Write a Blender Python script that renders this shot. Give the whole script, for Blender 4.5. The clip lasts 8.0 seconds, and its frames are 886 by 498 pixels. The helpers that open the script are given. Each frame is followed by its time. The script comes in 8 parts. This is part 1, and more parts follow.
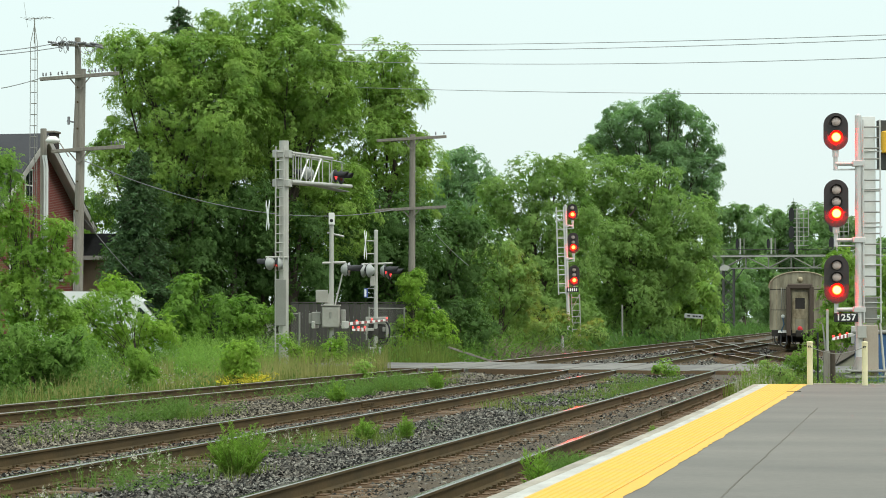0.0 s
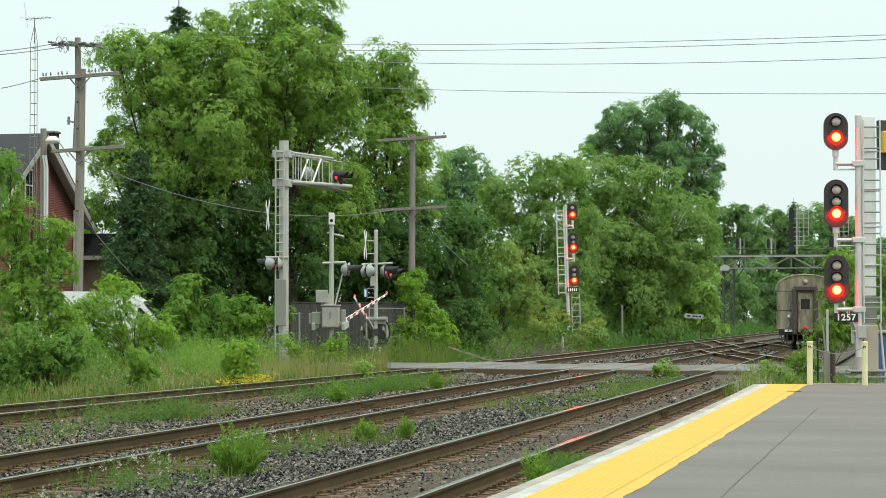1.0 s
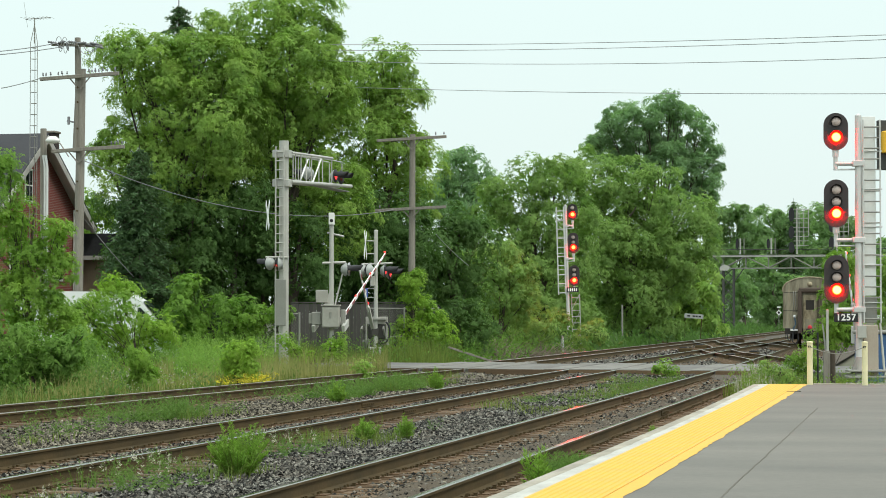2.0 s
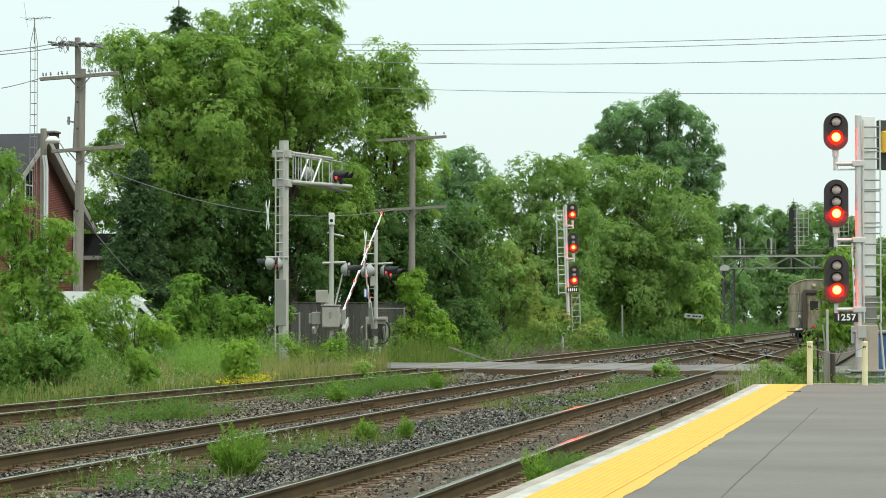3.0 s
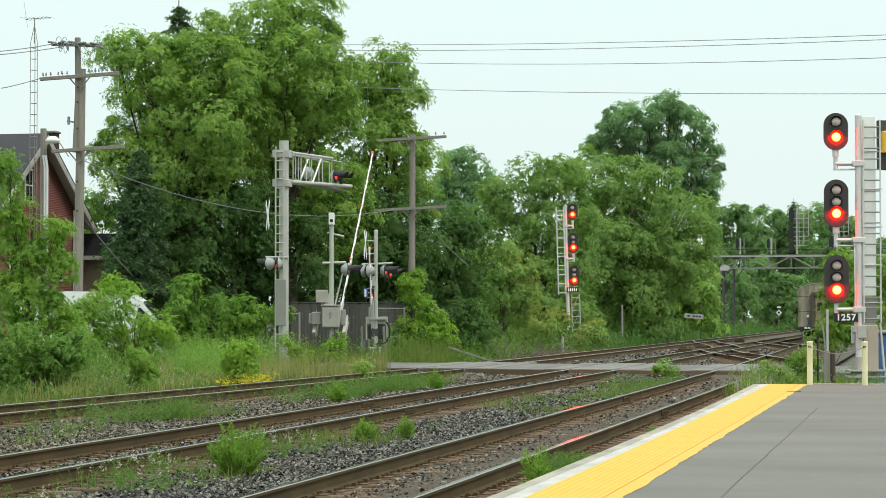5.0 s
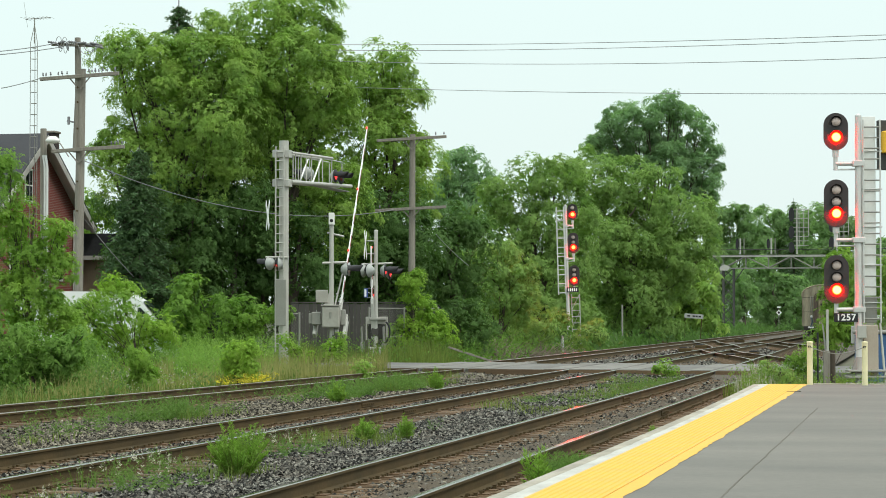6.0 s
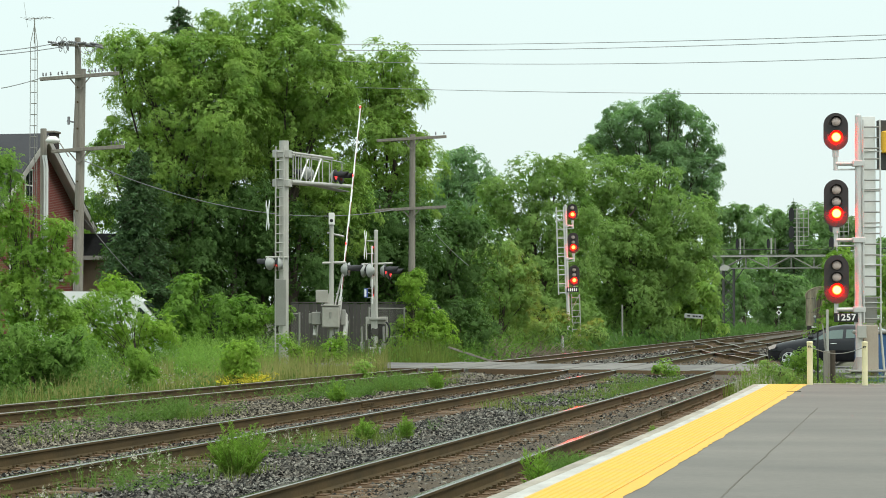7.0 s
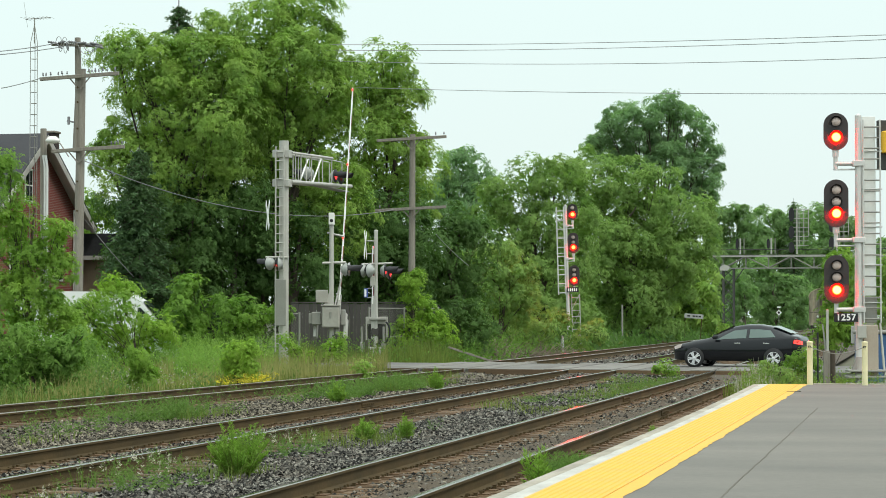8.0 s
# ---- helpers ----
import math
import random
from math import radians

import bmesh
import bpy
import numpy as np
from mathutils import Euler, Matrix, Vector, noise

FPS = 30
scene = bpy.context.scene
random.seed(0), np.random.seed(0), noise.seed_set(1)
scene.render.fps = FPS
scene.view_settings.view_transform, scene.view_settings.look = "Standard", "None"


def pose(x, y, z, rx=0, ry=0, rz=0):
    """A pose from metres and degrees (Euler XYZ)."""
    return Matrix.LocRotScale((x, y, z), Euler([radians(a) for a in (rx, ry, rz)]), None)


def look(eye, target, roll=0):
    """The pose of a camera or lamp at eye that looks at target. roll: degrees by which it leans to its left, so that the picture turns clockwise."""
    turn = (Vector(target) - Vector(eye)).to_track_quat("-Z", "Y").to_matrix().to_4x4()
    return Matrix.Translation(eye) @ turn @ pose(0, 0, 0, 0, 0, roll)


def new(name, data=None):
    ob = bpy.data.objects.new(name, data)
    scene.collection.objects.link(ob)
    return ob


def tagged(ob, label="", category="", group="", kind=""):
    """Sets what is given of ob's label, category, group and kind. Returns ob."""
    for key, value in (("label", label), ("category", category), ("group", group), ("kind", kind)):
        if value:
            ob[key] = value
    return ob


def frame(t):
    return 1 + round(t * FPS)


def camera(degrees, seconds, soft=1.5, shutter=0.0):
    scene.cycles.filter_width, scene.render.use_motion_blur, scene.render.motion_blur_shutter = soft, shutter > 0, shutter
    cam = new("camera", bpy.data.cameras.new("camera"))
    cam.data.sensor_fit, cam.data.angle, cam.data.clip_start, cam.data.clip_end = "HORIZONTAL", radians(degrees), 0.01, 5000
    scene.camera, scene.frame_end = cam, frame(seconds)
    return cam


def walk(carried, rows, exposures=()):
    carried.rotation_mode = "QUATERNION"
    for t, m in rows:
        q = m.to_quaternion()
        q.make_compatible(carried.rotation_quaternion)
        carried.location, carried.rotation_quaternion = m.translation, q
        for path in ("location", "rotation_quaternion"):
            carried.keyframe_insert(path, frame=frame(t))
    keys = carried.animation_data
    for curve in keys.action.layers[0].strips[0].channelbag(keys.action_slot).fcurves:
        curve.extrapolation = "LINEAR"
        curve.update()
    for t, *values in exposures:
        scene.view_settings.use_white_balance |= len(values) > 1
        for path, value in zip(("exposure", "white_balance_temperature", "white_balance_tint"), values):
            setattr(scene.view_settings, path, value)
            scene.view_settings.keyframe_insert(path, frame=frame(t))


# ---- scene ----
# ---- camera ----
cam = camera(22.18, 8.0, soft=0.9)
STAND = pose(0, 0, 1.6, 91.72, 0, 11.83)
walk(cam, [(0.0, STAND), (8.0, STAND)])

# ---- world, sun, exposure ----
SUN_HIGH, SUN_TURN = radians(56), radians(118)
world = bpy.data.worlds.new("sky")
scene.world = world
world.use_nodes = True
wt = world.node_tree
wt.nodes.clear()
sky = wt.nodes.new("ShaderNodeTexSky")
sky.sky_type, sky.sun_disc = "NISHITA", False
sky.sun_elevation, sky.sun_rotation = SUN_HIGH, SUN_TURN
sky.air_density, sky.dust_density = 1.0, 4.0
clear = wt.nodes.new("ShaderNodeBackground")
clear.inputs["Strength"].default_value = 0.06
wt.links.new(sky.outputs[0], clear.inputs["Color"])
cloud = wt.nodes.new("ShaderNodeBackground")      # thin high overcast, paler towards the skyline
coords = wt.nodes.new("ShaderNodeTexCoord")
split = wt.nodes.new("ShaderNodeSeparateXYZ")
ramp = wt.nodes.new("ShaderNodeValToRGB")
ramp.color_ramp.elements[0].position, ramp.color_ramp.elements[0].color = 0.0, (0.79, 0.90, 0.87, 1)
ramp.color_ramp.elements[1].position, ramp.color_ramp.elements[1].color = 0.15, (0.81, 0.97, 0.94, 1)
zenith = ramp.color_ramp.elements.new(1.0)        # brighter overhead, as under thin cloud
zenith.color = (1.75, 1.95, 1.9, 1)
wt.links.new(coords.outputs["Generated"], split.inputs[0])
wt.links.new(split.outputs["Z"], ramp.inputs[0])
wt.links.new(ramp.outputs[0], cloud.inputs["Color"])
cloud.inputs["Strength"].default_value = 1.18
mixed = wt.nodes.new("ShaderNodeMixShader")
mixed.inputs[0].default_value = 0.85
world_out = wt.nodes.new("ShaderNodeOutputWorld")
wt.links.new(clear.outputs[0], mixed.inputs[1])
wt.links.new(cloud.outputs[0], mixed.inputs[2])
wt.links.new(mixed.outputs[0], world_out.inputs[0])
sun = new("sun", bpy.data.lights.new("sun", "SUN"))
sun.data.energy, sun.data.angle, sun.data.color = 1.5, radians(14), (1.0, 0.95, 0.86)
sun.matrix_world = look((0, 0, 60), (math.sin(SUN_TURN + math.pi) * 60, math.cos(SUN_TURN + math.pi) * 60, 60 - 60 * math.tan(SUN_HIGH)))
scene.view_settings.exposure = 0.0


# ---- materials ----
def material(name, colour, rough=0.7, metal=0.0, vary=0.25, grain=20.0, stain=1.5, bump=0.2, island=0.0, each=0.0, spec=0.4,
             stain_colour=None, stain_amount=0.4, translucent=0.0, stretch=(1, 1, 1), sharp=0.35, uneven=0.0):
    """A surface with colour that varies in grain (fine) and stain (coarse), with matching relief. Sizes are per metre."""
    m = bpy.data.materials.new(name)
    m.use_nodes = True
    nt = m.node_tree
    n, li = nt.nodes, nt.links
    b = n["Principled BSDF"]
    b.inputs["Roughness"].default_value, b.inputs["Metallic"].default_value = rough, metal
    b.inputs["Specular IOR Level"].default_value = spec
    co = n.new("ShaderNodeTexCoord")
    mp = n.new("ShaderNodeMapping")
    mp.inputs["Scale"].default_value = stretch
    li.new(co.outputs["Object"], mp.inputs[0])
    fine, coarse = n.new("ShaderNodeTexNoise"), n.new("ShaderNodeTexNoise")
    fine.inputs["Scale"].default_value, fine.inputs["Detail"].default_value = grain, 5
    coarse.inputs["Scale"].default_value, coarse.inputs["Detail"].default_value = stain, 4
    for t in (fine, coarse):
        li.new(mp.outputs[0], t.inputs["Vector"])
    value = n.new("ShaderNodeMath")
    value.operation = "MULTIPLY_ADD"
    value.inputs[1].default_value, value.inputs[2].default_value = vary * 2, 1 - vary
    li.new(fine.outputs[0], value.inputs[0])
    total = value.outputs[0]

    def times(source, amount):
        k = n.new("ShaderNodeMath")
        k.operation = "MULTIPLY_ADD"
        k.inputs[1].default_value, k.inputs[2].default_value = amount * 2, 1 - amount
        li.new(source, k.inputs[0])
        p = n.new("ShaderNodeMath")
        p.operation = "MULTIPLY"
        li.new(total, p.inputs[0])
        li.new(k.outputs[0], p.inputs[1])
        return p.outputs[0]

    if island:
        chance = n.new("ShaderNodeNewGeometry").outputs["Random Per Island"]
        if uneven:                                  # mostly dark pieces with a few pale ones
            power = n.new("ShaderNodeMath")
            power.operation = "POWER"
            power.inputs[1].default_value = uneven
            li.new(chance, power.inputs[0])
            chance = power.outputs[0]
        total = times(chance, island)
    if each:
        total = times(n.new("ShaderNodeObjectInfo").outputs["Random"], each)
    mix = n.new("ShaderNodeMix")
    mix.data_type = "RGBA"
    c2 = stain_colour or tuple(c * 0.6 for c in colour)
    mix.inputs["A"].default_value, mix.inputs["B"].default_value = (*colour, 1), (*c2, 1)
    rng = n.new("ShaderNodeMapRange")
    rng.inputs["From Min"].default_value, rng.inputs["From Max"].default_value = sharp, 1 - sharp * 0.7
    rng.inputs["To Max"].default_value = stain_amount
    li.new(coarse.outputs[0], rng.inputs[0])
    li.new(rng.outputs[0], mix.inputs["Factor"])
    out = n.new("ShaderNodeVectorMath")
    out.operation = "SCALE"
    li.new(mix.outputs["Result"], out.inputs[0])
    li.new(total, out.inputs["Scale"])
    li.new(out.outputs[0], b.inputs["Base Color"])
    if bump:
        bp = n.new("ShaderNodeBump")
        bp.inputs["Strength"].default_value, bp.inputs["Distance"].default_value = bump, 0.02
        li.new(fine.outputs[0], bp.inputs["Height"])
        li.new(bp.outputs[0], b.inputs["Normal"])
    if translucent:
        tr, ms = n.new("ShaderNodeBsdfTranslucent"), n.new("ShaderNodeMixShader")
        ms.inputs[0].default_value = translucent
        bright = n.new("ShaderNodeVectorMath")
        bright.operation = "MULTIPLY"
        bright.inputs[1].default_value = (1.05, 1.2, 0.75)
        li.new(out.outputs[0], bright.inputs[0])
        li.new(bright.outputs[0], tr.inputs[0])
        li.new(b.outputs[0], ms.inputs[1])
        li.new(tr.outputs[0], ms.inputs[2])
        li.new(ms.outputs[0], n["Material Output"].inputs[0])
    return m


def glow(name, colour, strength):
    m = bpy.data.materials.new(name)
    m.use_nodes = True
    b = m.node_tree.nodes["Principled BSDF"]
    b.inputs["Base Color"].default_value = (*colour, 1)
    b.inputs["Emission Color"].default_value = (*colour, 1)
    b.inputs["Emission Strength"].default_value = strength
    return m


def leaf(name, colour, other, through_light=0.42):
    return material(name, colour, 0.62, vary=0.12, grain=9, stain=0.9, bump=0, island=0.22, spec=0.14, stain_colour=other, stain_amount=0.9, translucent=through_light)


def glass(name, tint, rough=0.02, alpha=0.5):
    m = bpy.data.materials.new(name)
    m.use_nodes = True
    b = m.node_tree.nodes["Principled BSDF"]
    b.inputs["Base Color"].default_value, b.inputs["Roughness"].default_value = (*tint, 1), rough
    b.inputs["Transmission Weight"].default_value, b.inputs["IOR"].default_value = alpha, 1.45
    return m


M = {
    "soil": material("soil", (0.10, 0.085, 0.06), 0.95, vary=0.4, grain=14, stain=0.4, bump=0.6, stain_colour=(0.06, 0.09, 0.03), stain_amount=0.8),
    "bed": material("ballast_bed", (0.072, 0.063, 0.05), 0.95, vary=0.6, grain=38, stain=0.9, bump=1.0, stain_colour=(0.10, 0.07, 0.045), stain_amount=0.7),
    "stone": material("crushed_stone", (0.138, 0.136, 0.118), 0.85, vary=0.3, grain=30, stain=0.5, bump=0.4, island=0.97, spec=0.2, uneven=2.5, stain_colour=(0.14, 0.122, 0.098), stain_amount=0.6),
    "brown_stone": material("weathered_brown_stone", (0.158, 0.138, 0.102), 0.9, vary=0.3, grain=30, stain=0.6, bump=0.4, island=0.9, spec=0.12, uneven=2.0, stain_colour=(0.13, 0.122, 0.10), stain_amount=0.6),
    "rail": material("rusted_rail_steel", (0.064, 0.048, 0.025), 0.85, 0.0, spec=0.12, vary=0.3, grain=30, stain=1.2, bump=0.15, stain_colour=(0.125, 0.082, 0.036), stain_amount=0.6),
    "steel": material("polished_rail_head", (0.40, 0.39, 0.37), 0.14, 1.0, vary=0.2, grain=8, stain=2, bump=0, stretch=(8, 0.4, 8), stain_colour=(0.24, 0.20, 0.165), stain_amount=0.7),
    "worn_steel": material("worn_rail_head", (0.33, 0.29, 0.235), 0.16, 1.0, vary=0.2, grain=8, stain=2, bump=0, stretch=(8, 0.4, 8), stain_colour=(0.21, 0.165, 0.12), stain_amount=0.7),
    "dull_steel": material("dull_rail_head", (0.30, 0.27, 0.24), 0.38, 0.9, vary=0.2, grain=12, stain=2, bump=0.05, stain_colour=(0.16, 0.11, 0.07)),
    "tie": material("creosoted_tie", (0.115, 0.074, 0.042), 0.9, vary=0.4, grain=14, stain=2, bump=0.5, each=0.3, stretch=(0.4, 5, 5), stain_colour=(0.118, 0.078, 0.043)),
    "plate": material("rusty_tie_plate", (0.14, 0.083, 0.042), 0.8, 0.2, vary=0.35, grain=40, bump=0.3),
    "asphalt": material("worn_asphalt", (0.165, 0.158, 0.145), 0.9, vary=0.2, grain=40, stain=0.6, bump=0.3, stain_colour=(0.08, 0.077, 0.072), stain_amount=0.8),
    "panel": material("crossing_panel", (0.18, 0.172, 0.155), 0.9, vary=0.2, grain=30, stain=1.1, bump=0.2, each=0.15),
    "rubber": material("rubber", (0.02, 0.02, 0.021), 0.7, vary=0.2, bump=0.1),
    "concrete": material("brushed_concrete", (0.168, 0.157, 0.136), 0.85, vary=0.2, grain=16, stain=0.42, bump=0.2, stretch=(0.8, 1.7, 1), stain_colour=(0.112, 0.108, 0.096), stain_amount=1.0, sharp=0.25),
    "kerb_paint": material("worn_white_edge_paint", (0.46, 0.455, 0.42), 0.8, vary=0.15, grain=25, stain=3.2, bump=0.15, stretch=(1.5, 0.4, 1), stain_colour=(0.30, 0.285, 0.25), stain_amount=0.9),
    "kerb": material("pale_edge_concrete", (0.37, 0.335, 0.27), 0.85, vary=0.2, grain=25, stain=2.6, bump=0.2, stretch=(1.5, 0.35, 1), stain_colour=(0.19, 0.175, 0.14), stain_amount=1.0),
    "kerb_face": material("edge_face_concrete", (0.30, 0.27, 0.23), 0.9, vary=0.2, grain=20, stain=2, bump=0.2),
    "yellow": material("tactile_yellow", (0.69, 0.375, 0.045), 0.7, vary=0.16, grain=30, stain=1.1, bump=0.1, stain_colour=(0.58, 0.345, 0.065), stain_amount=0.75),
    "seam": material("dirty_seam", (0.30, 0.19, 0.06), 0.9, vary=0.4, grain=8, stain=1.5, stain_colour=(0.55, 0.34, 0.07), stain_amount=0.9),
    "crack": material("dark_joint", (0.12, 0.11, 0.09), 0.95, vary=0.3),
    "galv": material("galvanised_steel", (0.46, 0.45, 0.405), 0.55, 0.2, vary=0.12, grain=20, stain=2.5, bump=0.05, stain_colour=(0.36, 0.36, 0.34), stain_amount=0.7),
    "dim_galv": material("weathered_steel", (0.29, 0.285, 0.255), 0.6, 0.2, vary=0.15, grain=20, stain=2, bump=0.06),
    "gear": material("grey_box_paint", (0.37, 0.36, 0.32), 0.6, 0.1, vary=0.12, grain=15, stain=2, bump=0.05, stain_colour=(0.27, 0.25, 0.21), stain_amount=0.6),
    "alu": material("aluminium_paint", (0.62, 0.62, 0.60), 0.5, 0.3, vary=0.1, grain=15, stain=2, bump=0.05, stain_colour=(0.48, 0.46, 0.44), stain_amount=0.5),
    "black": material("matt_black", (0.018, 0.018, 0.02), 0.6, vary=0.25, grain=20, stain=3, bump=0.05),
    "white": material("white_paint", (0.80, 0.80, 0.77), 0.55, vary=0.06, grain=15, stain=3, bump=0.04, stain_colour=(0.66, 0.65, 0.60), stain_amount=0.5),
    "red": material("red_reflective", (0.26, 0.03, 0.03), 0.5, vary=0.1, bump=0.03),
    "cream": material("cream_paint", (0.74, 0.68, 0.42), 0.6, vary=0.08, grain=15, stain=4, bump=0.05, stain_colour=(0.55, 0.48, 0.30), stain_amount=0.5),
    "pole": material("weathered_pole_wood", (0.25, 0.232, 0.198), 0.95, vary=0.35, grain=12, stain=1.5, bump=0.5, stretch=(8, 8, 0.6), stain_colour=(0.15, 0.125, 0.10), stain_amount=0.7),
    "insulator": material("grey_porcelain", (0.20, 0.20, 0.21), 0.3, vary=0.1, bump=0),
    # Haze against the sky is put into this pale wire colour.
    "wire": material("hazed_wire", (0.34, 0.35, 0.35), 0.6, 0.3, vary=0.1, bump=0),
    "shingle": material("dark_shingle", (0.05, 0.05, 0.056), 0.95, vary=0.3, grain=14, stain=1, bump=0.4, stretch=(1, 1, 1)),
    "soffit": material("grey_trim_paint", (0.55, 0.53, 0.50), 0.7, vary=0.1, bump=0.05),
    "stucco": material("tan_render", (0.30, 0.235, 0.165), 0.9, vary=0.12, grain=20, stain=0.8, bump=0.2),
    "dark_fence": material("dark_weathered_board", (0.072, 0.067, 0.06), 0.9, vary=0.3, grain=10, stain=1.2, bump=0.3, stretch=(6, 6, 0.6), each=0.2),
    "signal_black": material("signal_black", (0.045, 0.036, 0.036), 0.5, vary=0.2, grain=20, stain=3, bump=0.05),
    "bark": material("bark", (0.075, 0.06, 0.045), 0.95, vary=0.4, grain=12, stain=2, bump=0.8, stretch=(4, 4, 1)),
    "twig": material("dead_twig", (0.22, 0.18, 0.14), 0.9, vary=0.3, bump=0.1),
    "leaf_a": leaf("maple_leaf", (0.275, 0.40, 0.085), (0.17, 0.295, 0.076), 0.48),
    # Shade under and beside the trees is put into this darker leaf colour.
    "leaf_b": leaf("dark_and_shaded_leaf", (0.10, 0.182, 0.05), (0.075, 0.147, 0.045), 0.48),
    "herb": leaf("pale_herb_leaf", (0.25, 0.385, 0.085), (0.16, 0.29, 0.07), 0.5),
    "leaf_y": leaf("yellow_green_leaf", (0.28, 0.425, 0.064), (0.19, 0.335, 0.056), 0.52),
    "leaf_c": leaf("fresh_leaf", (0.23, 0.36, 0.06), (0.135, 0.265, 0.052), 0.48),
    # Haze over the far trees is put into these two leaf colours.
    "leaf_d": leaf("hazed_far_leaf", (0.255, 0.385, 0.2), (0.205, 0.33, 0.18), 0.65),
    "leaf_f": leaf("hazed_wood_leaf", (0.25, 0.37, 0.16), (0.19, 0.31, 0.14), 0.65),
    # Haze on the middle-distance trees is put into this paler leaf colour.
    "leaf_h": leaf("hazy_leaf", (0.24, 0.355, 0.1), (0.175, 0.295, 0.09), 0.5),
    "leaf_m": leaf("mid_green_leaf", (0.16, 0.275, 0.056), (0.105, 0.205, 0.048), 0.48),
    "leaf_v": leaf("vine_leaf", (0.195, 0.33, 0.056), (0.13, 0.25, 0.05), 0.48),
    "dark_steel": material("dark_steel", (0.06, 0.06, 0.056), 0.7, vary=0.2, grain=12, stain=2, bump=0.05),
    "needle": leaf("spruce_needle", (0.11, 0.185, 0.085), (0.085, 0.155, 0.075), 0.35),
    "grass": leaf("meadow_grass", (0.17, 0.21, 0.05), (0.115, 0.175, 0.042)),
    "straw": leaf("seeding_grass", (0.34, 0.30, 0.13), (0.21, 0.25, 0.08)),
    "weed": leaf("muted_weed_leaf", (0.145, 0.235, 0.058), (0.10, 0.185, 0.048)),
    "sprig": leaf("feathery_weed_leaf", (0.19, 0.285, 0.06), (0.13, 0.23, 0.05)),
    "fines": material("dark_track_fines", (0.08, 0.058, 0.034), 0.95, vary=0.75, grain=30, stain=1.6, bump=1.0, stain_colour=(0.05, 0.039, 0.026), stain_amount=0.9),
    "rust_fines": material("rusty_track_fines", (0.155, 0.10, 0.066), 0.95, vary=0.7, grain=34, stain=1.6, bump=1.0, stain_colour=(0.095, 0.07, 0.05), stain_amount=0.9),
    "blossom": material("yellow_blossom", (0.62, 0.54, 0.03), 0.7, vary=0.1, bump=0, island=0.25),
    "seed": material("pale_seed_head", (0.45, 0.44, 0.33), 0.8, vary=0.15, bump=0, island=0.25),
}


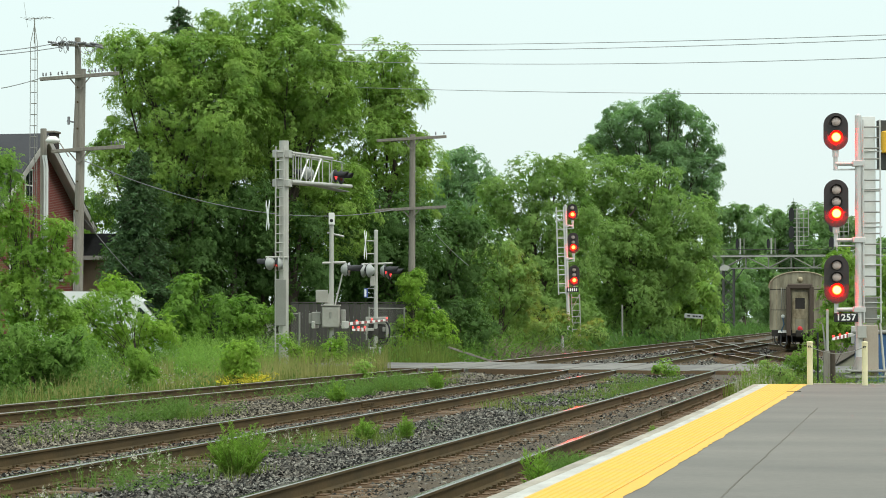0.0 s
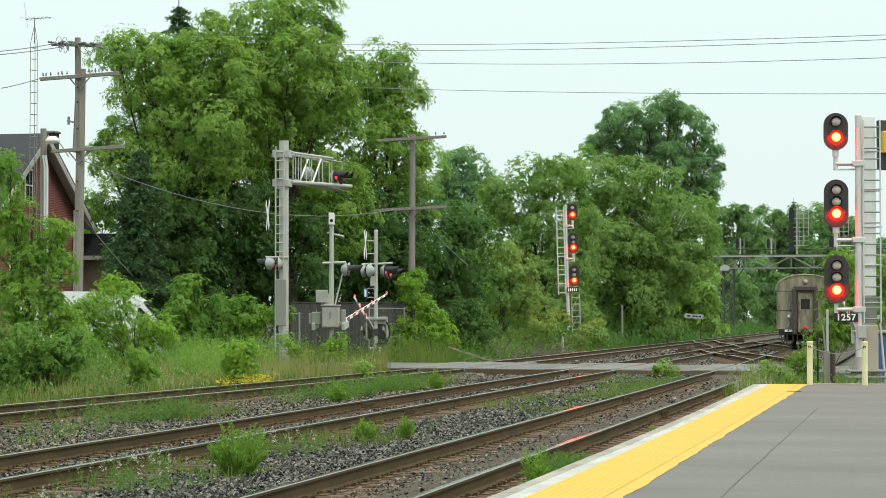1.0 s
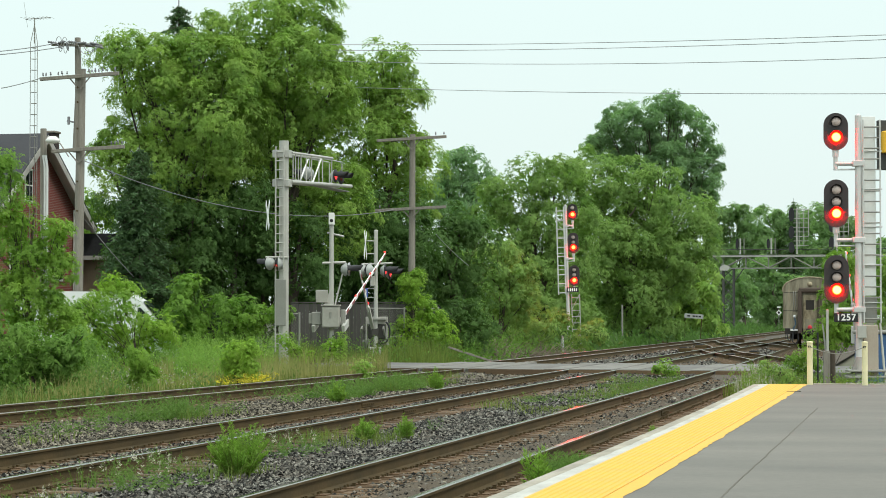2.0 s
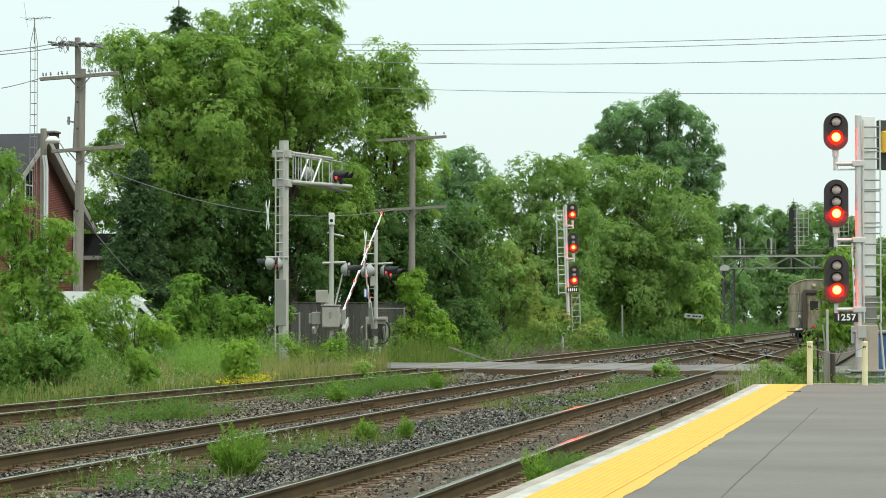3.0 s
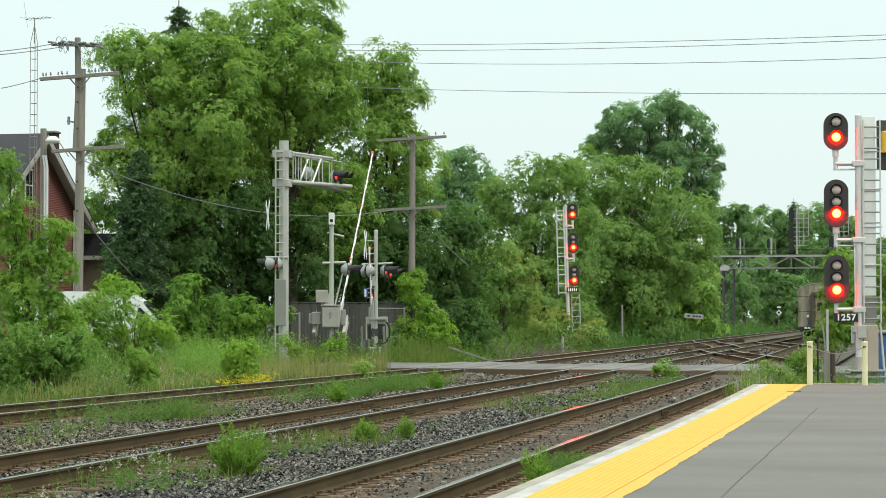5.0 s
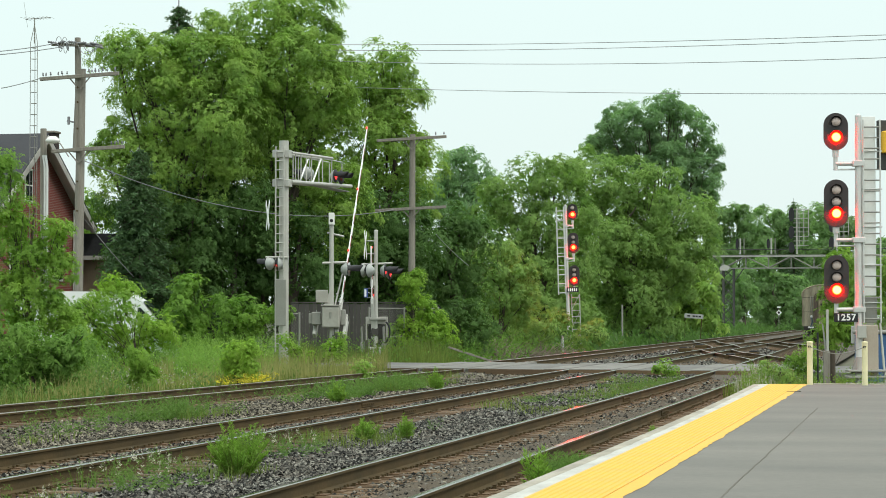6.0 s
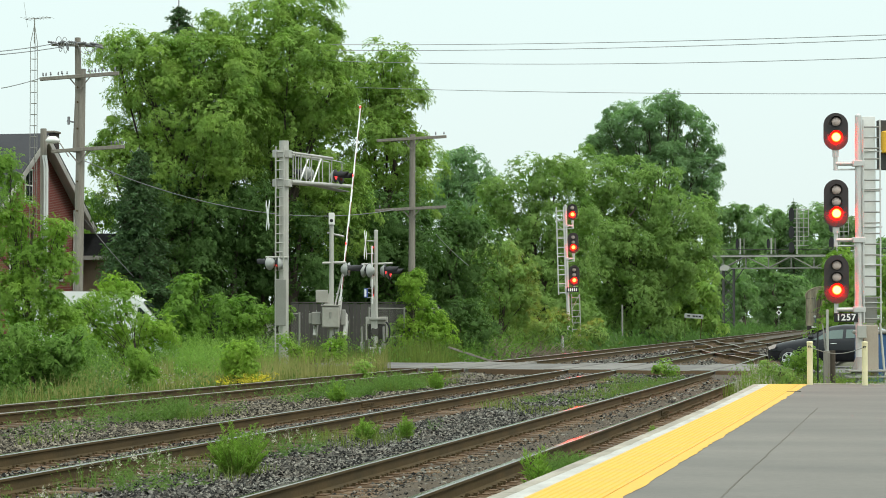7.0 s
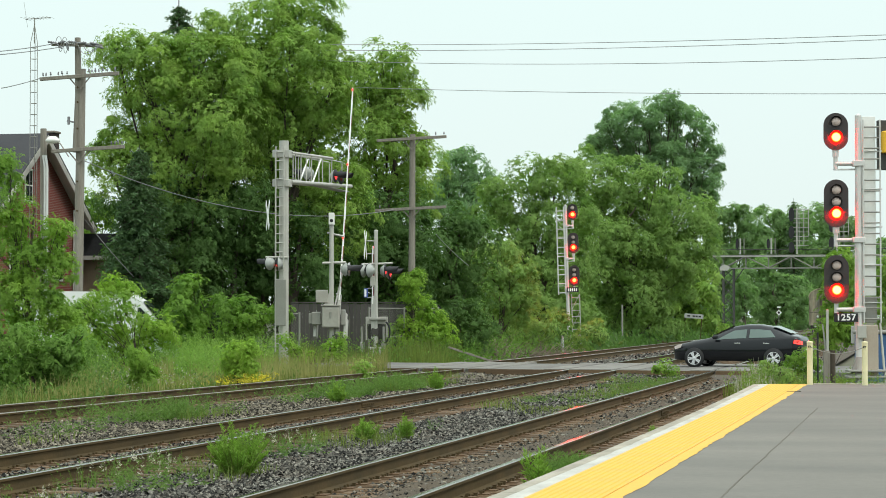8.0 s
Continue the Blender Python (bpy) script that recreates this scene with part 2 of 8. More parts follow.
# ---- mesh tools ----
class Shape:
    """Collects plain pieces of one mesh; at is the pose in which pieces are laid."""

    def __init__(self):
        self.v, self.f, self.mi, self.sm, self.at = [], [], [], [], Matrix()

    def add(self, verts, faces, mat=0, smooth=False):
        o = len(self.v)
        self.v += [tuple(self.at @ Vector(p)) for p in verts]
        self.f += [tuple(o + i for i in q) for q in faces]
        self.mi += [mat] * len(faces)
        self.sm += [smooth] * len(faces)
        return self

    def box(self, x0, x1, y0, y1, z0, z1, c=0.0, mat=0):
        """A box whose edges are chamfered by c."""
        if c <= 0:
            p = [(x, y, z) for z in (z0, z1) for y in (y0, y1) for x in (x0, x1)]
            return self.add(p, [(0, 2, 3, 1), (4, 5, 7, 6), (0, 1, 5, 4), (2, 6, 7, 3), (0, 4, 6, 2), (1, 3, 7, 5)], mat)
        bm = bmesh.new()
        bmesh.ops.create_cube(bm, size=1, matrix=Matrix.LocRotScale(((x0 + x1) / 2, (y0 + y1) / 2, (z0 + z1) / 2), None, (x1 - x0, y1 - y0, z1 - z0)))
        bmesh.ops.bevel(bm, geom=bm.edges[:], offset=c, segments=1, affect="EDGES")
        bm.verts.index_update()
        self.add([v.co[:] for v in bm.verts], [[v.index for v in f.verts] for f in bm.faces], mat)
        bm.free()
        return self

    def tube(self, points, radii, n=8, mat=0, caps=True):
        """A round bar along points; radii is one number or one for each point."""
        pts = [Vector(p) for p in points]
        rr = [radii] * len(pts) if isinstance(radii, (int, float)) else radii
        verts, faces = [], []
        side = None
        for i, p in enumerate(pts):
            d = (pts[min(i + 1, len(pts) - 1)] - pts[max(i - 1, 0)]).normalized()
            if side is None:
                side = d.orthogonal().normalized()
            side = (side - d * side.dot(d)).normalized()
            up = d.cross(side)
            verts += [p + (side * math.cos(a) + up * math.sin(a)) * rr[i] for a in (math.tau * k / n for k in range(n))]
        for i in range(len(pts) - 1):
            for k in range(n):
                a, b = i * n + k, i * n + (k + 1) % n
                faces.append((a, b, b + n, a + n))
        self.add(verts, faces, mat, True)
        if caps:
            self.add(verts[:n], [tuple(reversed(range(n)))], mat)
            self.add(verts[-n:], [tuple(range(n))], mat)
        return self

    def lathe(self, profile, n=16, mat=0):
        """A turned body round z; profile is (radius, height)."""
        verts = [(r * math.cos(a), r * math.sin(a), z) for r, z in profile for a in (math.tau * k / n for k in range(n))]
        faces = [(i * n + k, i * n + (k + 1) % n, (i + 1) * n + (k + 1) % n, (i + 1) * n + k) for i in range(len(profile) - 1) for k in range(n)]
        return self.add(verts, faces, mat, True)

    def prism(self, outline, y0, y1, mat=0, smooth=False):
        """An outline in x and z, carried from y0 to y1 and closed."""
        n = len(outline)
        verts = [(x, y0, z) for x, z in outline] + [(x, y1, z) for x, z in outline]
        self.add(verts, [(k, (k + 1) % n, n + (k + 1) % n, n + k) for k in range(n)], mat, smooth)
        return self.add(verts, [tuple(reversed(range(n))), tuple(range(n, 2 * n))], mat)

    def sweep(self, outline, path, mats=None):
        """An outline (across, up) carried along a path in plan."""
        n, m = len(outline), len(path)
        verts = []
        for i, p in enumerate(path):
            d = (Vector(path[min(i + 1, m - 1)]) - Vector(path[max(i - 1, 0)])).normalized()
            side = Vector((d.y, -d.x, 0)).normalized()
            verts += [Vector(p) + side * u + Vector((0, 0, w)) for u, w in outline]
        o = len(self.v)
        self.v += [tuple(self.at @ v) for v in verts]
        for i in range(m - 1):
            for k in range(n):
                a, b = o + i * n + k, o + i * n + (k + 1) % n
                self.f.append((a, a + n, b + n, b))
                self.mi.append(mats[k] if mats else 0)
                self.sm.append(False)
        for ring, flip in ((o, False), (o + (m - 1) * n, True)):
            q = tuple(range(ring, ring + n))
            self.f.append(tuple(reversed(q)) if flip else q)
            self.mi.append(0)
            self.sm.append(False)
        return self

    def mesh(self, name, mats):
        me = bpy.data.meshes.new(name)
        me.from_pydata(self.v, [], self.f)
        for m in mats if isinstance(mats, (list, tuple)) else [mats]:
            me.materials.append(M[m] if isinstance(m, str) else m)
        me.polygons.foreach_set("material_index", self.mi)
        me.polygons.foreach_set("use_smooth", self.sm)
        me.update()
        return me


def thing(name, label, category, at=Matrix(), group="", kind=""):
    """An empty at the base of a thing made of parts."""
    ob = new(name)
    ob.empty_display_size = 0.2
    ob.matrix_basis = at
    return tagged(ob, label, category, group, kind)


def part(name, shape, mats, parent=None, label="", at=None):
    """One mesh object, under a thing or under a part."""
    ob = new(name, shape.mesh(name, mats) if isinstance(shape, Shape) else shape)
    ob.parent = parent
    if at is not None:
        ob.matrix_basis = at
    if label:
        ob["label"] = label
    return ob


def soup(name, verts, faces, mat):
    """A mesh from numpy arrays of corners and of triangles or quads."""
    me = bpy.data.meshes.new(name)
    me.vertices.add(len(verts))
    me.vertices.foreach_set("co", np.asarray(verts, np.float32).ravel())
    w = faces.shape[1]
    me.loops.add(faces.size)
    me.loops.foreach_set("vertex_index", faces.astype(np.int32).ravel())
    me.polygons.add(len(faces))
    me.polygons.foreach_set("loop_start", np.arange(0, faces.size, w, dtype=np.int32))
    me.polygons.foreach_set("loop_total", np.full(len(faces), w, np.int32))
    me.update(calc_edges=True)
    for m in mat if isinstance(mat, (list, tuple)) else [mat]:
        me.materials.append(M[m])
    return me


def unit(v):
    return v / np.maximum(np.linalg.norm(v, axis=-1, keepdims=True), 1e-6)


def leaves(rng, centre, facing, size, slim=0.6):
    """Small folded leaves, each of two triangles: corners and faces."""
    n = len(centre)
    spin = unit(rng.normal(size=(n, 3)))
    along = unit(np.cross(facing, spin))
    across = np.cross(facing, along)
    s = size[:, None]
    fold = facing * s * rng.uniform(0.05, 0.3, (n, 1))
    base, tip = centre - along * s * 0.5, centre + along * s * 0.5
    a = centre + across * s * slim * 0.5 + fold
    b = centre - across * s * slim * 0.5 + fold
    verts = np.stack([base, a, tip, b], 1).reshape(-1, 3)
    i = np.arange(n)[:, None] * 4
    return verts, np.concatenate([i + [0, 1, 2], i + [0, 2, 3]], 1).reshape(-1, 3)


def spears(rng, base, along, length, slim=0.14):
    """Narrow leaves that grow from their base in a given direction."""
    n = len(base)
    along = unit(along)
    across = unit(np.cross(along, rng.normal(size=(n, 3))))
    s = length[:, None]
    tip = base + along * s - np.array([0, 0, 0.12]) * s
    mid = base + along * s * 0.45
    verts = np.stack([base, mid + across * s * slim * 0.5, tip, mid - across * s * slim * 0.5], 1).reshape(-1, 3)
    i = np.arange(n)[:, None] * 4
    return verts, np.concatenate([i + [0, 1, 2], i + [0, 2, 3]], 1).reshape(-1, 3)


def sprays(rng, centre, normal, size, blades_each=5):
    """Compound leaves: pointed leaflets that spread from one stalk end and droop at their tips."""
    n = len(centre)
    t1 = unit(np.cross(normal, rng.normal(size=(n, 3))))
    t2 = np.cross(normal, t1)
    turn = rng.uniform(0, math.tau, (n, 1)) + np.arange(blades_each) * math.tau / blades_each + rng.normal(size=(n, blades_each)) * 0.22
    length = size[:, None] * rng.uniform(0.65, 1.3, (n, blades_each))
    wide = rng.uniform(0.5, 0.72, (n, blades_each))

    def reach(angle, far, drop):
        flat = np.cos(angle)[..., None] * t1[:, None] + np.sin(angle)[..., None] * t2[:, None]
        return centre[:, None] + (flat - normal[:, None] * drop - np.array([0, 0, drop * 0.8])) * (length * far)[..., None]

    side, tip = reach(turn + wide, 0.62, 0.02), reach(turn, 1.0, 0.2)
    verts = np.concatenate([centre[:, None], side, tip], 1).reshape(-1, 3)
    i = np.arange(n)[:, None, None] * (1 + 2 * blades_each)
    k = np.arange(blades_each)[None, :]
    tri = np.stack([np.broadcast_to(0 * k, (1, blades_each)), 1 + k, 1 + blades_each + k], 2)
    return verts, (i + tri).reshape(-1, 3)


def crown_mesh(name, lobes, leaf_size, per_metre, mat, seed, clump=0.5, slim=0.5, droop=0.3):
    """Foliage on overlapping lobes (x, y, z, radius): each lobe carries cushions of leaf sprays that catch the light on top, over a dim inner mass of leaves."""
    rng = np.random.default_rng(seed)
    L = np.array(lobes, float)
    cents, outs, inner = [], [], []
    for x, y, z, r in L:
        n = max(8, int(CUSHIONS * (r / clump) ** 2))
        d = unit(rng.normal(size=(n, 3)) + [0, 0, 0.15])
        bulge = np.array([noise.noise(Vector(q) * 1.9 + Vector((x, y, z))) for q in d]) * 0.5
        shell = r * (0.84 + bulge * 0.75 + rng.uniform(-0.22, 0.12, n))
        c = np.array([x, y, z]) + d * shell[:, None] * [1, 1, 0.96]
        far = np.linalg.norm(c[:, None] - L[None, :, :3], axis=2) / L[None, :, 3]
        keep = far.min(1) > 0.55
        cents.append(c[keep])
        outs.append(d[keep])
        m = int(8 + 150 * (r / leaf_size / 10) ** 2)
        inner.append(np.array([x, y, z]) + unit(rng.normal(size=(m, 3))) * r * rng.uniform(0.25, 0.72, (m, 1)))
    c, d = np.concatenate(cents), np.concatenate(outs)
    k = len(c)
    rad = clump * np.exp(rng.normal(size=(k, 1, 1)) * 0.3)
    per = max(10, int(per_metre * 5.2 * clump * clump * SPRAY_SHARE))
    axis = unit(d * 0.8 + [0, 0, 0.5] + rng.normal(size=(k, 3)) * 0.22)
    v = unit(rng.normal(size=(k, per, 3)) + axis[:, None] * 1.15)
    wave = 1 + 0.25 * np.sin(v[..., :1] * 6 + rng.uniform(0, 6, (k, 1, 1))) * np.sin(v[..., 1:2] * 6 + rng.uniform(0, 6, (k, 1, 1)))
    depth = wave * (1.03 - 0.42 * rng.random((k, per, 1)) ** 2)
    stray = rng.random((k, per, 1)) < 0.08
    depth = np.where(stray, depth * rng.uniform(1.0, 1.35, (k, per, 1)), depth)
    off = v * depth * rad * [1, 1, 0.8]
    pos = (c[:, None] + off).reshape(-1, 3)
    pos[:, 2] -= droop * 0.5 * np.linalg.norm(off.reshape(-1, 3)[:, :2], axis=1)
    face = unit((v * 0.55 + axis[:, None] * 0.45 + np.array([0, 0, 0.2]) + rng.normal(size=(k, per, 3)) * 0.24).reshape(-1, 3))
    w, f = sprays(rng, pos, face, leaf_size * 0.98 * rng.uniform(0.7, 1.25, len(pos)))
    ip = np.concatenate(inner)
    w2, f2 = leaves(rng, ip, unit(rng.normal(size=(len(ip), 3))), leaf_size * rng.uniform(1.5, 2.3, len(ip)), 0.7)
    return soup(name, np.concatenate([w, w2]), np.concatenate([f, f2 + len(w)]), mat)


CUSHIONS, SPRAY_SHARE = 3.4, 0.44


def tree(label, x, y, z, lobes, leaf_size, per_metre, mat, seed, trunk_r=0.3, clump=0.5, category="tree", group="", droop=0.3, slim=0.5, name="tree"):
    """A tapered trunk, limbs into each lobe and a crown of leaf clumps. Lobes are (across, deep, height, radius)."""
    at = pose(x, y, z, 0, 0, 11.83)
    t = thing(name, label, category, at, group)
    rng = random.Random(seed)
    top = max(l[2] for l in lobes)
    wood = Shape()
    lean = [(rng.uniform(-0.1, 0.1) * trunk_r * 6 * k, rng.uniform(-0.1, 0.1) * trunk_r * 6 * k, top * 0.8 * k / 5) for k in range(6)]
    lean[0] = (0, 0, -0.3)
    wood.tube(lean, [trunk_r * (1.25, 1, 0.85, 0.62, 0.4, 0.15)[k] for k in range(6)], 9)
    part("trunk", wood, "bark", t)
    limbs = Shape()
    for lx, ly, lz, r in lobes:
        h = min(max(lz * 0.45, 0.15 * top), top * 0.7)
        k = min(4, int(h / (top * 0.8) * 5))
        a = Vector(lean[k])
        b = Vector((lx, ly, lz))
        limbs.tube([a, a.lerp(b, 0.5) + Vector((0, 0, r * 0.12)), b], [trunk_r * 0.34, trunk_r * 0.17, trunk_r * 0.04], 6)
        for _ in range(4):
            e = b + Vector((rng.uniform(-1, 1), rng.uniform(-1, 1), rng.uniform(-0.3, 1))) * r * 0.75
            limbs.tube([b.lerp(a, 0.25), e], [trunk_r * 0.08, 0.012], 4, caps=False)
    part("branchwork", limbs, "bark", t)
    part("crown", crown_mesh("crown", lobes, leaf_size, per_metre, mat, seed, clump, slim, droop), mat, t)
    return t


# ---- ground ----
def ground_height(x, y):
    roll = noise.noise(Vector((x * 0.12, y * 0.12, 3))) * 0.12 + noise.noise(Vector((x * 0.5, y * 0.5, 7))) * 0.05
    near = -0.62 if -18.5 < x < -3.0 else -0.42
    if x < -24:
        near += min(0.5, (-24 - x) * 0.05)
    return near + roll


def road_y(x, v):
    """The road crosses the line a little aslant: its near edge at v = 0, its far edge at v = 1."""
    bends = ((-76.0, 80.8), (-30.0, 76.2), (-20.5, 69.75), (60.0, 56.87))
    for (x0, y0), (x1, y1) in zip(bends, bends[1:]):
        if x <= x1 or x1 == 60.0:
            return y0 + (y1 - y0) * (x - x0) / (x1 - x0) + 8.6 * v


def build_ground():
    xs = sorted(set([-1500, -700, -350, -200, -120, -80] + [-60 + 1.2 * k for k in range(72)] + [30, 40, 60, 100, 200, 400, 800, 1500]))
    ys = sorted(set([-300, -100, -40, 0] + [4 + 2.0 * k for k in range(75)] + [160, 175, 190, 210, 240, 280, 340, 420, 550, 800, 1200, 1800, 3000]))
    s = Shape()
    s.add([(x, y, ground_height(x, y)) for y in ys for x in xs],
          [(j * len(xs) + i, j * len(xs) + i + 1, (j + 1) * len(xs) + i + 1, (j + 1) * len(xs) + i) for j in range(len(ys) - 1) for i in range(len(xs) - 1)], 0, True)
    tagged(part("ground", s, "soil"), "earth and weed-grown soil beside the railway", "ground", kind="structure")


build_ground()

RIGHT_X, MIDDLE_X = -5.15, -9.66


def right_x(y):
    """The track beside the platform, bent a little left past the crossing to fit the coach in the camera's view."""
    return RIGHT_X - 0.0145 * max(0.0, y - 76.0)

THIRD = [(-16.6, 8), (-16.05, 24), (-15.5, 40), (-14.95, 55), (-14.42, 70), (-14.25, 85), (-14.25, 110), (-14.25, 330)]


def third_x(y):
    for (x0, y0), (x1, y1) in zip(THIRD, THIRD[1:]):
        if y <= y1:
            return x0 + (x1 - x0) * (y - y0) / (y1 - y0)
    return THIRD[-1][0]


def bed_height(x, y):
    d = min(abs(x - RIGHT_X), abs(x - MIDDLE_X), abs(x - third_x(y)))
    z = -0.205 - 0.05 * max(0, min(1, (d - 1.3) / 0.6))
    lump = noise.noise(Vector((x * 1.3, y * 0.7, 0))) * 0.035 + noise.noise(Vector((x * 4, y * 4, 2))) * 0.012
    edge = max(0, third_x(y) - 1.7 - x, x + 3.62)
    gap = max(road_y(x, 0) - y, y - road_y(x, 1))     # ballast heaped up against the crossing
    heap = 0.115 * max(0.0, 1 - gap / 3.5) if gap > -1 else 0.115
    return z + heap + lump * (1 if d > 1.25 else 0.3) - edge * 0.55


def build_bed():
    xs = [-18.6 + 0.25 * k for k in range(62)]
    ys = [6 + 0.5 * k for k in range(160)] + [86 + 4 * k for k in range(62)]
    s = Shape()
    s.add([(x, y, bed_height(x, y)) for y in ys for x in xs],
          [(j * len(xs) + i, j * len(xs) + i + 1, (j + 1) * len(xs) + i + 1, (j + 1) * len(xs) + i) for j in range(len(ys) - 1) for i in range(len(xs) - 1)], 0, True)
    tagged(part("ballast_bed", s, "bed"), "grey and brown crushed-stone track bed", "ballast", kind="structure")


build_bed()



def build_fill():
    """Dirt and fine stone that bury the middles of the ties."""
    for centre, half, mat in ((lambda y: RIGHT_X + 0.12, 0.47, "fines"), (lambda y: MIDDLE_X, 0.42, "rust_fines"), (third_x, 0.5, "rust_fines")):
        ys = [8 + 0.4 * k for k in range(147)]
        us = (-1, -0.7, -0.35, 0, 0.35, 0.7, 1)
        s = Shape()
        verts = []
        for y in ys:
            w = half * (1 + 0.35 * noise.noise(Vector((centre(y), y * 0.8, 1))) + 0.2 * noise.noise(Vector((centre(y), y * 2.7, 4))))
            for u in us:
                x = centre(y) + u * w
                verts.append((x, y, -0.166 - 0.045 * abs(u) ** 3 + 0.014 * noise.noise(Vector((x * 5, y * 5, 0)))))
        m = len(us)
        s.add(verts, [(j * m + i, j * m + i + 1, (j + 1) * m + i + 1, (j + 1) * m + i) for j in range(len(ys) - 1) for i in range(m - 1)], 0, True)
        tagged(part("track_fill", s, mat), "dark dirt and fine stone between the rails", "ballast", kind="structure")


build_fill()

# ---- tracks ----
RAIL = [(-0.07, -0.172), (0.07, -0.172), (0.07, -0.158), (0.012, -0.14), (0.009, -0.045), (0.036, -0.034), (0.036, -0.008), (0.026, 0.0),
        (-0.026, 0.0), (-0.036, -0.008), (-0.036, -0.034), (-0.009, -0.045), (-0.012, -0.14), (-0.07, -0.158)]
RAIL_FACES = [0, 0, 0, 0, 0, 0, 1, 1, 1, 0, 0, 0, 0, 0]


def rail(path, parent, head="steel", name="rail"):
    return part(name, Shape().sweep(RAIL, path, RAIL_FACES), ["rail", head], parent)


def tie_mesh():
    s = Shape().box(-1.3, 1.3, -0.115, 0.115, -0.35, -0.176, 0.015)
    for side in (-0.752, 0.752):
        s.box(side - 0.19, side + 0.19, -0.09, 0.09, -0.178, -0.163, 0, 1)
        for dx in (-0.10, 0.10):
            for dy in (-0.055, 0.055):
                s.box(side + dx - 0.014, side + dx + 0.014, dy - 0.012, dy + 0.012, -0.165, -0.138, 0, 2)
        for dy in (-0.15, 0.15):
            s.box(side - 0.085, side + 0.085, dy - 0.014, dy + 0.014, -0.185, -0.148, 0, 2)
    return s.mesh("tie", ["tie", "plate", "rail"])


TIE = tie_mesh()


def track(label, centre, head, y_first=14.0):
    """Two rails on ties; centre(y) is the middle of the track."""
    t = thing("railway_track", label, "railway track", group="railway tracks", kind="")
    ys = [5 + 1.0 * k for k in range(110)] + [115 + 10 * k for k in range(22)]
    for side in (-0.752, 0.752):
        rail([(centre(y) + side, y, 0) for y in ys], t, head)
    rng = random.Random(int(-centre(20) * 10))
    y, y_last = y_first, road_y(centre(68), -0.06)
    while y < y_last:
        part("tie", TIE, None, t, at=pose(centre(y) + rng.uniform(-0.03, 0.03), y, rng.uniform(-0.012, 0.004), 0, 0, rng.uniform(-0.8, 0.8)))
        y += 0.52
    far = Shape()
    y = road_y(centre(76), 1.06)
    while y < 200:
        far.box(centre(y) - 1.3, centre(y) + 1.3, y - 0.11, y + 0.11, -0.32, -0.176)
        y += 0.55
    tagged(part("far_timber", far, "tie", t), kind="stuff")
    return t


right_track = track("mainline track with worn brownish rails beside the platform", right_x, "worn_steel")
middle_track = track("mainline track with bright rails and rusty spikes", lambda y: MIDDLE_X, "steel")
third_track = track("weed-grown siding track with dull rails", third_x, "dull_steel", 26.0)


def joint_bar(t, x, y):
    for s in (-1, 1):
        sh = Shape().box(x + s * 0.014, x + s * 0.034, y - 0.45, y + 0.45, -0.135, -0.05, 0.004)
        for k in range(6):
            sh.box(x + s * 0.034, x + s * 0.055, y - 0.38 + k * 0.15, y - 0.35 + k * 0.15, -0.105, -0.075)
        part("joint_bar", sh, "rail", t)


for t, c, places in ((right_track, RIGHT_X, ((-1, 46.5), (1, 40))), (middle_track, MIDDLE_X, ((-1, 42.5), (1, 39.5), (1, 59))), (third_track, -14.6, ((-1, 60.5), (1, 61.5)))):
    for side, y in places:
        cx = third_x(y) if t is third_track else c
        joint_bar(t, cx + side * 0.752, y)


def crossover(x0, y0, x1, y1):
    """Two rails that lead from one track to the next."""
    t = thing("crossover", "rail crossover with dark switch rails between two tracks", "railway switch", group="railway switches")
    n = 24
    for side in (-0.752, 0.752):
        path = []
        for k in range(n + 1):
            u = k / n
            e = u * u * (3 - 2 * u)
            path.append((x0 + (x1 - x0) * (0.35 * e + 0.65 * u) + side, y0 + (y1 - y0) * u, -0.004))
        rail(path, t, "dull_steel")
        for k, off in ((9, 0.12), (15, -0.12)):
            part("guard_rail", Shape().sweep(RAIL, [(p[0] + off, p[1], -0.006) for p in path[k:k + 4]], RAIL_FACES), ["rail", "dull_steel"], t)
    ties = Shape()
    for k in range(int((y1 - y0) / 0.55)):
        y = y0 + k * 0.55
        u = k * 0.55 / (y1 - y0)
        x = x0 + (x1 - x0) * u
        ties.box(x - 1.5, x + 1.5, y - 0.1, y + 0.1, -0.34, -0.178)
    tagged(part("switch_timber", ties, "tie", t), kind="stuff")


crossover(RIGHT_X, 84, MIDDLE_X, 112)
crossover(MIDDLE_X, 118, -14.25, 156)
crossover(right_x(122), 122, MIDDLE_X, 150)


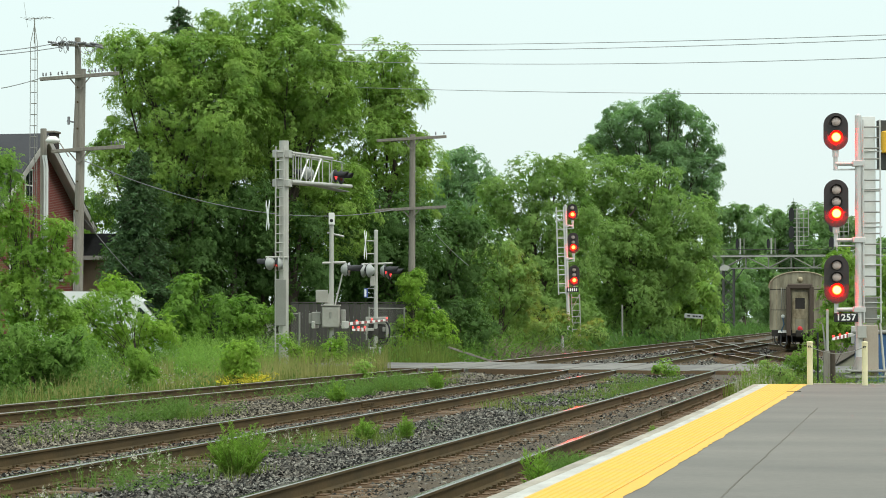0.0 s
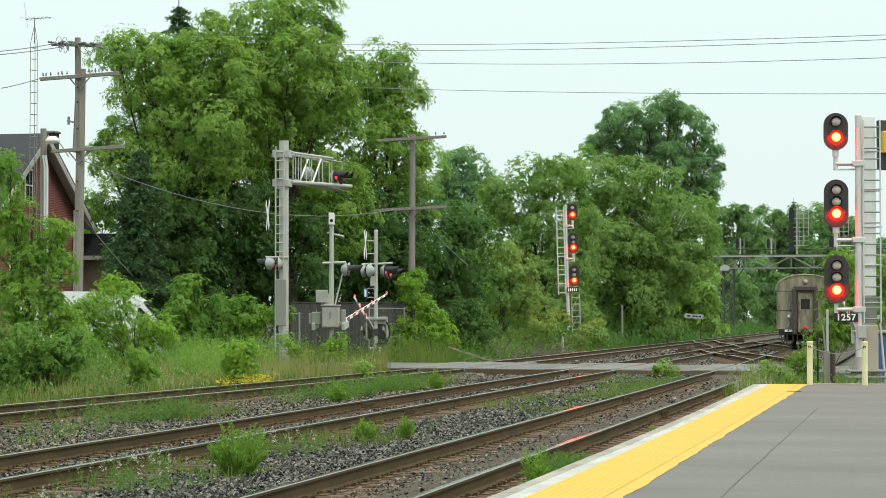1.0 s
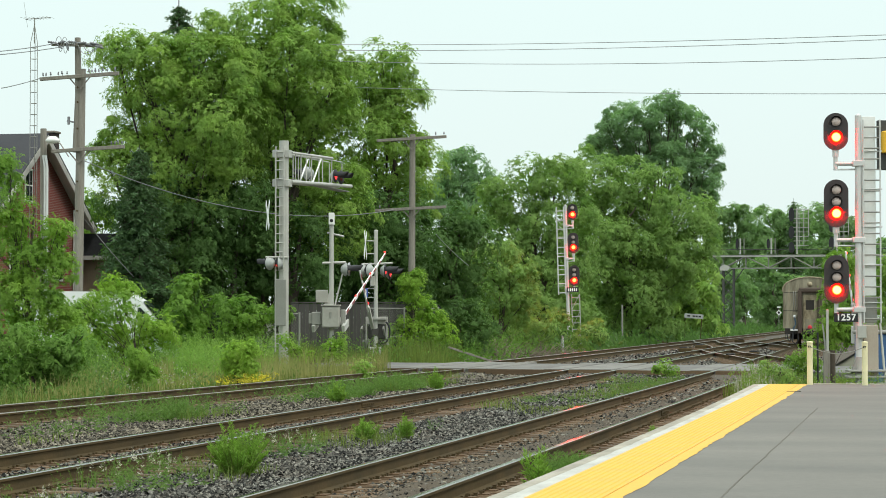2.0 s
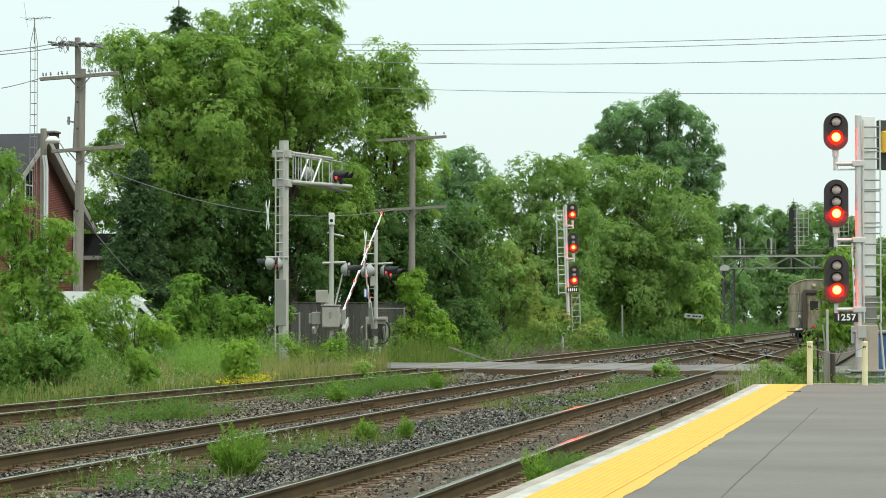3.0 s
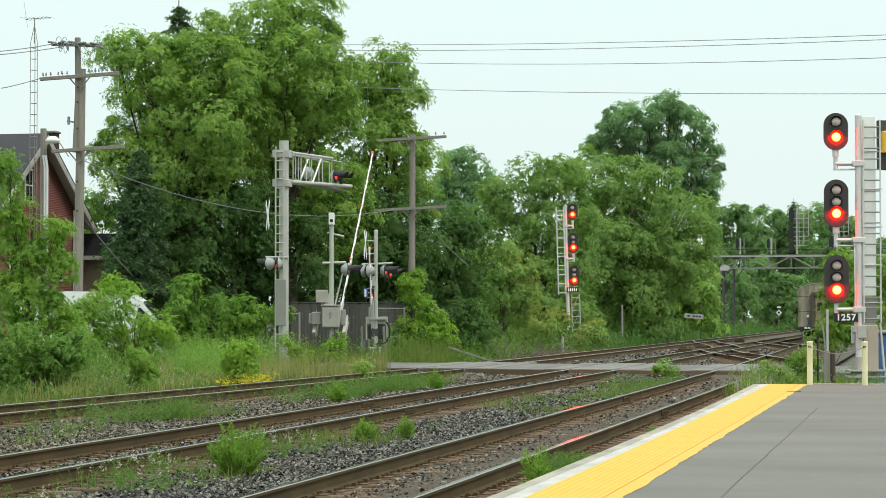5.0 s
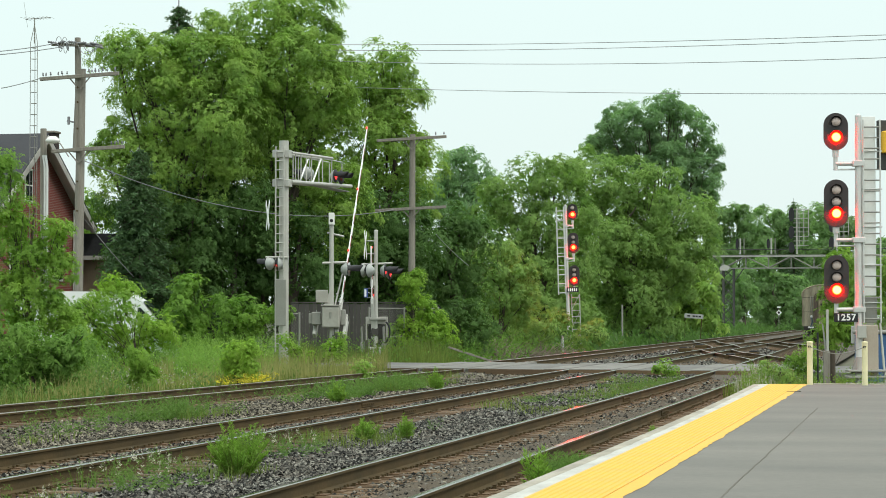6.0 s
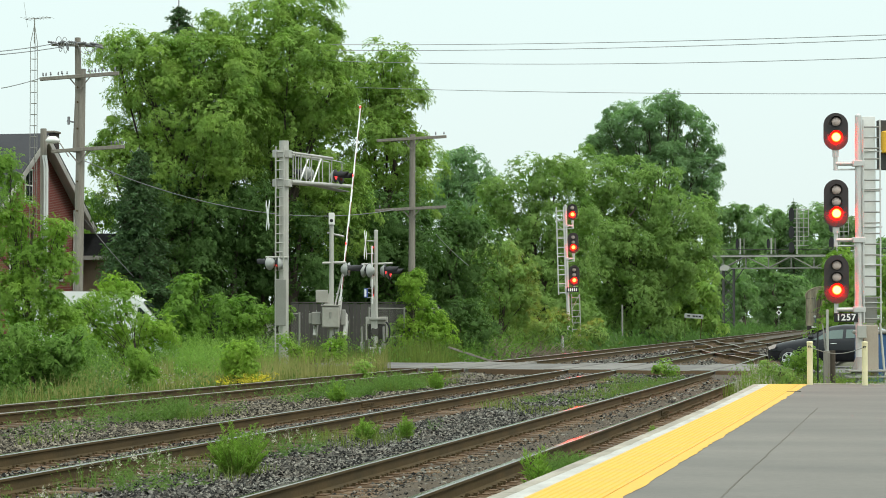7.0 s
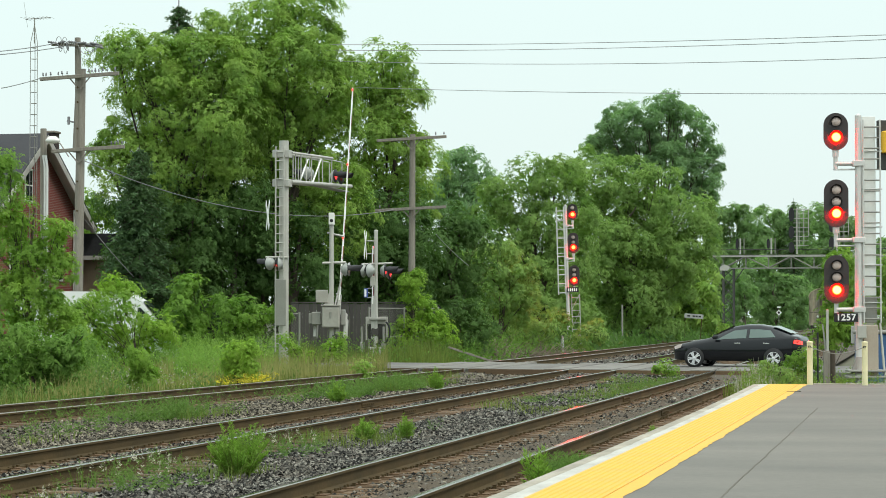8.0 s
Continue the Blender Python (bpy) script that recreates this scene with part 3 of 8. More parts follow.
# ---- level crossing road ----
def build_road():
    s = Shape()
    xs = [-75 + 2.5 * k for k in range(11)] + [-46 + 1.0 * k for k in range(60)] + [16 + 4 * k for k in range(12)]
    zs = [max(-0.36, -0.012 - 0.02 * max(0, x + 2.4, -19 - x)) for x in xs]
    n = len(xs)
    vs = (0, 0.02, 0.25, 0.5, 0.75, 0.98, 1)
    s.add([(x, road_y(x, v), z + 0.02 * math.sin(v * math.pi) + noise.noise(Vector((x, v * 8, 0))) * 0.012) for v in vs for x, z in zip(xs, zs)],
          [(j * n + i, j * n + i + 1, (j + 1) * n + i + 1, (j + 1) * n + i) for j in range(len(vs) - 1) for i in range(n - 1)], 0, True)
    for v in (0, 1):
        rim = [(x, road_y(x, v), z) for x, z in zip(xs, zs)]
        low = [(x, road_y(x, v), -0.7) for x in xs]
        q = [(i, i + 1, n + i + 1, n + i) for i in range(n - 1)]
        s.add(rim + low, q if v else [tuple(reversed(f)) for f in q], 0)
    tagged(part("road", s, "asphalt"), "worn grey asphalt road over the level crossing", "road", kind="structure")


build_road()


def crossing_panels():
    """Precast slabs between and outside the rails, cut at the road's edges."""
    t = thing("crossing_deck", "grey level crossing slabs set between the rails", "crossing deck", kind="structure")
    for centre in (RIGHT_X, MIDDLE_X, -14.33):
        for a, b in ((-1.45, -0.82), (-0.66, 0.0), (0.01, 0.66), (0.82, 1.45)):
            for k in range(4):
                v0, v1 = -0.03 + k * 0.265, -0.03 + k * 0.265 + 0.26
                x0, x1 = centre + a, centre + b
                plan = [(x0, road_y(x0, v0)), (x1, road_y(x1, v0)), (x1, road_y(x1, v1)), (x0, road_y(x0, v1))]
                s = Shape().add([(*p, -0.3) for p in plan] + [(*p, 0.012) for p in plan], [(3, 2, 1, 0), (0, 1, 5, 4), (1, 2, 6, 5), (2, 3, 7, 6), (3, 0, 4, 7)])
                mx, my = sum(p[0] for p in plan) / 4, sum(p[1] for p in plan) / 4
                rim = [(*p, 0.012) for p in plan]
                crown = [(mx + (px - mx) * 0.97, my + (py - my) * 0.99, 0.024) for px, py in plan]
                s.add(rim + crown, [(4, 5, 6, 7)] + [(k2, (k2 + 1) % 4, 4 + (k2 + 1) % 4, 4 + k2) for k2 in range(4)])
                part("slab", s, "panel", t)


crossing_panels()


def deck_edge_strips():
    """Dark strips along the near edge of the crossing, cut at the rails."""
    rails = sorted(c + side for c in (RIGHT_X, MIDDLE_X, -14.33) for side in (-0.752, 0.752))
    cuts = [-16.3] + rails + [-3.6]
    for left, right in zip(cuts, cuts[1:]):
        plan = [(u, road_y(u, -0.031) - d) for u, d in ((left + 0.08, 0.12), (right - 0.08, 0.12), (right - 0.08, 0.0), (left + 0.08, 0.0))]
        s = Shape().add([(*p, -0.32) for p in plan] + [(*p, 0.0) for p in plan], [(4, 5, 6, 7), (0, 1, 5, 4), (1, 2, 6, 5), (2, 3, 7, 6), (3, 0, 4, 7)])
        tagged(part("header_timber", s, "tie"), "dark brown strip at the end of the crossing slabs", "timber", group="crossing header timbers")


deck_edge_strips()

# ---- platform ----
EDGE, END, TOP = -3.48, 49.2, 0.15


def bow(y):
    """The platform's edge curves a little away from the track along its length."""
    u = (y - 12.0) / (END - 12.0)
    return 0.13 * math.sin(math.pi * u) if 0 < u < 1 else 0.0


def band(left, right, z, ys, low=None):
    """A strip of paving between two edges, each a function of y; low closes its left side downwards."""
    s = Shape()
    n = len(ys)
    s.add([(left(y), y, z) for y in ys] + [(right(y), y, z) for y in ys], [(i, n + i, n + i + 1, i + 1) for i in range(n - 1)])
    if low is not None:
        s.add([(left(y), y, low) for y in ys] + [(left(y), y, z) for y in ys], [(i, n + i, n + i + 1, i + 1) for i in range(n - 1)])
    return s


def build_platform():
    p = thing("platform", "low concrete station platform with a yellow tactile edge", "platform", kind="structure")
    body = Shape().box(-2.9, 14, -12, END, -0.75, TOP, 0.01)
    part("platform_slab", body, "concrete", p, "grey brushed concrete paving")
    fine = [-12 + 0.15 * k for k in range(int((END + 12) / 0.15))] + [END - 0.02]
    y = -12.0
    while y < END:
        top = min(y + 6.1, END) - 0.012
        ys = [y + (top - y) * k / 12 for k in range(13)]
        block = Shape()
        ring = [(EDGE, -0.12), (EDGE, TOP - 0.03), (EDGE + 0.025, TOP - 0.004), (-3.29, TOP - 0.004), (-3.29, -0.12)]
        m = len(ring)
        block.add([(x + bow(q) + (0.012 * noise.noise(Vector((7, q * 2.3, 0))) if x < -3.4 else 0), q, z) for q in ys for x, z in ring],
                  [(i * m + k, i * m + (k + 1) % m, (i + 1) * m + (k + 1) % m, (i + 1) * m + k) for i in range(12) for k in range(m)] + [tuple(range(m)), tuple(reversed(range(12 * m, 13 * m)))])
        part("edge_block", block, "kerb", p, "rough stained concrete edge block")
        y += 6.1
    part("edge_strip", band(lambda y: -3.305 + bow(y) + 0.022 * noise.noise(Vector((3, y * 1.7, 0))), lambda y: -3.12 + bow(y), TOP + 0.002, fine, -0.1), "kerb_paint", p, "worn white painted strip")
    part("edge_wall", Shape().box(EDGE + 0.16, -2.32, -12, END - 0.01, -0.8, TOP - 0.03), "kerb_face", p)
    part("yellow_paint", band(lambda y: -3.128 + bow(y), lambda y: -2.30 + 0.035 * noise.noise(Vector((0, y * 0.9, 0))) + 0.02 * noise.noise(Vector((5, y * 3.1, 0))), TOP + 0.004, fine), "yellow", p, "worn yellow painted strip with a ragged edge")
    tile = Shape().box(-0.305, 0.305, -0.607, 0.607, 0, 0.008, 0.003)
    for j in range(9):
        for i in range(19):
            cx, cy = -0.256 + j * 0.064, -0.576 + i * 0.064
            tile.add([(cx - 0.017, cy, 0.008), (cx, cy - 0.017, 0.008), (cx + 0.017, cy, 0.008), (cx, cy + 0.017, 0.008), (cx, cy, 0.0145)], [(0, 1, 4), (1, 2, 4), (2, 3, 4), (3, 0, 4)])
    tm = tile.mesh("tactile_tile", ["yellow"])
    y = -11.5
    while y < END - 0.7:
        turn = math.degrees(math.atan((bow(y - 0.5) - bow(y + 0.5))))
        part("tactile_tile", tm, None, p, at=pose(-2.79 + 0.4 * bow(y), y, TOP + 0.004, 0, 0, 0.4 * turn))
        y += 1.22
    for x in (-1.55, 1.6, 4.75):
        j = Shape()
        pts = [(x + 0.012 * noise.noise(Vector((x, yy * 0.8, 0))) + 0.008 * noise.noise(Vector((x, yy * 4, 3))), yy) for yy in [-11 + 0.2 * q for q in range(240)] if yy < 36.5 or x > 0]
        j.sweep([(-0.007, -0.01), (0.007, -0.01), (0.007, 0.0035), (-0.007, 0.0035)], [(a, b, TOP) for a, b in pts])
        part("pavement_joint", j, "crack", p)
    seam = Shape()
    seam.sweep([(-0.006, -0.004), (0.006, -0.004), (0.006, 0.0065), (-0.006, 0.0065)], [(-2.475 + 0.006 * noise.noise(Vector((2, q * 3, 0))), q, TOP) for q in fine[::2]])
    part("tile_seam", seam, "seam", p, "dirty brown seam beside the tiles")
    part("pavement_joint", Shape().box(-3.0, -2.2, 44.3, 44.33, TOP - 0.01, TOP + 0.0145), "crack", p)
    part("end_kerb", Shape().box(-2.3, 14, END, END + 0.12, -0.75, TOP + 0.02, 0.01), "kerb", p)


build_platform()


# ---- trees ----
# lobes: across, deep, height, radius in the tree's own space
tree("tall leafy maple with a broad rounded crown beside the track", -30.8, 90.8, -0.40,
     [(-0.9, -0.1, 12.7, 1.35), (1.0, 0.1, 12.7, 1.45), (-1.5, 0.4, 11.5, 0.95), (2.4, -0.0, 12.3, 1.45), (0.0, 0.0, 10.8, 1.9), (-2.1, 0.1, 9.5, 1.05), (2.0, -0.6, 10.1, 1.95), (-1.3, 0.0, 8.2, 1.65), (0.7, 0.3, 8.0, 2.05), (-2.3, -0.3, 13.3, 0.35), (-1.2, 0.2, 13.4, 0.6), (1.4, 0.1, 13.7, 0.6), (1.7, 0.0, 14.3, 0.35), (2.6, 1.0, 8.6, 1.4), (2.9, 1.3, 10.2, 1.2), (-2.7, -0.2, 8.6, 0.7)],
     0.129, 132, "leaf_a", 11, 0.34, 0.55)
tree("tallest leafy maple with a dense crown of clumps", -26.5, 94.1, -0.40,
     [(-1.3, -0.0, 14.6, 1.59), (0.5, 0.3, 14.8, 1.59), (1.5, 0.2, 13.8, 1.15), (-2.0, -0.6, 12.5, 1.74), (0.0, -1.0, 12.5, 2.0), (2.1, -0.1, 12.8, 0.77), (1.5, -0.4, 11.5, 1.59), (-1.2, 0.7, 10.1, 2.1), (1.0, 0.4, 9.3, 2.0), (-0.2, 1.5, 7.4, 2.2), (1.7, 1.3, 6.7, 1.95)],
     0.129, 132, "leaf_a", 12, 0.4, 0.55)
tree("leafy maple with an uneven crown", -23.7, 101.1, -0.40,
     [(0.0, -0.3, 13.4, 1.15), (-1.0, 0.2, 12.9, 1.25), (0.4, 0.2, 11.8, 1.25), (-1.3, 0.6, 10.9, 1.69), (0.8, -0.3, 10.3, 1.04), (-0.3, -0.5, 9.3, 1.8), (1.4, -0.3, 9.0, 0.98), (-1.3, 0.6, 7.7, 1.8), (1.0, 1.1, 7.2, 1.31)],
     0.129, 132, "leaf_a", 13, 0.3, 0.55)
# The maples' lower lobes; shade under the crowns is put into their leaf colour.
tree("lower maple foliage with shade in its leaf colour", -31.3, 89.6, -0.40,
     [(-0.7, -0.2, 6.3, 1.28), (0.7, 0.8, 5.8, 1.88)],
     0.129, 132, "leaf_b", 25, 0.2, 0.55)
tree("lowest maple foliage with shade in its leaf colour", -31.2, 91.0, -0.40,
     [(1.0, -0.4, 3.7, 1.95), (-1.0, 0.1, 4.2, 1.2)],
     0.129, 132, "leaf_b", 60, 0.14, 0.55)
tree("lower maple foliage with shade in its leaf colour", -28.6, 92.4, -0.40,
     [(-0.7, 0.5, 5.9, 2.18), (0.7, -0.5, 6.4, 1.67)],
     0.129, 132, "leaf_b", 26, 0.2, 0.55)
tree("lowest maple foliage with shade in its leaf colour", -27.6, 94.1, -0.40,
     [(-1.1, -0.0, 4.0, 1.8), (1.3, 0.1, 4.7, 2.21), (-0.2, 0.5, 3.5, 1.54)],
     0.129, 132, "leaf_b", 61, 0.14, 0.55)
tree("lower maple foliage with shade in its leaf colour", -23.1, 98.6, -0.40,
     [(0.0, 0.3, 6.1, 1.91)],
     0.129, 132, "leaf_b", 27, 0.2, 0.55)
tree("lowest maple foliage with shade in its leaf colour", -23.2, 97.8, -0.40,
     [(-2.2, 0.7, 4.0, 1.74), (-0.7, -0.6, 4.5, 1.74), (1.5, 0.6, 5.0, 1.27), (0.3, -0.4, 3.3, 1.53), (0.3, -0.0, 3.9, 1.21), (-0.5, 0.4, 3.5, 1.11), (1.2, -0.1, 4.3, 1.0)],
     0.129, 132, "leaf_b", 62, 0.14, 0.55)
# Deep shade beside the maples is put into this tree's leaf colour.
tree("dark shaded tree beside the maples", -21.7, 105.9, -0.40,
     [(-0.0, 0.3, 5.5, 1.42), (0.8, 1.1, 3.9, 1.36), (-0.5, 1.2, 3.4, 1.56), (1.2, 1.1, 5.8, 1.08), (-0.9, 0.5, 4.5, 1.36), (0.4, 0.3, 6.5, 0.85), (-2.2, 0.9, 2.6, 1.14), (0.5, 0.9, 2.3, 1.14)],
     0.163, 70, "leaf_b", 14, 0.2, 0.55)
# Leaf mass added behind the crowns to close sky gaps in the camera's view.
tree("dark leaf mass closing sky gaps behind the maples", -29.0, 102.8, -0.40,
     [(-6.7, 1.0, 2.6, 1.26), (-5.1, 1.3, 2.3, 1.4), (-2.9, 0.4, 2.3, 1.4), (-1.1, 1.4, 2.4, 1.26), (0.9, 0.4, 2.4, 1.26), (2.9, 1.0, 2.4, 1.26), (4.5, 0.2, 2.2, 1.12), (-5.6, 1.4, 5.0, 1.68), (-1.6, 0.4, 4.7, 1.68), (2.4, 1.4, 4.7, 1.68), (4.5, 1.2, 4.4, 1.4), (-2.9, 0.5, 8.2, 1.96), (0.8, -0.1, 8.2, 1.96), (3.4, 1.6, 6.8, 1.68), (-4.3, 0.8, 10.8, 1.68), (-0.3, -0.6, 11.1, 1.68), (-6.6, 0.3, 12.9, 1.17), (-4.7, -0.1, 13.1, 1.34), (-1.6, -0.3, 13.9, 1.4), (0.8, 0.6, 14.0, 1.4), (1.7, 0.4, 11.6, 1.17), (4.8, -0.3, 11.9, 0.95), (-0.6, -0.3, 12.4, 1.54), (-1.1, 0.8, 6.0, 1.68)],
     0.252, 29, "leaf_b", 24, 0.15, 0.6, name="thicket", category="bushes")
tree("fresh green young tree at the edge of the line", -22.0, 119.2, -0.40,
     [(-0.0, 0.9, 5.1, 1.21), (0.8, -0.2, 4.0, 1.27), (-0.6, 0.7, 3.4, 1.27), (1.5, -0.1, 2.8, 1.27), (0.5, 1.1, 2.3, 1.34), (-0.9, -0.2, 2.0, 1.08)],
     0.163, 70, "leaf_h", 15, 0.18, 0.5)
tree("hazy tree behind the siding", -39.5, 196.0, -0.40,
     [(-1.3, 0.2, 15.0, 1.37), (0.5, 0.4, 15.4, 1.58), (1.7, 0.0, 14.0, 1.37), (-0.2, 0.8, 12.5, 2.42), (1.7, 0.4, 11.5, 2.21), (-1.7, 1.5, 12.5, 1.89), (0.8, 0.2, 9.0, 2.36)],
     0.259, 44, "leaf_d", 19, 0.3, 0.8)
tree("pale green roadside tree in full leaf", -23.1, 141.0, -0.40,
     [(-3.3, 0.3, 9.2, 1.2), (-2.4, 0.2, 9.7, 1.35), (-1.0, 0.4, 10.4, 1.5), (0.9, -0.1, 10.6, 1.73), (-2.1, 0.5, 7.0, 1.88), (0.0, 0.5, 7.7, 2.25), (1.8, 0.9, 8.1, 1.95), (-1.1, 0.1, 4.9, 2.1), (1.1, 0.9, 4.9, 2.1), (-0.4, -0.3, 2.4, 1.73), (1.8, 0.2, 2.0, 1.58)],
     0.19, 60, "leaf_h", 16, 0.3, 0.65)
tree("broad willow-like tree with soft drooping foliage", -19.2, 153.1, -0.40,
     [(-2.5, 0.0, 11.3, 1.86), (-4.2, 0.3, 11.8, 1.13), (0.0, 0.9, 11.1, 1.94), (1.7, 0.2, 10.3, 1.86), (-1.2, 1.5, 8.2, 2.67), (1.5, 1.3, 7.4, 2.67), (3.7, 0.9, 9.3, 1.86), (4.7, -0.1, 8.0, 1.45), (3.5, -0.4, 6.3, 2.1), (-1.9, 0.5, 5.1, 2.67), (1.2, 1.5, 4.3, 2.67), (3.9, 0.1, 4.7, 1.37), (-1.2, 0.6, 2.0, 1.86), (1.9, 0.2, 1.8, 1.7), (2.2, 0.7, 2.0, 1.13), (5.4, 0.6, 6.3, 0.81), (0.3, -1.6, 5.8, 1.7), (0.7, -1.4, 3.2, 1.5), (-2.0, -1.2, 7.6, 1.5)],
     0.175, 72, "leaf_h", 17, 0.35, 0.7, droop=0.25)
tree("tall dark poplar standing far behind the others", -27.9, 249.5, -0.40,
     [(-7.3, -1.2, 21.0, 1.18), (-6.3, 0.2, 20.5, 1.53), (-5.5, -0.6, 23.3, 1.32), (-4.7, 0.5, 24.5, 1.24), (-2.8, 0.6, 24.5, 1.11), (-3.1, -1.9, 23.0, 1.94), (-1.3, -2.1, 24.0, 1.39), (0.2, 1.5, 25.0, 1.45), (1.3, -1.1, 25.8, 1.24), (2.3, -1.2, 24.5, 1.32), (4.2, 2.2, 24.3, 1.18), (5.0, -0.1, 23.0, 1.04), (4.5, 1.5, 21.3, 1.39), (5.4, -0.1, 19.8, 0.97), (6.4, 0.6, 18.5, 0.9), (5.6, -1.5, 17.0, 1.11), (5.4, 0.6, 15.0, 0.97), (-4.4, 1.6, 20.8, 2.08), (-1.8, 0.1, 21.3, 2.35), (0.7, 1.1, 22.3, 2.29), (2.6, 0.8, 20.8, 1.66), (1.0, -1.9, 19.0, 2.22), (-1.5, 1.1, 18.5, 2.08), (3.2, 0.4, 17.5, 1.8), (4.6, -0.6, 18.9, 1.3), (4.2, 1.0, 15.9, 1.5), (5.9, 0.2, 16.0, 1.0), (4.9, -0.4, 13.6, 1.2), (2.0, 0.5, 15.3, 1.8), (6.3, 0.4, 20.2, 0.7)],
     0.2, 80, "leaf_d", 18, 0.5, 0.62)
# Backdrop added to fill sky gaps between the trees in the camera's view.
tree("backdrop foliage filling gaps behind the roadside trees", -31.3, 188.0, -0.40,
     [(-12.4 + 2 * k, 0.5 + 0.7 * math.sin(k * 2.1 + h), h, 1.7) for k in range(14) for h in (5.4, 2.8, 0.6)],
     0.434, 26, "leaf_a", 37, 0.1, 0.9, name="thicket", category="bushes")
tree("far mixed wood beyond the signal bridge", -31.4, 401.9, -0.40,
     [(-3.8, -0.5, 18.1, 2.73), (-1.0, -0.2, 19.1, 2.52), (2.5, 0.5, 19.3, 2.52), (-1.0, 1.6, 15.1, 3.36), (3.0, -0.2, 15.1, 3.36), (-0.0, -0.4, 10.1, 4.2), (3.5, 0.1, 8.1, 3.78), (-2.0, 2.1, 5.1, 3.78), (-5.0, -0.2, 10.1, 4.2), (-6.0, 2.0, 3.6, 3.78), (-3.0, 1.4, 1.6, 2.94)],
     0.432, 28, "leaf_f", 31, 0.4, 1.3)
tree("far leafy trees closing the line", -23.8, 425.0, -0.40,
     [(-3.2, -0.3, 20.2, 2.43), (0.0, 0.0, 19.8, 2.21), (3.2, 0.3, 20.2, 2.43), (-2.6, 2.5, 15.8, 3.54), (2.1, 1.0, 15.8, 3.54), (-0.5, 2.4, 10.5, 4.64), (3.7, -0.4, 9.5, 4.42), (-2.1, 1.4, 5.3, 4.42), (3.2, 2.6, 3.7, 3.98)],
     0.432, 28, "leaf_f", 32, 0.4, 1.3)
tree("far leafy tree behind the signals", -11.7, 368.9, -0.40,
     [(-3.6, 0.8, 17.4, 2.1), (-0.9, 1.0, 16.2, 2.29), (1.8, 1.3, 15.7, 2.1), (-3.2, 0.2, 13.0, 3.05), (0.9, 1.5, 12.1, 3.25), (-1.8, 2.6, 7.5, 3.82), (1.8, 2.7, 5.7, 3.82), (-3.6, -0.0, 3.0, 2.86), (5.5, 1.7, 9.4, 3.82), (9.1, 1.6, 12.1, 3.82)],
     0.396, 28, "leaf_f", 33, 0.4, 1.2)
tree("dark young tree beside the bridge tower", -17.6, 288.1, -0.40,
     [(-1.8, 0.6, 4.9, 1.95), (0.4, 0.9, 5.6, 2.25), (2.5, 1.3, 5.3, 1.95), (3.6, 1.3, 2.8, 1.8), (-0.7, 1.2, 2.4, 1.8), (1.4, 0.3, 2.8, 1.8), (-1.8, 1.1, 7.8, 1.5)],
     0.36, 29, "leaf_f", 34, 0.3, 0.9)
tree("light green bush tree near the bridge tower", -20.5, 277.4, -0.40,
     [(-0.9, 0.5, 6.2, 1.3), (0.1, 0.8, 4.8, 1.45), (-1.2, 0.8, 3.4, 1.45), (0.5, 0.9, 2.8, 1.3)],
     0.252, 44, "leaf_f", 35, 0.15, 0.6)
tree("pale tree behind the brick house", -47.5, 126.2, -0.40,
     [(-0.3, 0.1, 8.5, 0.7), (0.5, 0.7, 7.9, 0.84), (-0.2, 0.8, 6.7, 1.05), (0.8, 0.8, 6.0, 1.05)],
     0.204, 45, "leaf_c", 36, 0.2, 0.6)
tree("young box elder with drooping compound leaves", -23.7, 57.9, -0.40,
     [(-0.6, -0.1, 5.6, 0.55), (-0.6, -0.1, 6.2, 0.32), (-0.2, -0.2, 4.7, 0.52), (-0.6, 0.3, 4.0, 0.84), (0.7, 0.0, 4.2, 0.52), (0.3, 0.1, 3.5, 0.71), (1.0, 0.0, 3.4, 0.36), (0.6, -0.0, 2.4, 0.21), (1.1, 0.1, 1.9, 0.27), (-0.4, 0.1, 2.4, 0.81), (-0.2, 0.2, 2.9, 0.58), (0.7, 0.1, 1.7, 0.52), (0.2, 0.1, 1.9, 0.36), (1.2, -0.0, 1.4, 0.32)],
     0.088, 220, "leaf_c", 41, 0.1, 0.34)
tree("leafy bush in front of the white van", -23.7, 65.5, -0.40,
     [(-0.4, 0.1, 2.9, 0.36), (-0.7, -0.2, 2.4, 0.4), (-0.8, -0.1, 1.9, 0.43), (-0.1, -0.1, 1.6, 0.33), (-0.9, 0.1, 1.4, 0.47), (-1.4, 0.1, 1.8, 0.33), (-0.6, 0.2, 1.1, 0.43), (0.4, -0.2, 1.2, 0.4), (-0.1, -0.0, 0.9, 0.43), (1.3, -0.2, 1.5, 0.36), (0.8, -0.1, 1.1, 0.36), (-1.1, 0.0, 0.9, 0.43), (0.1, -0.1, 2.8, 0.18), (0.9, -0.1, 1.6, 0.25)],
     0.09, 180, "leaf_y", 42, 0.06, 0.3, name="bush", category="bush")
# Shade below the box elder is put into this bush's darker leaf colour.
tree("dark shaded bush below the box elder", -19.1, 47.1, -0.40,
     [(-0.6, -0.2, 1.4, 0.55), (-0.0, 0.2, 1.2, 0.47), (0.5, -0.1, 1.2, 0.39), (0.9, 0.1, 1.4, 0.32), (0.7, 0.1, 0.9, 0.29), (-0.2, 0.1, 0.8, 0.37), (0.3, -0.1, 0.8, 0.32), (-0.7, -0.1, 0.7, 0.34)],
     0.096, 180, "leaf_m", 55, 0.05, 0.3, name="bush", category="bush")
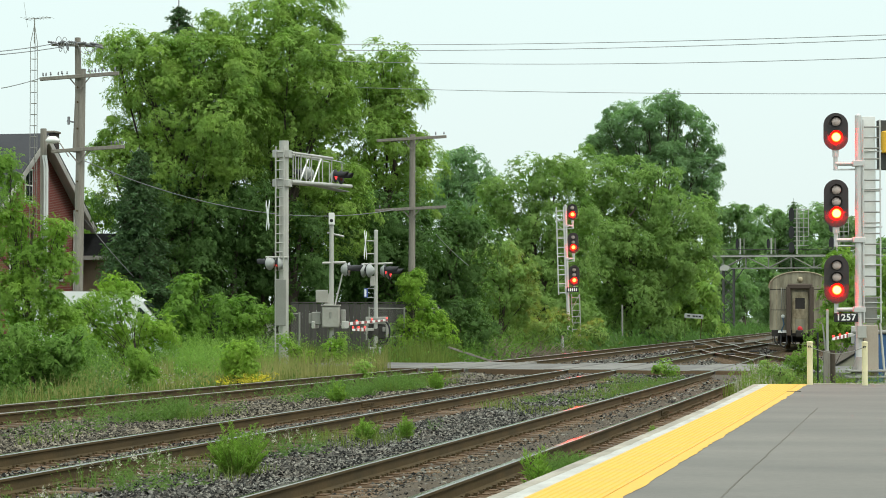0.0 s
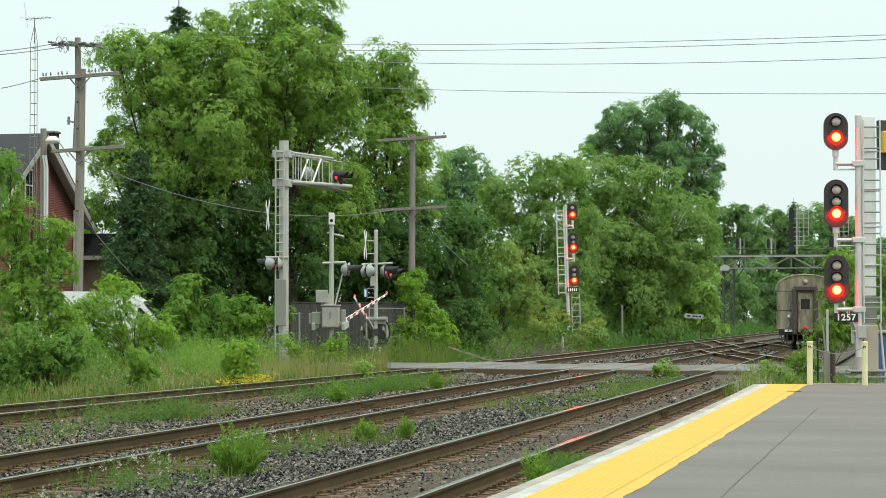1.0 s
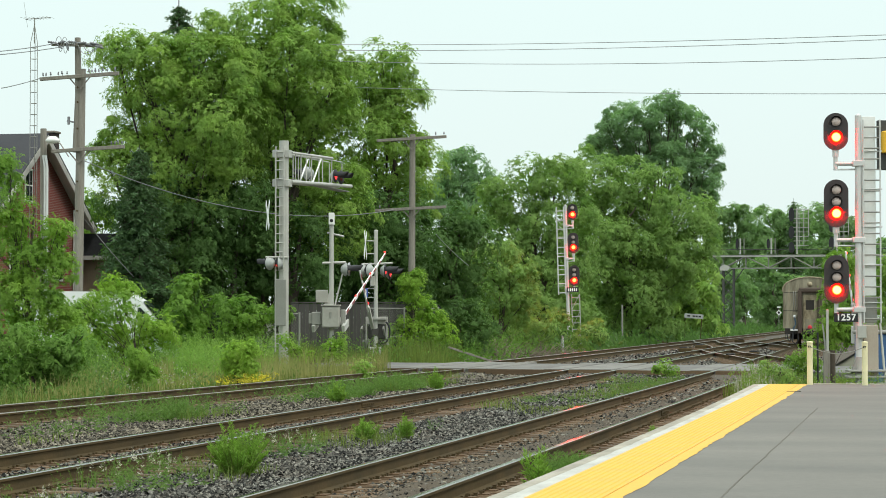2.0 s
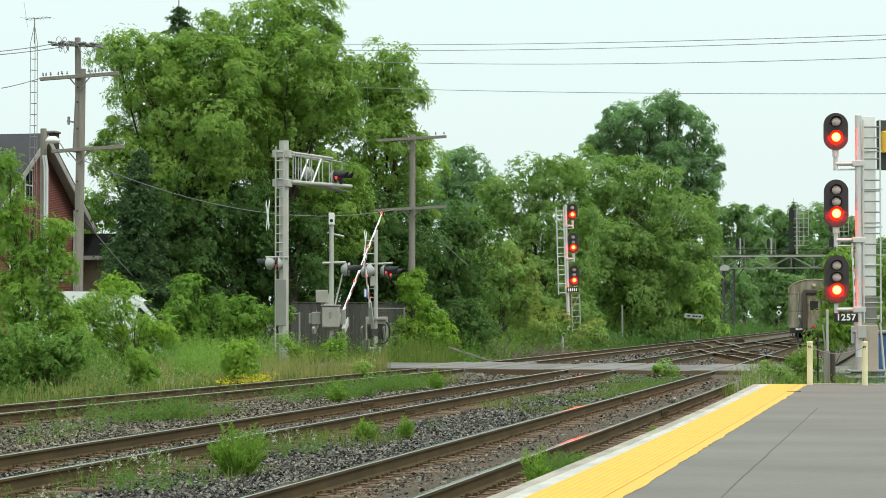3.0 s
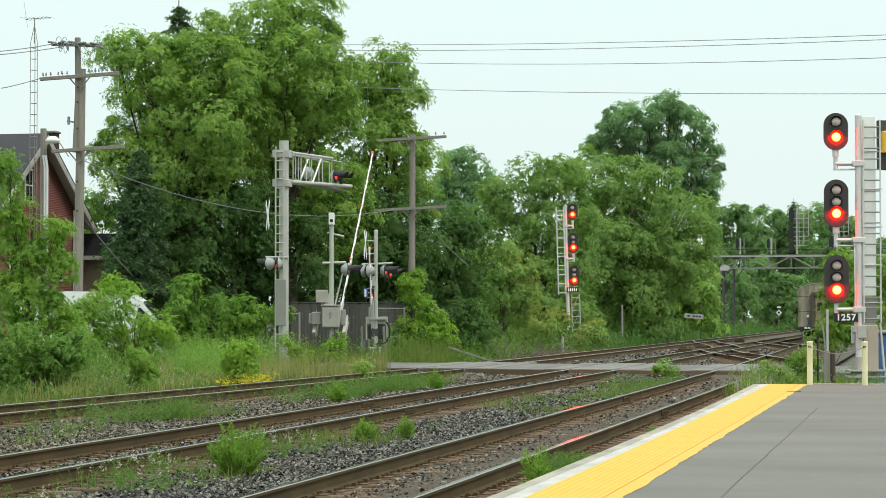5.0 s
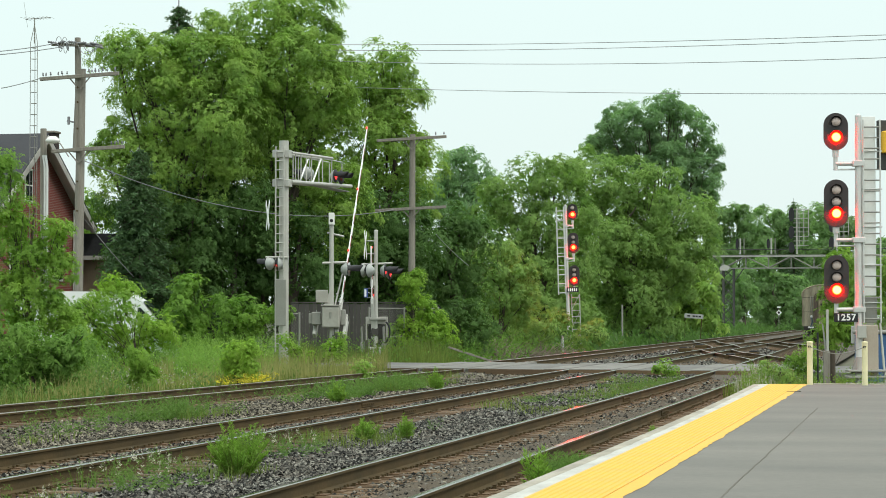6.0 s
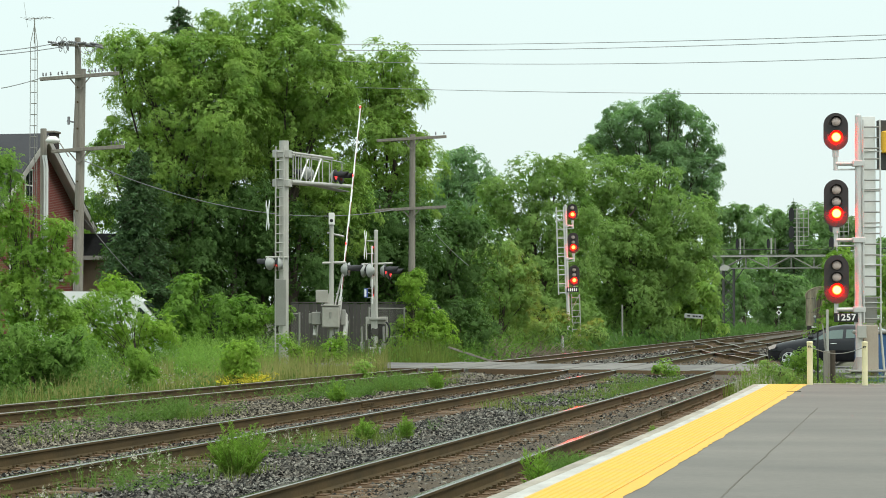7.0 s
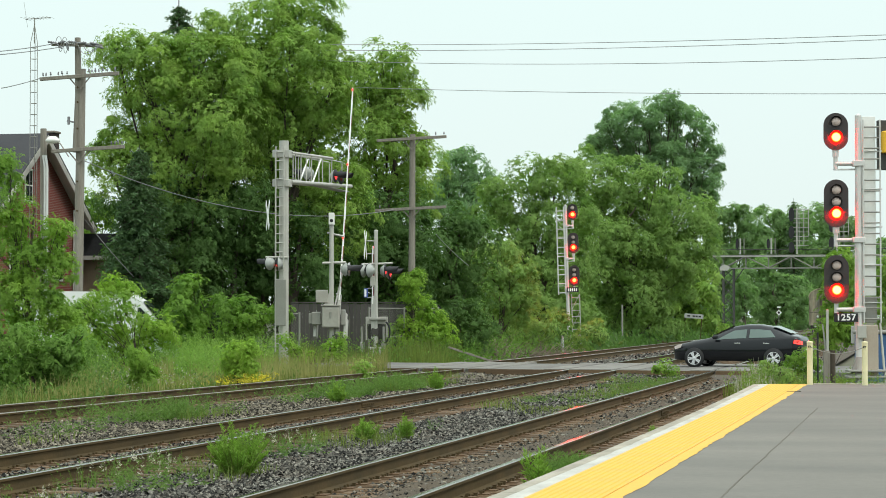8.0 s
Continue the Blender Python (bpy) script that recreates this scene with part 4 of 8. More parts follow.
tree("sparse twiggy shrub against the white van", -22.9, 64.4, -0.40,
     [(-0.3, 0.2, 2.3, 0.43), (0.2, 0.0, 1.9, 0.39), (-0.6, -0.0, 2.0, 0.36), (-2.3, 0.0, 2.5, 0.28), (-1.5, 0.1, 2.4, 0.32), (-1.7, 0.1, 2.2, 0.28)],
     0.084, 62, "leaf_c", 56, 0.04, 0.34, name="bush", category="bush")
tree("vine-covered hedge over the fence", -22.1, 69.6, -0.40,
     [(-0.9, -0.3, 2.1, 0.57), (-0.0, 0.1, 2.1, 0.57), (0.9, -0.2, 2.0, 0.57), (-1.1, -0.0, 2.7, 0.31), (-0.8, 0.0, 3.0, 0.25), (1.5, 0.1, 2.0, 0.38), (-0.5, -0.0, 1.5, 0.57), (0.7, -0.0, 1.5, 0.53), (-1.4, -0.2, 1.7, 0.46), (2.1, -0.0, 2.1, 0.19), (1.2, -0.0, 1.5, 0.31), (-0.7, 0.2, 1.1, 0.46), (0.4, 0.0, 1.1, 0.38), (-1.4, 0.1, 1.2, 0.46)],
     0.115, 150, "leaf_v", 43, 0.06, 0.3, name="hedge", category="hedge")
tree("light green shrub behind the crossing gate", -20.4, 91.8, -0.40,
     [(-0.3, 0.1, 3.4, 0.25), (0.0, 0.1, 3.6, 0.22), (-0.2, 0.3, 3.0, 0.35), (-0.1, 0.1, 2.5, 0.49), (0.2, 0.2, 1.9, 0.59), (-0.3, 0.1, 1.4, 0.59), (0.4, 0.1, 1.1, 0.49), (-0.8, 0.0, 1.1, 0.35), (0.9, 0.1, 1.4, 0.54), (1.3, 0.3, 1.1, 0.44), (0.7, 0.3, 2.0, 0.3)],
     0.1, 156, "leaf_y", 44, 0.06, 0.34, name="bush", category="bush")
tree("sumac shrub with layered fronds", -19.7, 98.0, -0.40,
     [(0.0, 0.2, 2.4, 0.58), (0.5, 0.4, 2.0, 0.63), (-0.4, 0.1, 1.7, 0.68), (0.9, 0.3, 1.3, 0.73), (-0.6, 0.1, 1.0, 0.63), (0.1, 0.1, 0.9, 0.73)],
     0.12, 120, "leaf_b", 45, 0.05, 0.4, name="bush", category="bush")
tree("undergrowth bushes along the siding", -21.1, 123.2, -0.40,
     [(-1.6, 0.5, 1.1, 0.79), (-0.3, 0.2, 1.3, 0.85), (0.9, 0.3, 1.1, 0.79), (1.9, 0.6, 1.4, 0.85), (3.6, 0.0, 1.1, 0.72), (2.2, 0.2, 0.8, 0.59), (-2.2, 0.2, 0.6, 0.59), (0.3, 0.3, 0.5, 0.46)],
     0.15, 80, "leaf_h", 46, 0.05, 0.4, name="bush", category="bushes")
# Shade below the willow is put into the darker leaf colour.
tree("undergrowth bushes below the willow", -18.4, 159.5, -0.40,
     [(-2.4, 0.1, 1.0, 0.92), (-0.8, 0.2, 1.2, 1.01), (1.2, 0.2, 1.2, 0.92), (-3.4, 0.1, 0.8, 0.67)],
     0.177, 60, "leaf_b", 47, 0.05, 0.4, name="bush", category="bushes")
tree("bushy shrub beyond the road behind the signal", -3.3, 88.1, -0.40,
     [(0.3, 0.0, 4.1, 0.37), (0.6, -0.2, 3.8, 0.41), (0.5, 0.1, 3.1, 0.55), (0.1, -0.1, 2.6, 0.46), (0.6, 0.3, 2.1, 0.59), (-0.1, -0.1, 1.9, 0.34), (0.2, 0.1, 1.4, 0.55), (0.8, -0.2, 1.2, 0.55), (1.0, 0.2, 2.5, 0.46), (-0.2, 0.1, 1.2, 0.3)],
     0.12, 132, "leaf_c", 48, 0.06, 0.4, name="bush", category="bush")
tree("leafy tree beyond the road behind the signal", -2.0, 203.8, -0.40,
     [(-0.9, 1.1, 4.8, 1.58), (0.5, -0.1, 6.0, 2.1), (-0.7, 0.6, 2.5, 1.58), (1.2, 0.6, 3.0, 2.1), (2.0, 1.6, 6.5, 2.1)],
     0.245, 44, "leaf_a", 54, 0.15, 0.7)
tree("small shrub beside the gate foot", -17.9, 66.7, -0.40,
     [(0.5, -0.1, 1.1, 0.2), (0.7, -0.0, 1.3, 0.12), (0.45, -0.1, 0.9, 0.2), (0.6, 0.0, 0.7, 0.18), (-0.9, 0.0, 1.15, 0.24), (-0.7, -0.1, 0.9, 0.22), (-0.2, -0.1, 0.7, 0.2)],
     0.075, 200, "leaf_y", 49, 0.04, 0.17, name="bush", category="bush")
tree("leafy shrub on the verge with yellow blossom below", -16.3, 53.3, -0.40,
     [(0.1, -0.0, 1.2, 0.16), (-0.1, -0.0, 1.1, 0.13), (0.3, 0.0, 1.2, 0.13), (0.0, -0.0, 0.9, 0.17), (0.2, -0.0, 0.8, 0.15), (-0.2, 0.1, 0.8, 0.12), (0.0, -0.1, 0.6, 0.15)],
     0.078, 228, "leaf_y", 50, 0.03, 0.22, name="bush", category="bush")
tree("low leafy shrub on the verge", -18.6, 52.8, -0.40,
     [(-0.1, -0.0, 1.1, 0.19), (-0.1, 0.0, 0.8, 0.25), (0.1, -0.1, 0.6, 0.25), (-0.2, 0.1, 0.5, 0.2), (0.2, -0.0, 0.4, 0.16), (0.0, 0.0, 0.3, 0.16), (-0.4, 0.1, 0.3, 0.13)],
     0.078, 228, "leaf_c", 51, 0.03, 0.22, name="bush", category="bush")
tree("low leafy shrub at the crossing edge", -7.3, 66.6, -0.40,
     [(-0.0, 0.1, 0.5, 0.19), (-0.2, -0.1, 0.4, 0.14), (0.2, 0.0, 0.4, 0.16)],
     0.06, 264, "leaf_c", 52, 0.02, 0.16, name="bush", category="bush")
tree("tall weeds beside the siding", -15.5, 62.6, -0.40,
     [(0.0, 0.0, 0.4, 0.3), (0.2, 0.1, 0.2, 0.27), (-0.3, -0.0, 0.1, 0.3), (-0.6, 0.1, -0.1, 0.24)],
     0.078, 180, "leaf_a", 53, 0.02, 0.2, name="bush", category="weeds")
tree("pale flowering shrub beyond the platform end", -3.6, 56.0, -0.40,
     [(-0.3, -0.1, 0.5, 0.19), (0.0, 0.0, 0.7, 0.22), (0.3, -0.1, 0.6, 0.2), (-0.5, 0.0, 0.3, 0.12), (0.6, 0.1, 0.4, 0.15)],
     0.051, 312, "leaf_h", 57, 0.02, 0.17, name="bush", category="bush")
tree("green shrub at the foot of the signal", -2.8, 57.8, -0.40,
     [(-0.2, 0.0, 0.9, 0.21), (0.1, -0.1, 1.0, 0.21), (0.3, 0.0, 0.7, 0.2), (-0.1, 0.1, 0.6, 0.2)],
     0.06, 264, "leaf_c", 58, 0.02, 0.2, name="bush", category="bush")
# ---- more plants ----
def conifer(label, x, y, z, height, reach, seed):
    """A spruce: straight trunk, whorls of drooping branches set with needle sprays."""
    t = thing("spruce", label, "tree", pose(x, y, z))
    rng = np.random.default_rng(seed)
    part("trunk", Shape().tube([(0, 0, -0.3), (0, 0, height * 0.6), (0, 0, height)], [0.2, 0.11, 0.02], 8), "bark", t)
    wood, P, F, S = Shape(), [], [], []
    h = height * 0.06
    while h < height * 0.985:
        ln = reach * (1 - h / height) ** 0.8 + 0.18
        for k in range(8):
            a = rng.uniform(0, math.tau)
            q = ln * rng.uniform(0.7, 1.1)
            tip = np.array([math.cos(a) * q, math.sin(a) * q, h - q * 0.30])
            root = np.array([0, 0, h + 0.1])
            wood.tube([root, (root + tip) / 2 + [0, 0, q * 0.05], tip], [0.03, 0.02, 0.006], 4, caps=False)
            m = int(34 + q * 24)
            u = rng.uniform(0.1, 1.03, (m, 1))
            P.append(root + (tip - root) * u + rng.normal(size=(m, 3)) * [0.12, 0.12, 0.07] * min(1.0, 0.2 + q) - [0, 0, 0.05])
            F.append(unit(rng.normal(size=(m, 3)) * 0.5 + [0, 0, 0.8]))
            S.append(0.25 * min(1.0, 0.5 + q / 2) * rng.uniform(0.6, 1.3, m))
        h += height / 55
    part("branchwork", wood, "bark", t)
    v, f = leaves(rng, np.concatenate(P), np.concatenate(F), np.concatenate(S), 0.32)
    part("foliage", soup("foliage", v, f, "needle"), None, t)


conifer("dark spruce rising behind the maples", -33.65, 100.45, -0.4, 16.9, 4.4, 81)
conifer("dark drooping spruce beside the maple", -31.0, 87.6, -0.4, 9.0, 2.2, 82)
conifer("small pine on the far skyline", -21.2, 404.0, -0.4, 23.0, 4.2, 83)


# ---- signal lamps ----
M["red_core"] = glow("lit_lens_core", (1.0, 0.008, 0.0024), 260.0)
M["red_halo"] = glow("lit_lens_halo", (1.0, 0.10, 0.010), 8.0)
M["red_rim"] = glow("lit_lens_rim", (1.0, 0.0002, 0.00005), 180.0)
M["red_far"] = glow("far_lit_lens_core", (1.0, 0.0008, 0.00022), 1500.0)
M["red_small"] = glow("lit_gate_lamp", (1.0, 0.04, 0.03), 2.2)
M["red_dim"] = glow("lit_flasher", (1.0, 0.05, 0.05), 1.7)
M["lens_off"] = material("unlit_lens", (0.52, 0.42, 0.38), 0.25, vary=0.1, bump=0)
M["lens_red"] = material("dark_red_lens", (0.20, 0.02, 0.02), 0.15, vary=0.1, bump=0)


def signal_head(t, x, z_low, z_high, lamps, lit, core="red_core"):
    """A long round-ended black plate with hooded lamps, under the mast t."""
    head = Shape()
    r = 0.30
    ring = [(x + r * math.cos(a), z_high - r + r * math.sin(a)) for a in (math.pi * k / 14 for k in range(15))]
    ring += [(x + r * math.cos(a), z_low + r + r * math.sin(a)) for a in (math.pi + math.pi * k / 14 for k in range(15))]
    head.prism(ring, -0.03, 0.0)
    head.box(x - 0.16, x + 0.16, 0.0, 0.22, z_low + 0.1, z_high - 0.1, 0.02)
    h = part("signal_head", head, "signal_black", t, "black signal head with hooded lamps")
    for z in lamps:
        on = z == lit
        lens = Shape()
        lens.at = pose(x, -0.045, z, 90)
        if on:
            lens.lathe([(0.0, 0.072), (0.06, 0.068), (0.096, 0.058)], 20, 0)
            lens.lathe([(0.096, 0.058), (0.116, 0.046)], 20, 1)
            lens.lathe([(0.116, 0.046), (0.135, 0.028), (0.145, -0.01)], 20, 2)
            part("lens", lens, [core, "red_halo", "red_rim"], h, "lit red signal lens")
        else:
            lens.lathe([(0.0, 0.09), (0.055, 0.085), (0.105, 0.065), (0.11, -0.01)], 20, 0)
            part("lens", lens, "lens_off", h, "unlit signal lens")
        hood = Shape()
        n = 22
        a0, a1 = (20.0, 160.0) if on else (-25.0, 205.0)
        flare = 0.0
        verts = []
        for rr in ((0.165, 0.173) if on else (0.138, 0.146)):
            for k in range(n + 1):
                a = math.radians(a0 + (a1 - a0) * k / n)
                reach = (0.07 + 0.09 * max(0.0, math.sin(a))) if on else 0.06 + 0.09 * max(0.0, math.sin(a))
                c, q = math.cos(a), math.sin(a)
                verts += [(x + rr * c, -0.028, z + rr * q), (x + (rr + flare) * c, -0.03 - reach, z + (rr + flare) * q)]
        m = 2 * (n + 1)
        faces = []
        for k in range(n):
            a = 2 * k
            faces += [(a, a + 2, a + 3, a + 1), (m + a, m + a + 1, m + a + 3, m + a + 2), (a + 1, a + 3, m + a + 3, m + a + 1)]
        hood.add(verts, faces, 0, True)
        part("hood", hood, "signal_black", h)


def signal_mast(label, at, side, lift, pedestal):
    """A three-head railway signal; side is the way in which the heads stand off the mast."""
    t = thing("railway_signal", label, "railway signal", at, group="three-head railway signals")
    low = -0.75
    part("mast", Shape().tube([(0, 0, low), (0, 0, 6.55 + lift)], [0.095, 0.08], 14), "alu", t)
    part("mast_cap", Shape().tube([(0, 0, 6.55 + lift), (0, 0, 6.6 + lift)], [0.085, 0.03], 14), "alu", t)
    flare = Shape()
    for k in range(6):
        a = math.tau * k / 6
        c, s = math.cos(a), math.sin(a)
        flare.add([(c * 0.09, s * 0.09, 0.62), (c * 0.24, s * 0.24, 0.18), (c * 0.24, s * 0.24, 0.12), (c * 0.09, s * 0.09, 0.12),
                   (c * 0.09 - s * 0.014, s * 0.09 + c * 0.014, 0.62), (c * 0.24 - s * 0.014, s * 0.24 + c * 0.014, 0.18), (c * 0.24 - s * 0.014, s * 0.24 + c * 0.014, 0.12), (c * 0.09 - s * 0.014, s * 0.09 + c * 0.014, 0.12)],
                  [(0, 1, 2, 3), (7, 6, 5, 4), (0, 4, 5, 1), (1, 5, 6, 2)])
    flare.lathe([(0.09, 0.62), (0.13, 0.5), (0.2, 0.2), (0.26, 0.15), (0.26, 0.1)], 16)
    part("base_flare", flare, "dim_galv", t)
    hx = side * 0.55
    for z_low, z_high, lamps, lit in ((5.70, 6.62, (6.40, 6.02), 6.02), (3.80, 4.98, (4.72, 4.43, 4.14), 4.14), (1.93, 3.12, (2.86, 2.57, 2.26), 2.26)):
        signal_head(t, hx, z_low + lift, z_high + lift, [z + lift for z in lamps], lit + lift, "red_far" if pedestal else "red_core")
    for z in (5.37, 3.49, 1.78):
        z += lift
        arm = Shape().tube([(hx, 0.05, z), (side * 0.12, 0.05, z)], 0.052, 12)
        arm.tube([(hx * 1.05, 0.05, z - 0.14), (-side * 0.02, 0.05, z - 0.14)], 0.022, 8)
        arm.tube([(hx, 0.06, z - 0.16), (hx, 0.06, z + 0.42)], 0.056, 10)
        arm.tube([(hx, 0.06, z + 0.17), (hx, 0.06, z + 0.34)], 0.08, 12)
        part("bracket", arm, "alu", t)
        part("clamp", Shape().box(-0.15, 0.15, -0.11, 0.11, z - 0.07, z + 0.07, 0.015), "alu", t)
    lx0, lx1 = (0.11, 0.52) if side < 0 else (-0.52, -0.11)
    bar, rise = (0.035, 0.52) if pedestal else (0.017, 0.262)
    for x in (lx0, lx1):
        part("ladder_rail", Shape().box(x - bar, x + bar, -0.10, -0.055, 1.45 + lift, 6.45 + lift, 0.004), "alu", t)
    z = 1.55 + lift
    while z < 6.45 + lift:
        part("rung", Shape().tube([(lx0, -0.08, z), (lx1, -0.08, z)], 0.018 if rise < 0.3 else 0.03, 6, caps=False), "alu" if pedestal else "dim_galv", t)
        z += rise
    z = 1.95 + lift
    while z < 6.4 + lift:
        part("ladder_stay", Shape().tube([(lx0 - 0.06, -0.02, z), (lx1 + 0.05, -0.02, z), (lx1 + 0.05, 0.12, z)], 0.018, 6), "alu", t)
        z += 0.93
    return t


near_signal = signal_mast("tall aluminium signal mast with three lit red heads", pose(-1.38, 56.45, 0, 0, 0, 9), -1, 0.0, False)
back = Shape().box(0.09, 0.42, 0.0, 0.03, 2.12, 6.53, 0.006)
part("back_panel", back, "white", near_signal, "white painted back panel behind the ladder")
part("lower_panel", Shape().box(0.10, 0.44, 0.0, 0.10, 1.46, 2.10, 0.01), "dim_galv", near_signal, "grey metal panel")
part("relay_case", Shape().box(0.09, 0.46, -0.05, 0.35, 0.12, 1.40, 0.02), material("tan_case_paint", (0.42, 0.36, 0.29), 0.6, vary=0.1, stain=3, stain_colour=(0.36, 0.26, 0.2)), near_signal, "tan painted relay case")
part("small_box", Shape().box(-0.07, 0.15, -0.2, -0.09, 1.08, 1.40, 0.012), "galv", near_signal)
for z in (0.15, 0.3, -0.02):
    part("footing_step", Shape().box(-0.3, 0.62, -0.25, 0.5, z - 0.05, z, 0.01), "dim_galv", near_signal)
part("side_rail", Shape().tube([(0.52, 0.1, 1.45), (0.62, -0.2, -0.2)], 0.03, 8), "galv", near_signal)


def number_board(parent, x0, x1, z0, z1, text):
    b = part("number_board", Shape().box(x0, x1, -0.145, -0.12, z0, z1, 0.004), "black", parent, "black number board with white digits")
    if text:
        cu = bpy.data.curves.new("digits", "FONT")
        cu.space_character, cu.body, cu.size, cu.extrude, cu.align_x, cu.align_y, cu.offset = 1.12, text, (z1 - z0) * 1.02, 0.003, "CENTER", "CENTER", 0.006
        ob = new("digits_source", cu)
        me = bpy.data.meshes.new_from_object(ob.evaluated_get(bpy.context.evaluated_depsgraph_get()))
        bpy.data.objects.remove(ob)
        me.materials.append(M["white"])
        part("digits", me, None, b, "white digits", pose((x0 + x1) / 2, -0.149, (z0 + z1) / 2, 90))
    else:
        w = (x1 - x0) / 6
        for k in range(5):
            part("bar", Shape().box(x0 + w * (k + 0.6), x0 + w * (k + 1.2), -0.149, -0.146, z0 + 0.05, z1 - 0.05), "white", b)
    return b


number_board(near_signal, -0.63, -0.05, 1.475, 1.69, "1257")
far_signal = signal_mast("distant aluminium signal mast with three lit red heads", pose(-19.4, 127.7, 0, 0, -1.5, 11.8), 0.72, 1.42, True)
number_board(far_signal, -0.05, 0.62, 3.0, 3.28, "")
for x in (0.22, 0.68):
    part("tower_leg", Shape().tube([(x, 0.1, -0.6), (x, 0.1, 2.9)], 0.03, 6), "galv", far_signal)
for k in range(9):
    part("tower_rung", Shape().tube([(0.22, 0.1, -0.2 + k * 0.36), (0.68, 0.1, -0.2 + k * 0.36)], 0.02, 6), "galv", far_signal)
for z in (-0.2, 1.0, 2.0):
    part("tower_brace", Shape().tube([(0.22, 0.1, z), (0.68, 0.1, z + 0.9)], 0.015, 5), "galv", far_signal)
part("footing", Shape().box(-0.3, 0.9, -0.3, 0.5, -0.8, -0.2, 0.03), "kerb_face", far_signal)


# ---- platform end ----
def bollard(x, y):
    t = thing("bollard", "cream painted steel bollard at the platform end", "bollard", pose(x, y, TOP), group="platform end bollards")
    part("post", Shape().tube([(0, 0, 0), (0, 0, 0.90)], 0.062, 14), "cream", t)
    part("cap", Shape().lathe([(0.066, 0.885), (0.066, 0.918), (0.058, 0.928), (0, 0.934)], 14), "cream", t)
    part("chain_eye", Shape().tube([(-0.025, -0.066, 0.80), (-0.02, -0.085, 0.83), (0.02, -0.085, 0.83), (0.025, -0.066, 0.80)], 0.009, 6), "black", t, "black chain loop")


bollard(-2.24, 48.95)
bollard(-1.08, 48.75)
chain = Shape()
links = []
for k in range(25):
    u = k / 24
    links.append((-2.24 + 1.16 * u, 48.88 - 0.2 * u, TOP + 0.81 - 0.14 * math.sin(math.pi * u)))
chain.tube(links, 0.009, 5)
tagged(part("chain", chain, "dim_galv"), "thin chain hung between the two bollards", "chain")


def simple_post(name, label, category, x, y, z0, z1, r, mat, lean=0.0):
    s = Shape().tube([(0, 0, z0), (lean, 0, z1)], r, 8)
    tagged(part(name, s, mat, at=pose(x, y, 0)), label, category)


simple_post("marker_post", "thin black marker post in the weeds", "post", -2.37, 56.0, -0.6, 1.22, 0.022, "black")
simple_post("stub_post", "weathered timber stub post", "post", -2.03, 56.3, -0.7, 0.78, 0.075, "bark")
w = thing("guard_board", "grey steel angle boards standing by the signal foot", "post", pose(-2.14, 56.1, 0, 0, 0, 9))
part("angle", Shape().box(-0.03, 0.03, -0.03, 0.03, 0.75, 1.78, 0.006), "galv", w)
part("plate", Shape().add([(-0.13, 0, 1.42), (-0.10, 0, 1.42), (0.0, 0, 0.76), (-0.06, 0, 0.76), (-0.13, 0.02, 1.42), (-0.10, 0.02, 1.42), (0.0, 0.02, 0.76), (-0.06, 0.02, 0.76)],
                          [(0, 3, 2, 1), (4, 5, 6, 7), (0, 1, 5, 4), (1, 2, 6, 5), (2, 3, 7, 6), (3, 0, 4, 7)]), "dim_galv", w)
part("foot", Shape().box(-0.1, 0.06, -0.05, 0.05, -0.6, 0.77, 0.01), "pole", w)


# ---- level crossing equipment ----
M["lamp_back"] = material("dull_lamp_housing", (0.36, 0.375, 0.36), 0.6, 0.1, vary=0.12, grain=20, stain=4, bump=0.04, stain_colour=(0.30, 0.31, 0.29), stain_amount=0.6)


def flasher(t, x, y, z, turn, lit):
    """A round-backed crossing lamp: dark disc, pale housing, red lens and long hood."""
    at = pose(x, y, z, 0, 0, turn)
    disc = Shape()
    disc.at = pose(0, 0, 0, 90)
    disc.lathe([(0.0, 0.0), (0.25, 0.0), (0.255, -0.012), (0.25, -0.02), (0, -0.02)], 22)
    d = part("flasher", disc, "black", t, "round crossing lamp with a black disc and hood", at)
    housing = Shape()
    housing.at = pose(0, 0.02, 0, -90)
    housing.lathe([(0.24, 0.0), (0.235, 0.03), (0.17, 0.09), (0.12, 0.16), (0.0, 0.19)], 20)
    part("housing", housing, "lamp_back", d, "pale grey lamp housing")
    lens = Shape()
    lens.at = pose(0, -0.005, 0, 90)
    lens.lathe([(0.0, 0.03), (0.08, 0.022), (0.13, 0.0)], 18)
    part("lens", lens, "red_dim" if lit else "lens_red", d, "red lamp lens")
    hood, n = Shape(), 16
    verts = []
    for rr in (0.145, 0.153):
        for k in range(n + 1):
            a = math.radians(-10 + 200 * k / n)
            verts += [(rr * math.cos(a), -0.005, rr * math.sin(a)), (rr * math.cos(a), -0.38 - 0.1 * math.sin(a), rr * math.sin(a))]
    m = 2 * (n + 1)
    faces = []
    for k in range(n):
        a = 2 * k
        faces += [(a, a + 2, a + 3, a + 1), (m + a, m + a + 1, m + a + 3, m + a + 2), (a + 1, a + 3, m + a + 3, m + a + 1)]
    hood.add(verts, faces, 0, True)
    part("hood", hood, "black", d)


def crossbuck(t, x, y, z, turn):
    for k, a in enumerate((48, -48)):
        s = Shape()
        s.at = pose(0, 0.012 * k, 0, 0, a, 0)
        s.box(-0.6, 0.6, -0.006, 0.006, -0.11, 0.11, 0.003)
        part("crossbuck_board", s, "white", t, "white crossbuck board", pose(x, y, z, 0, 0, turn))


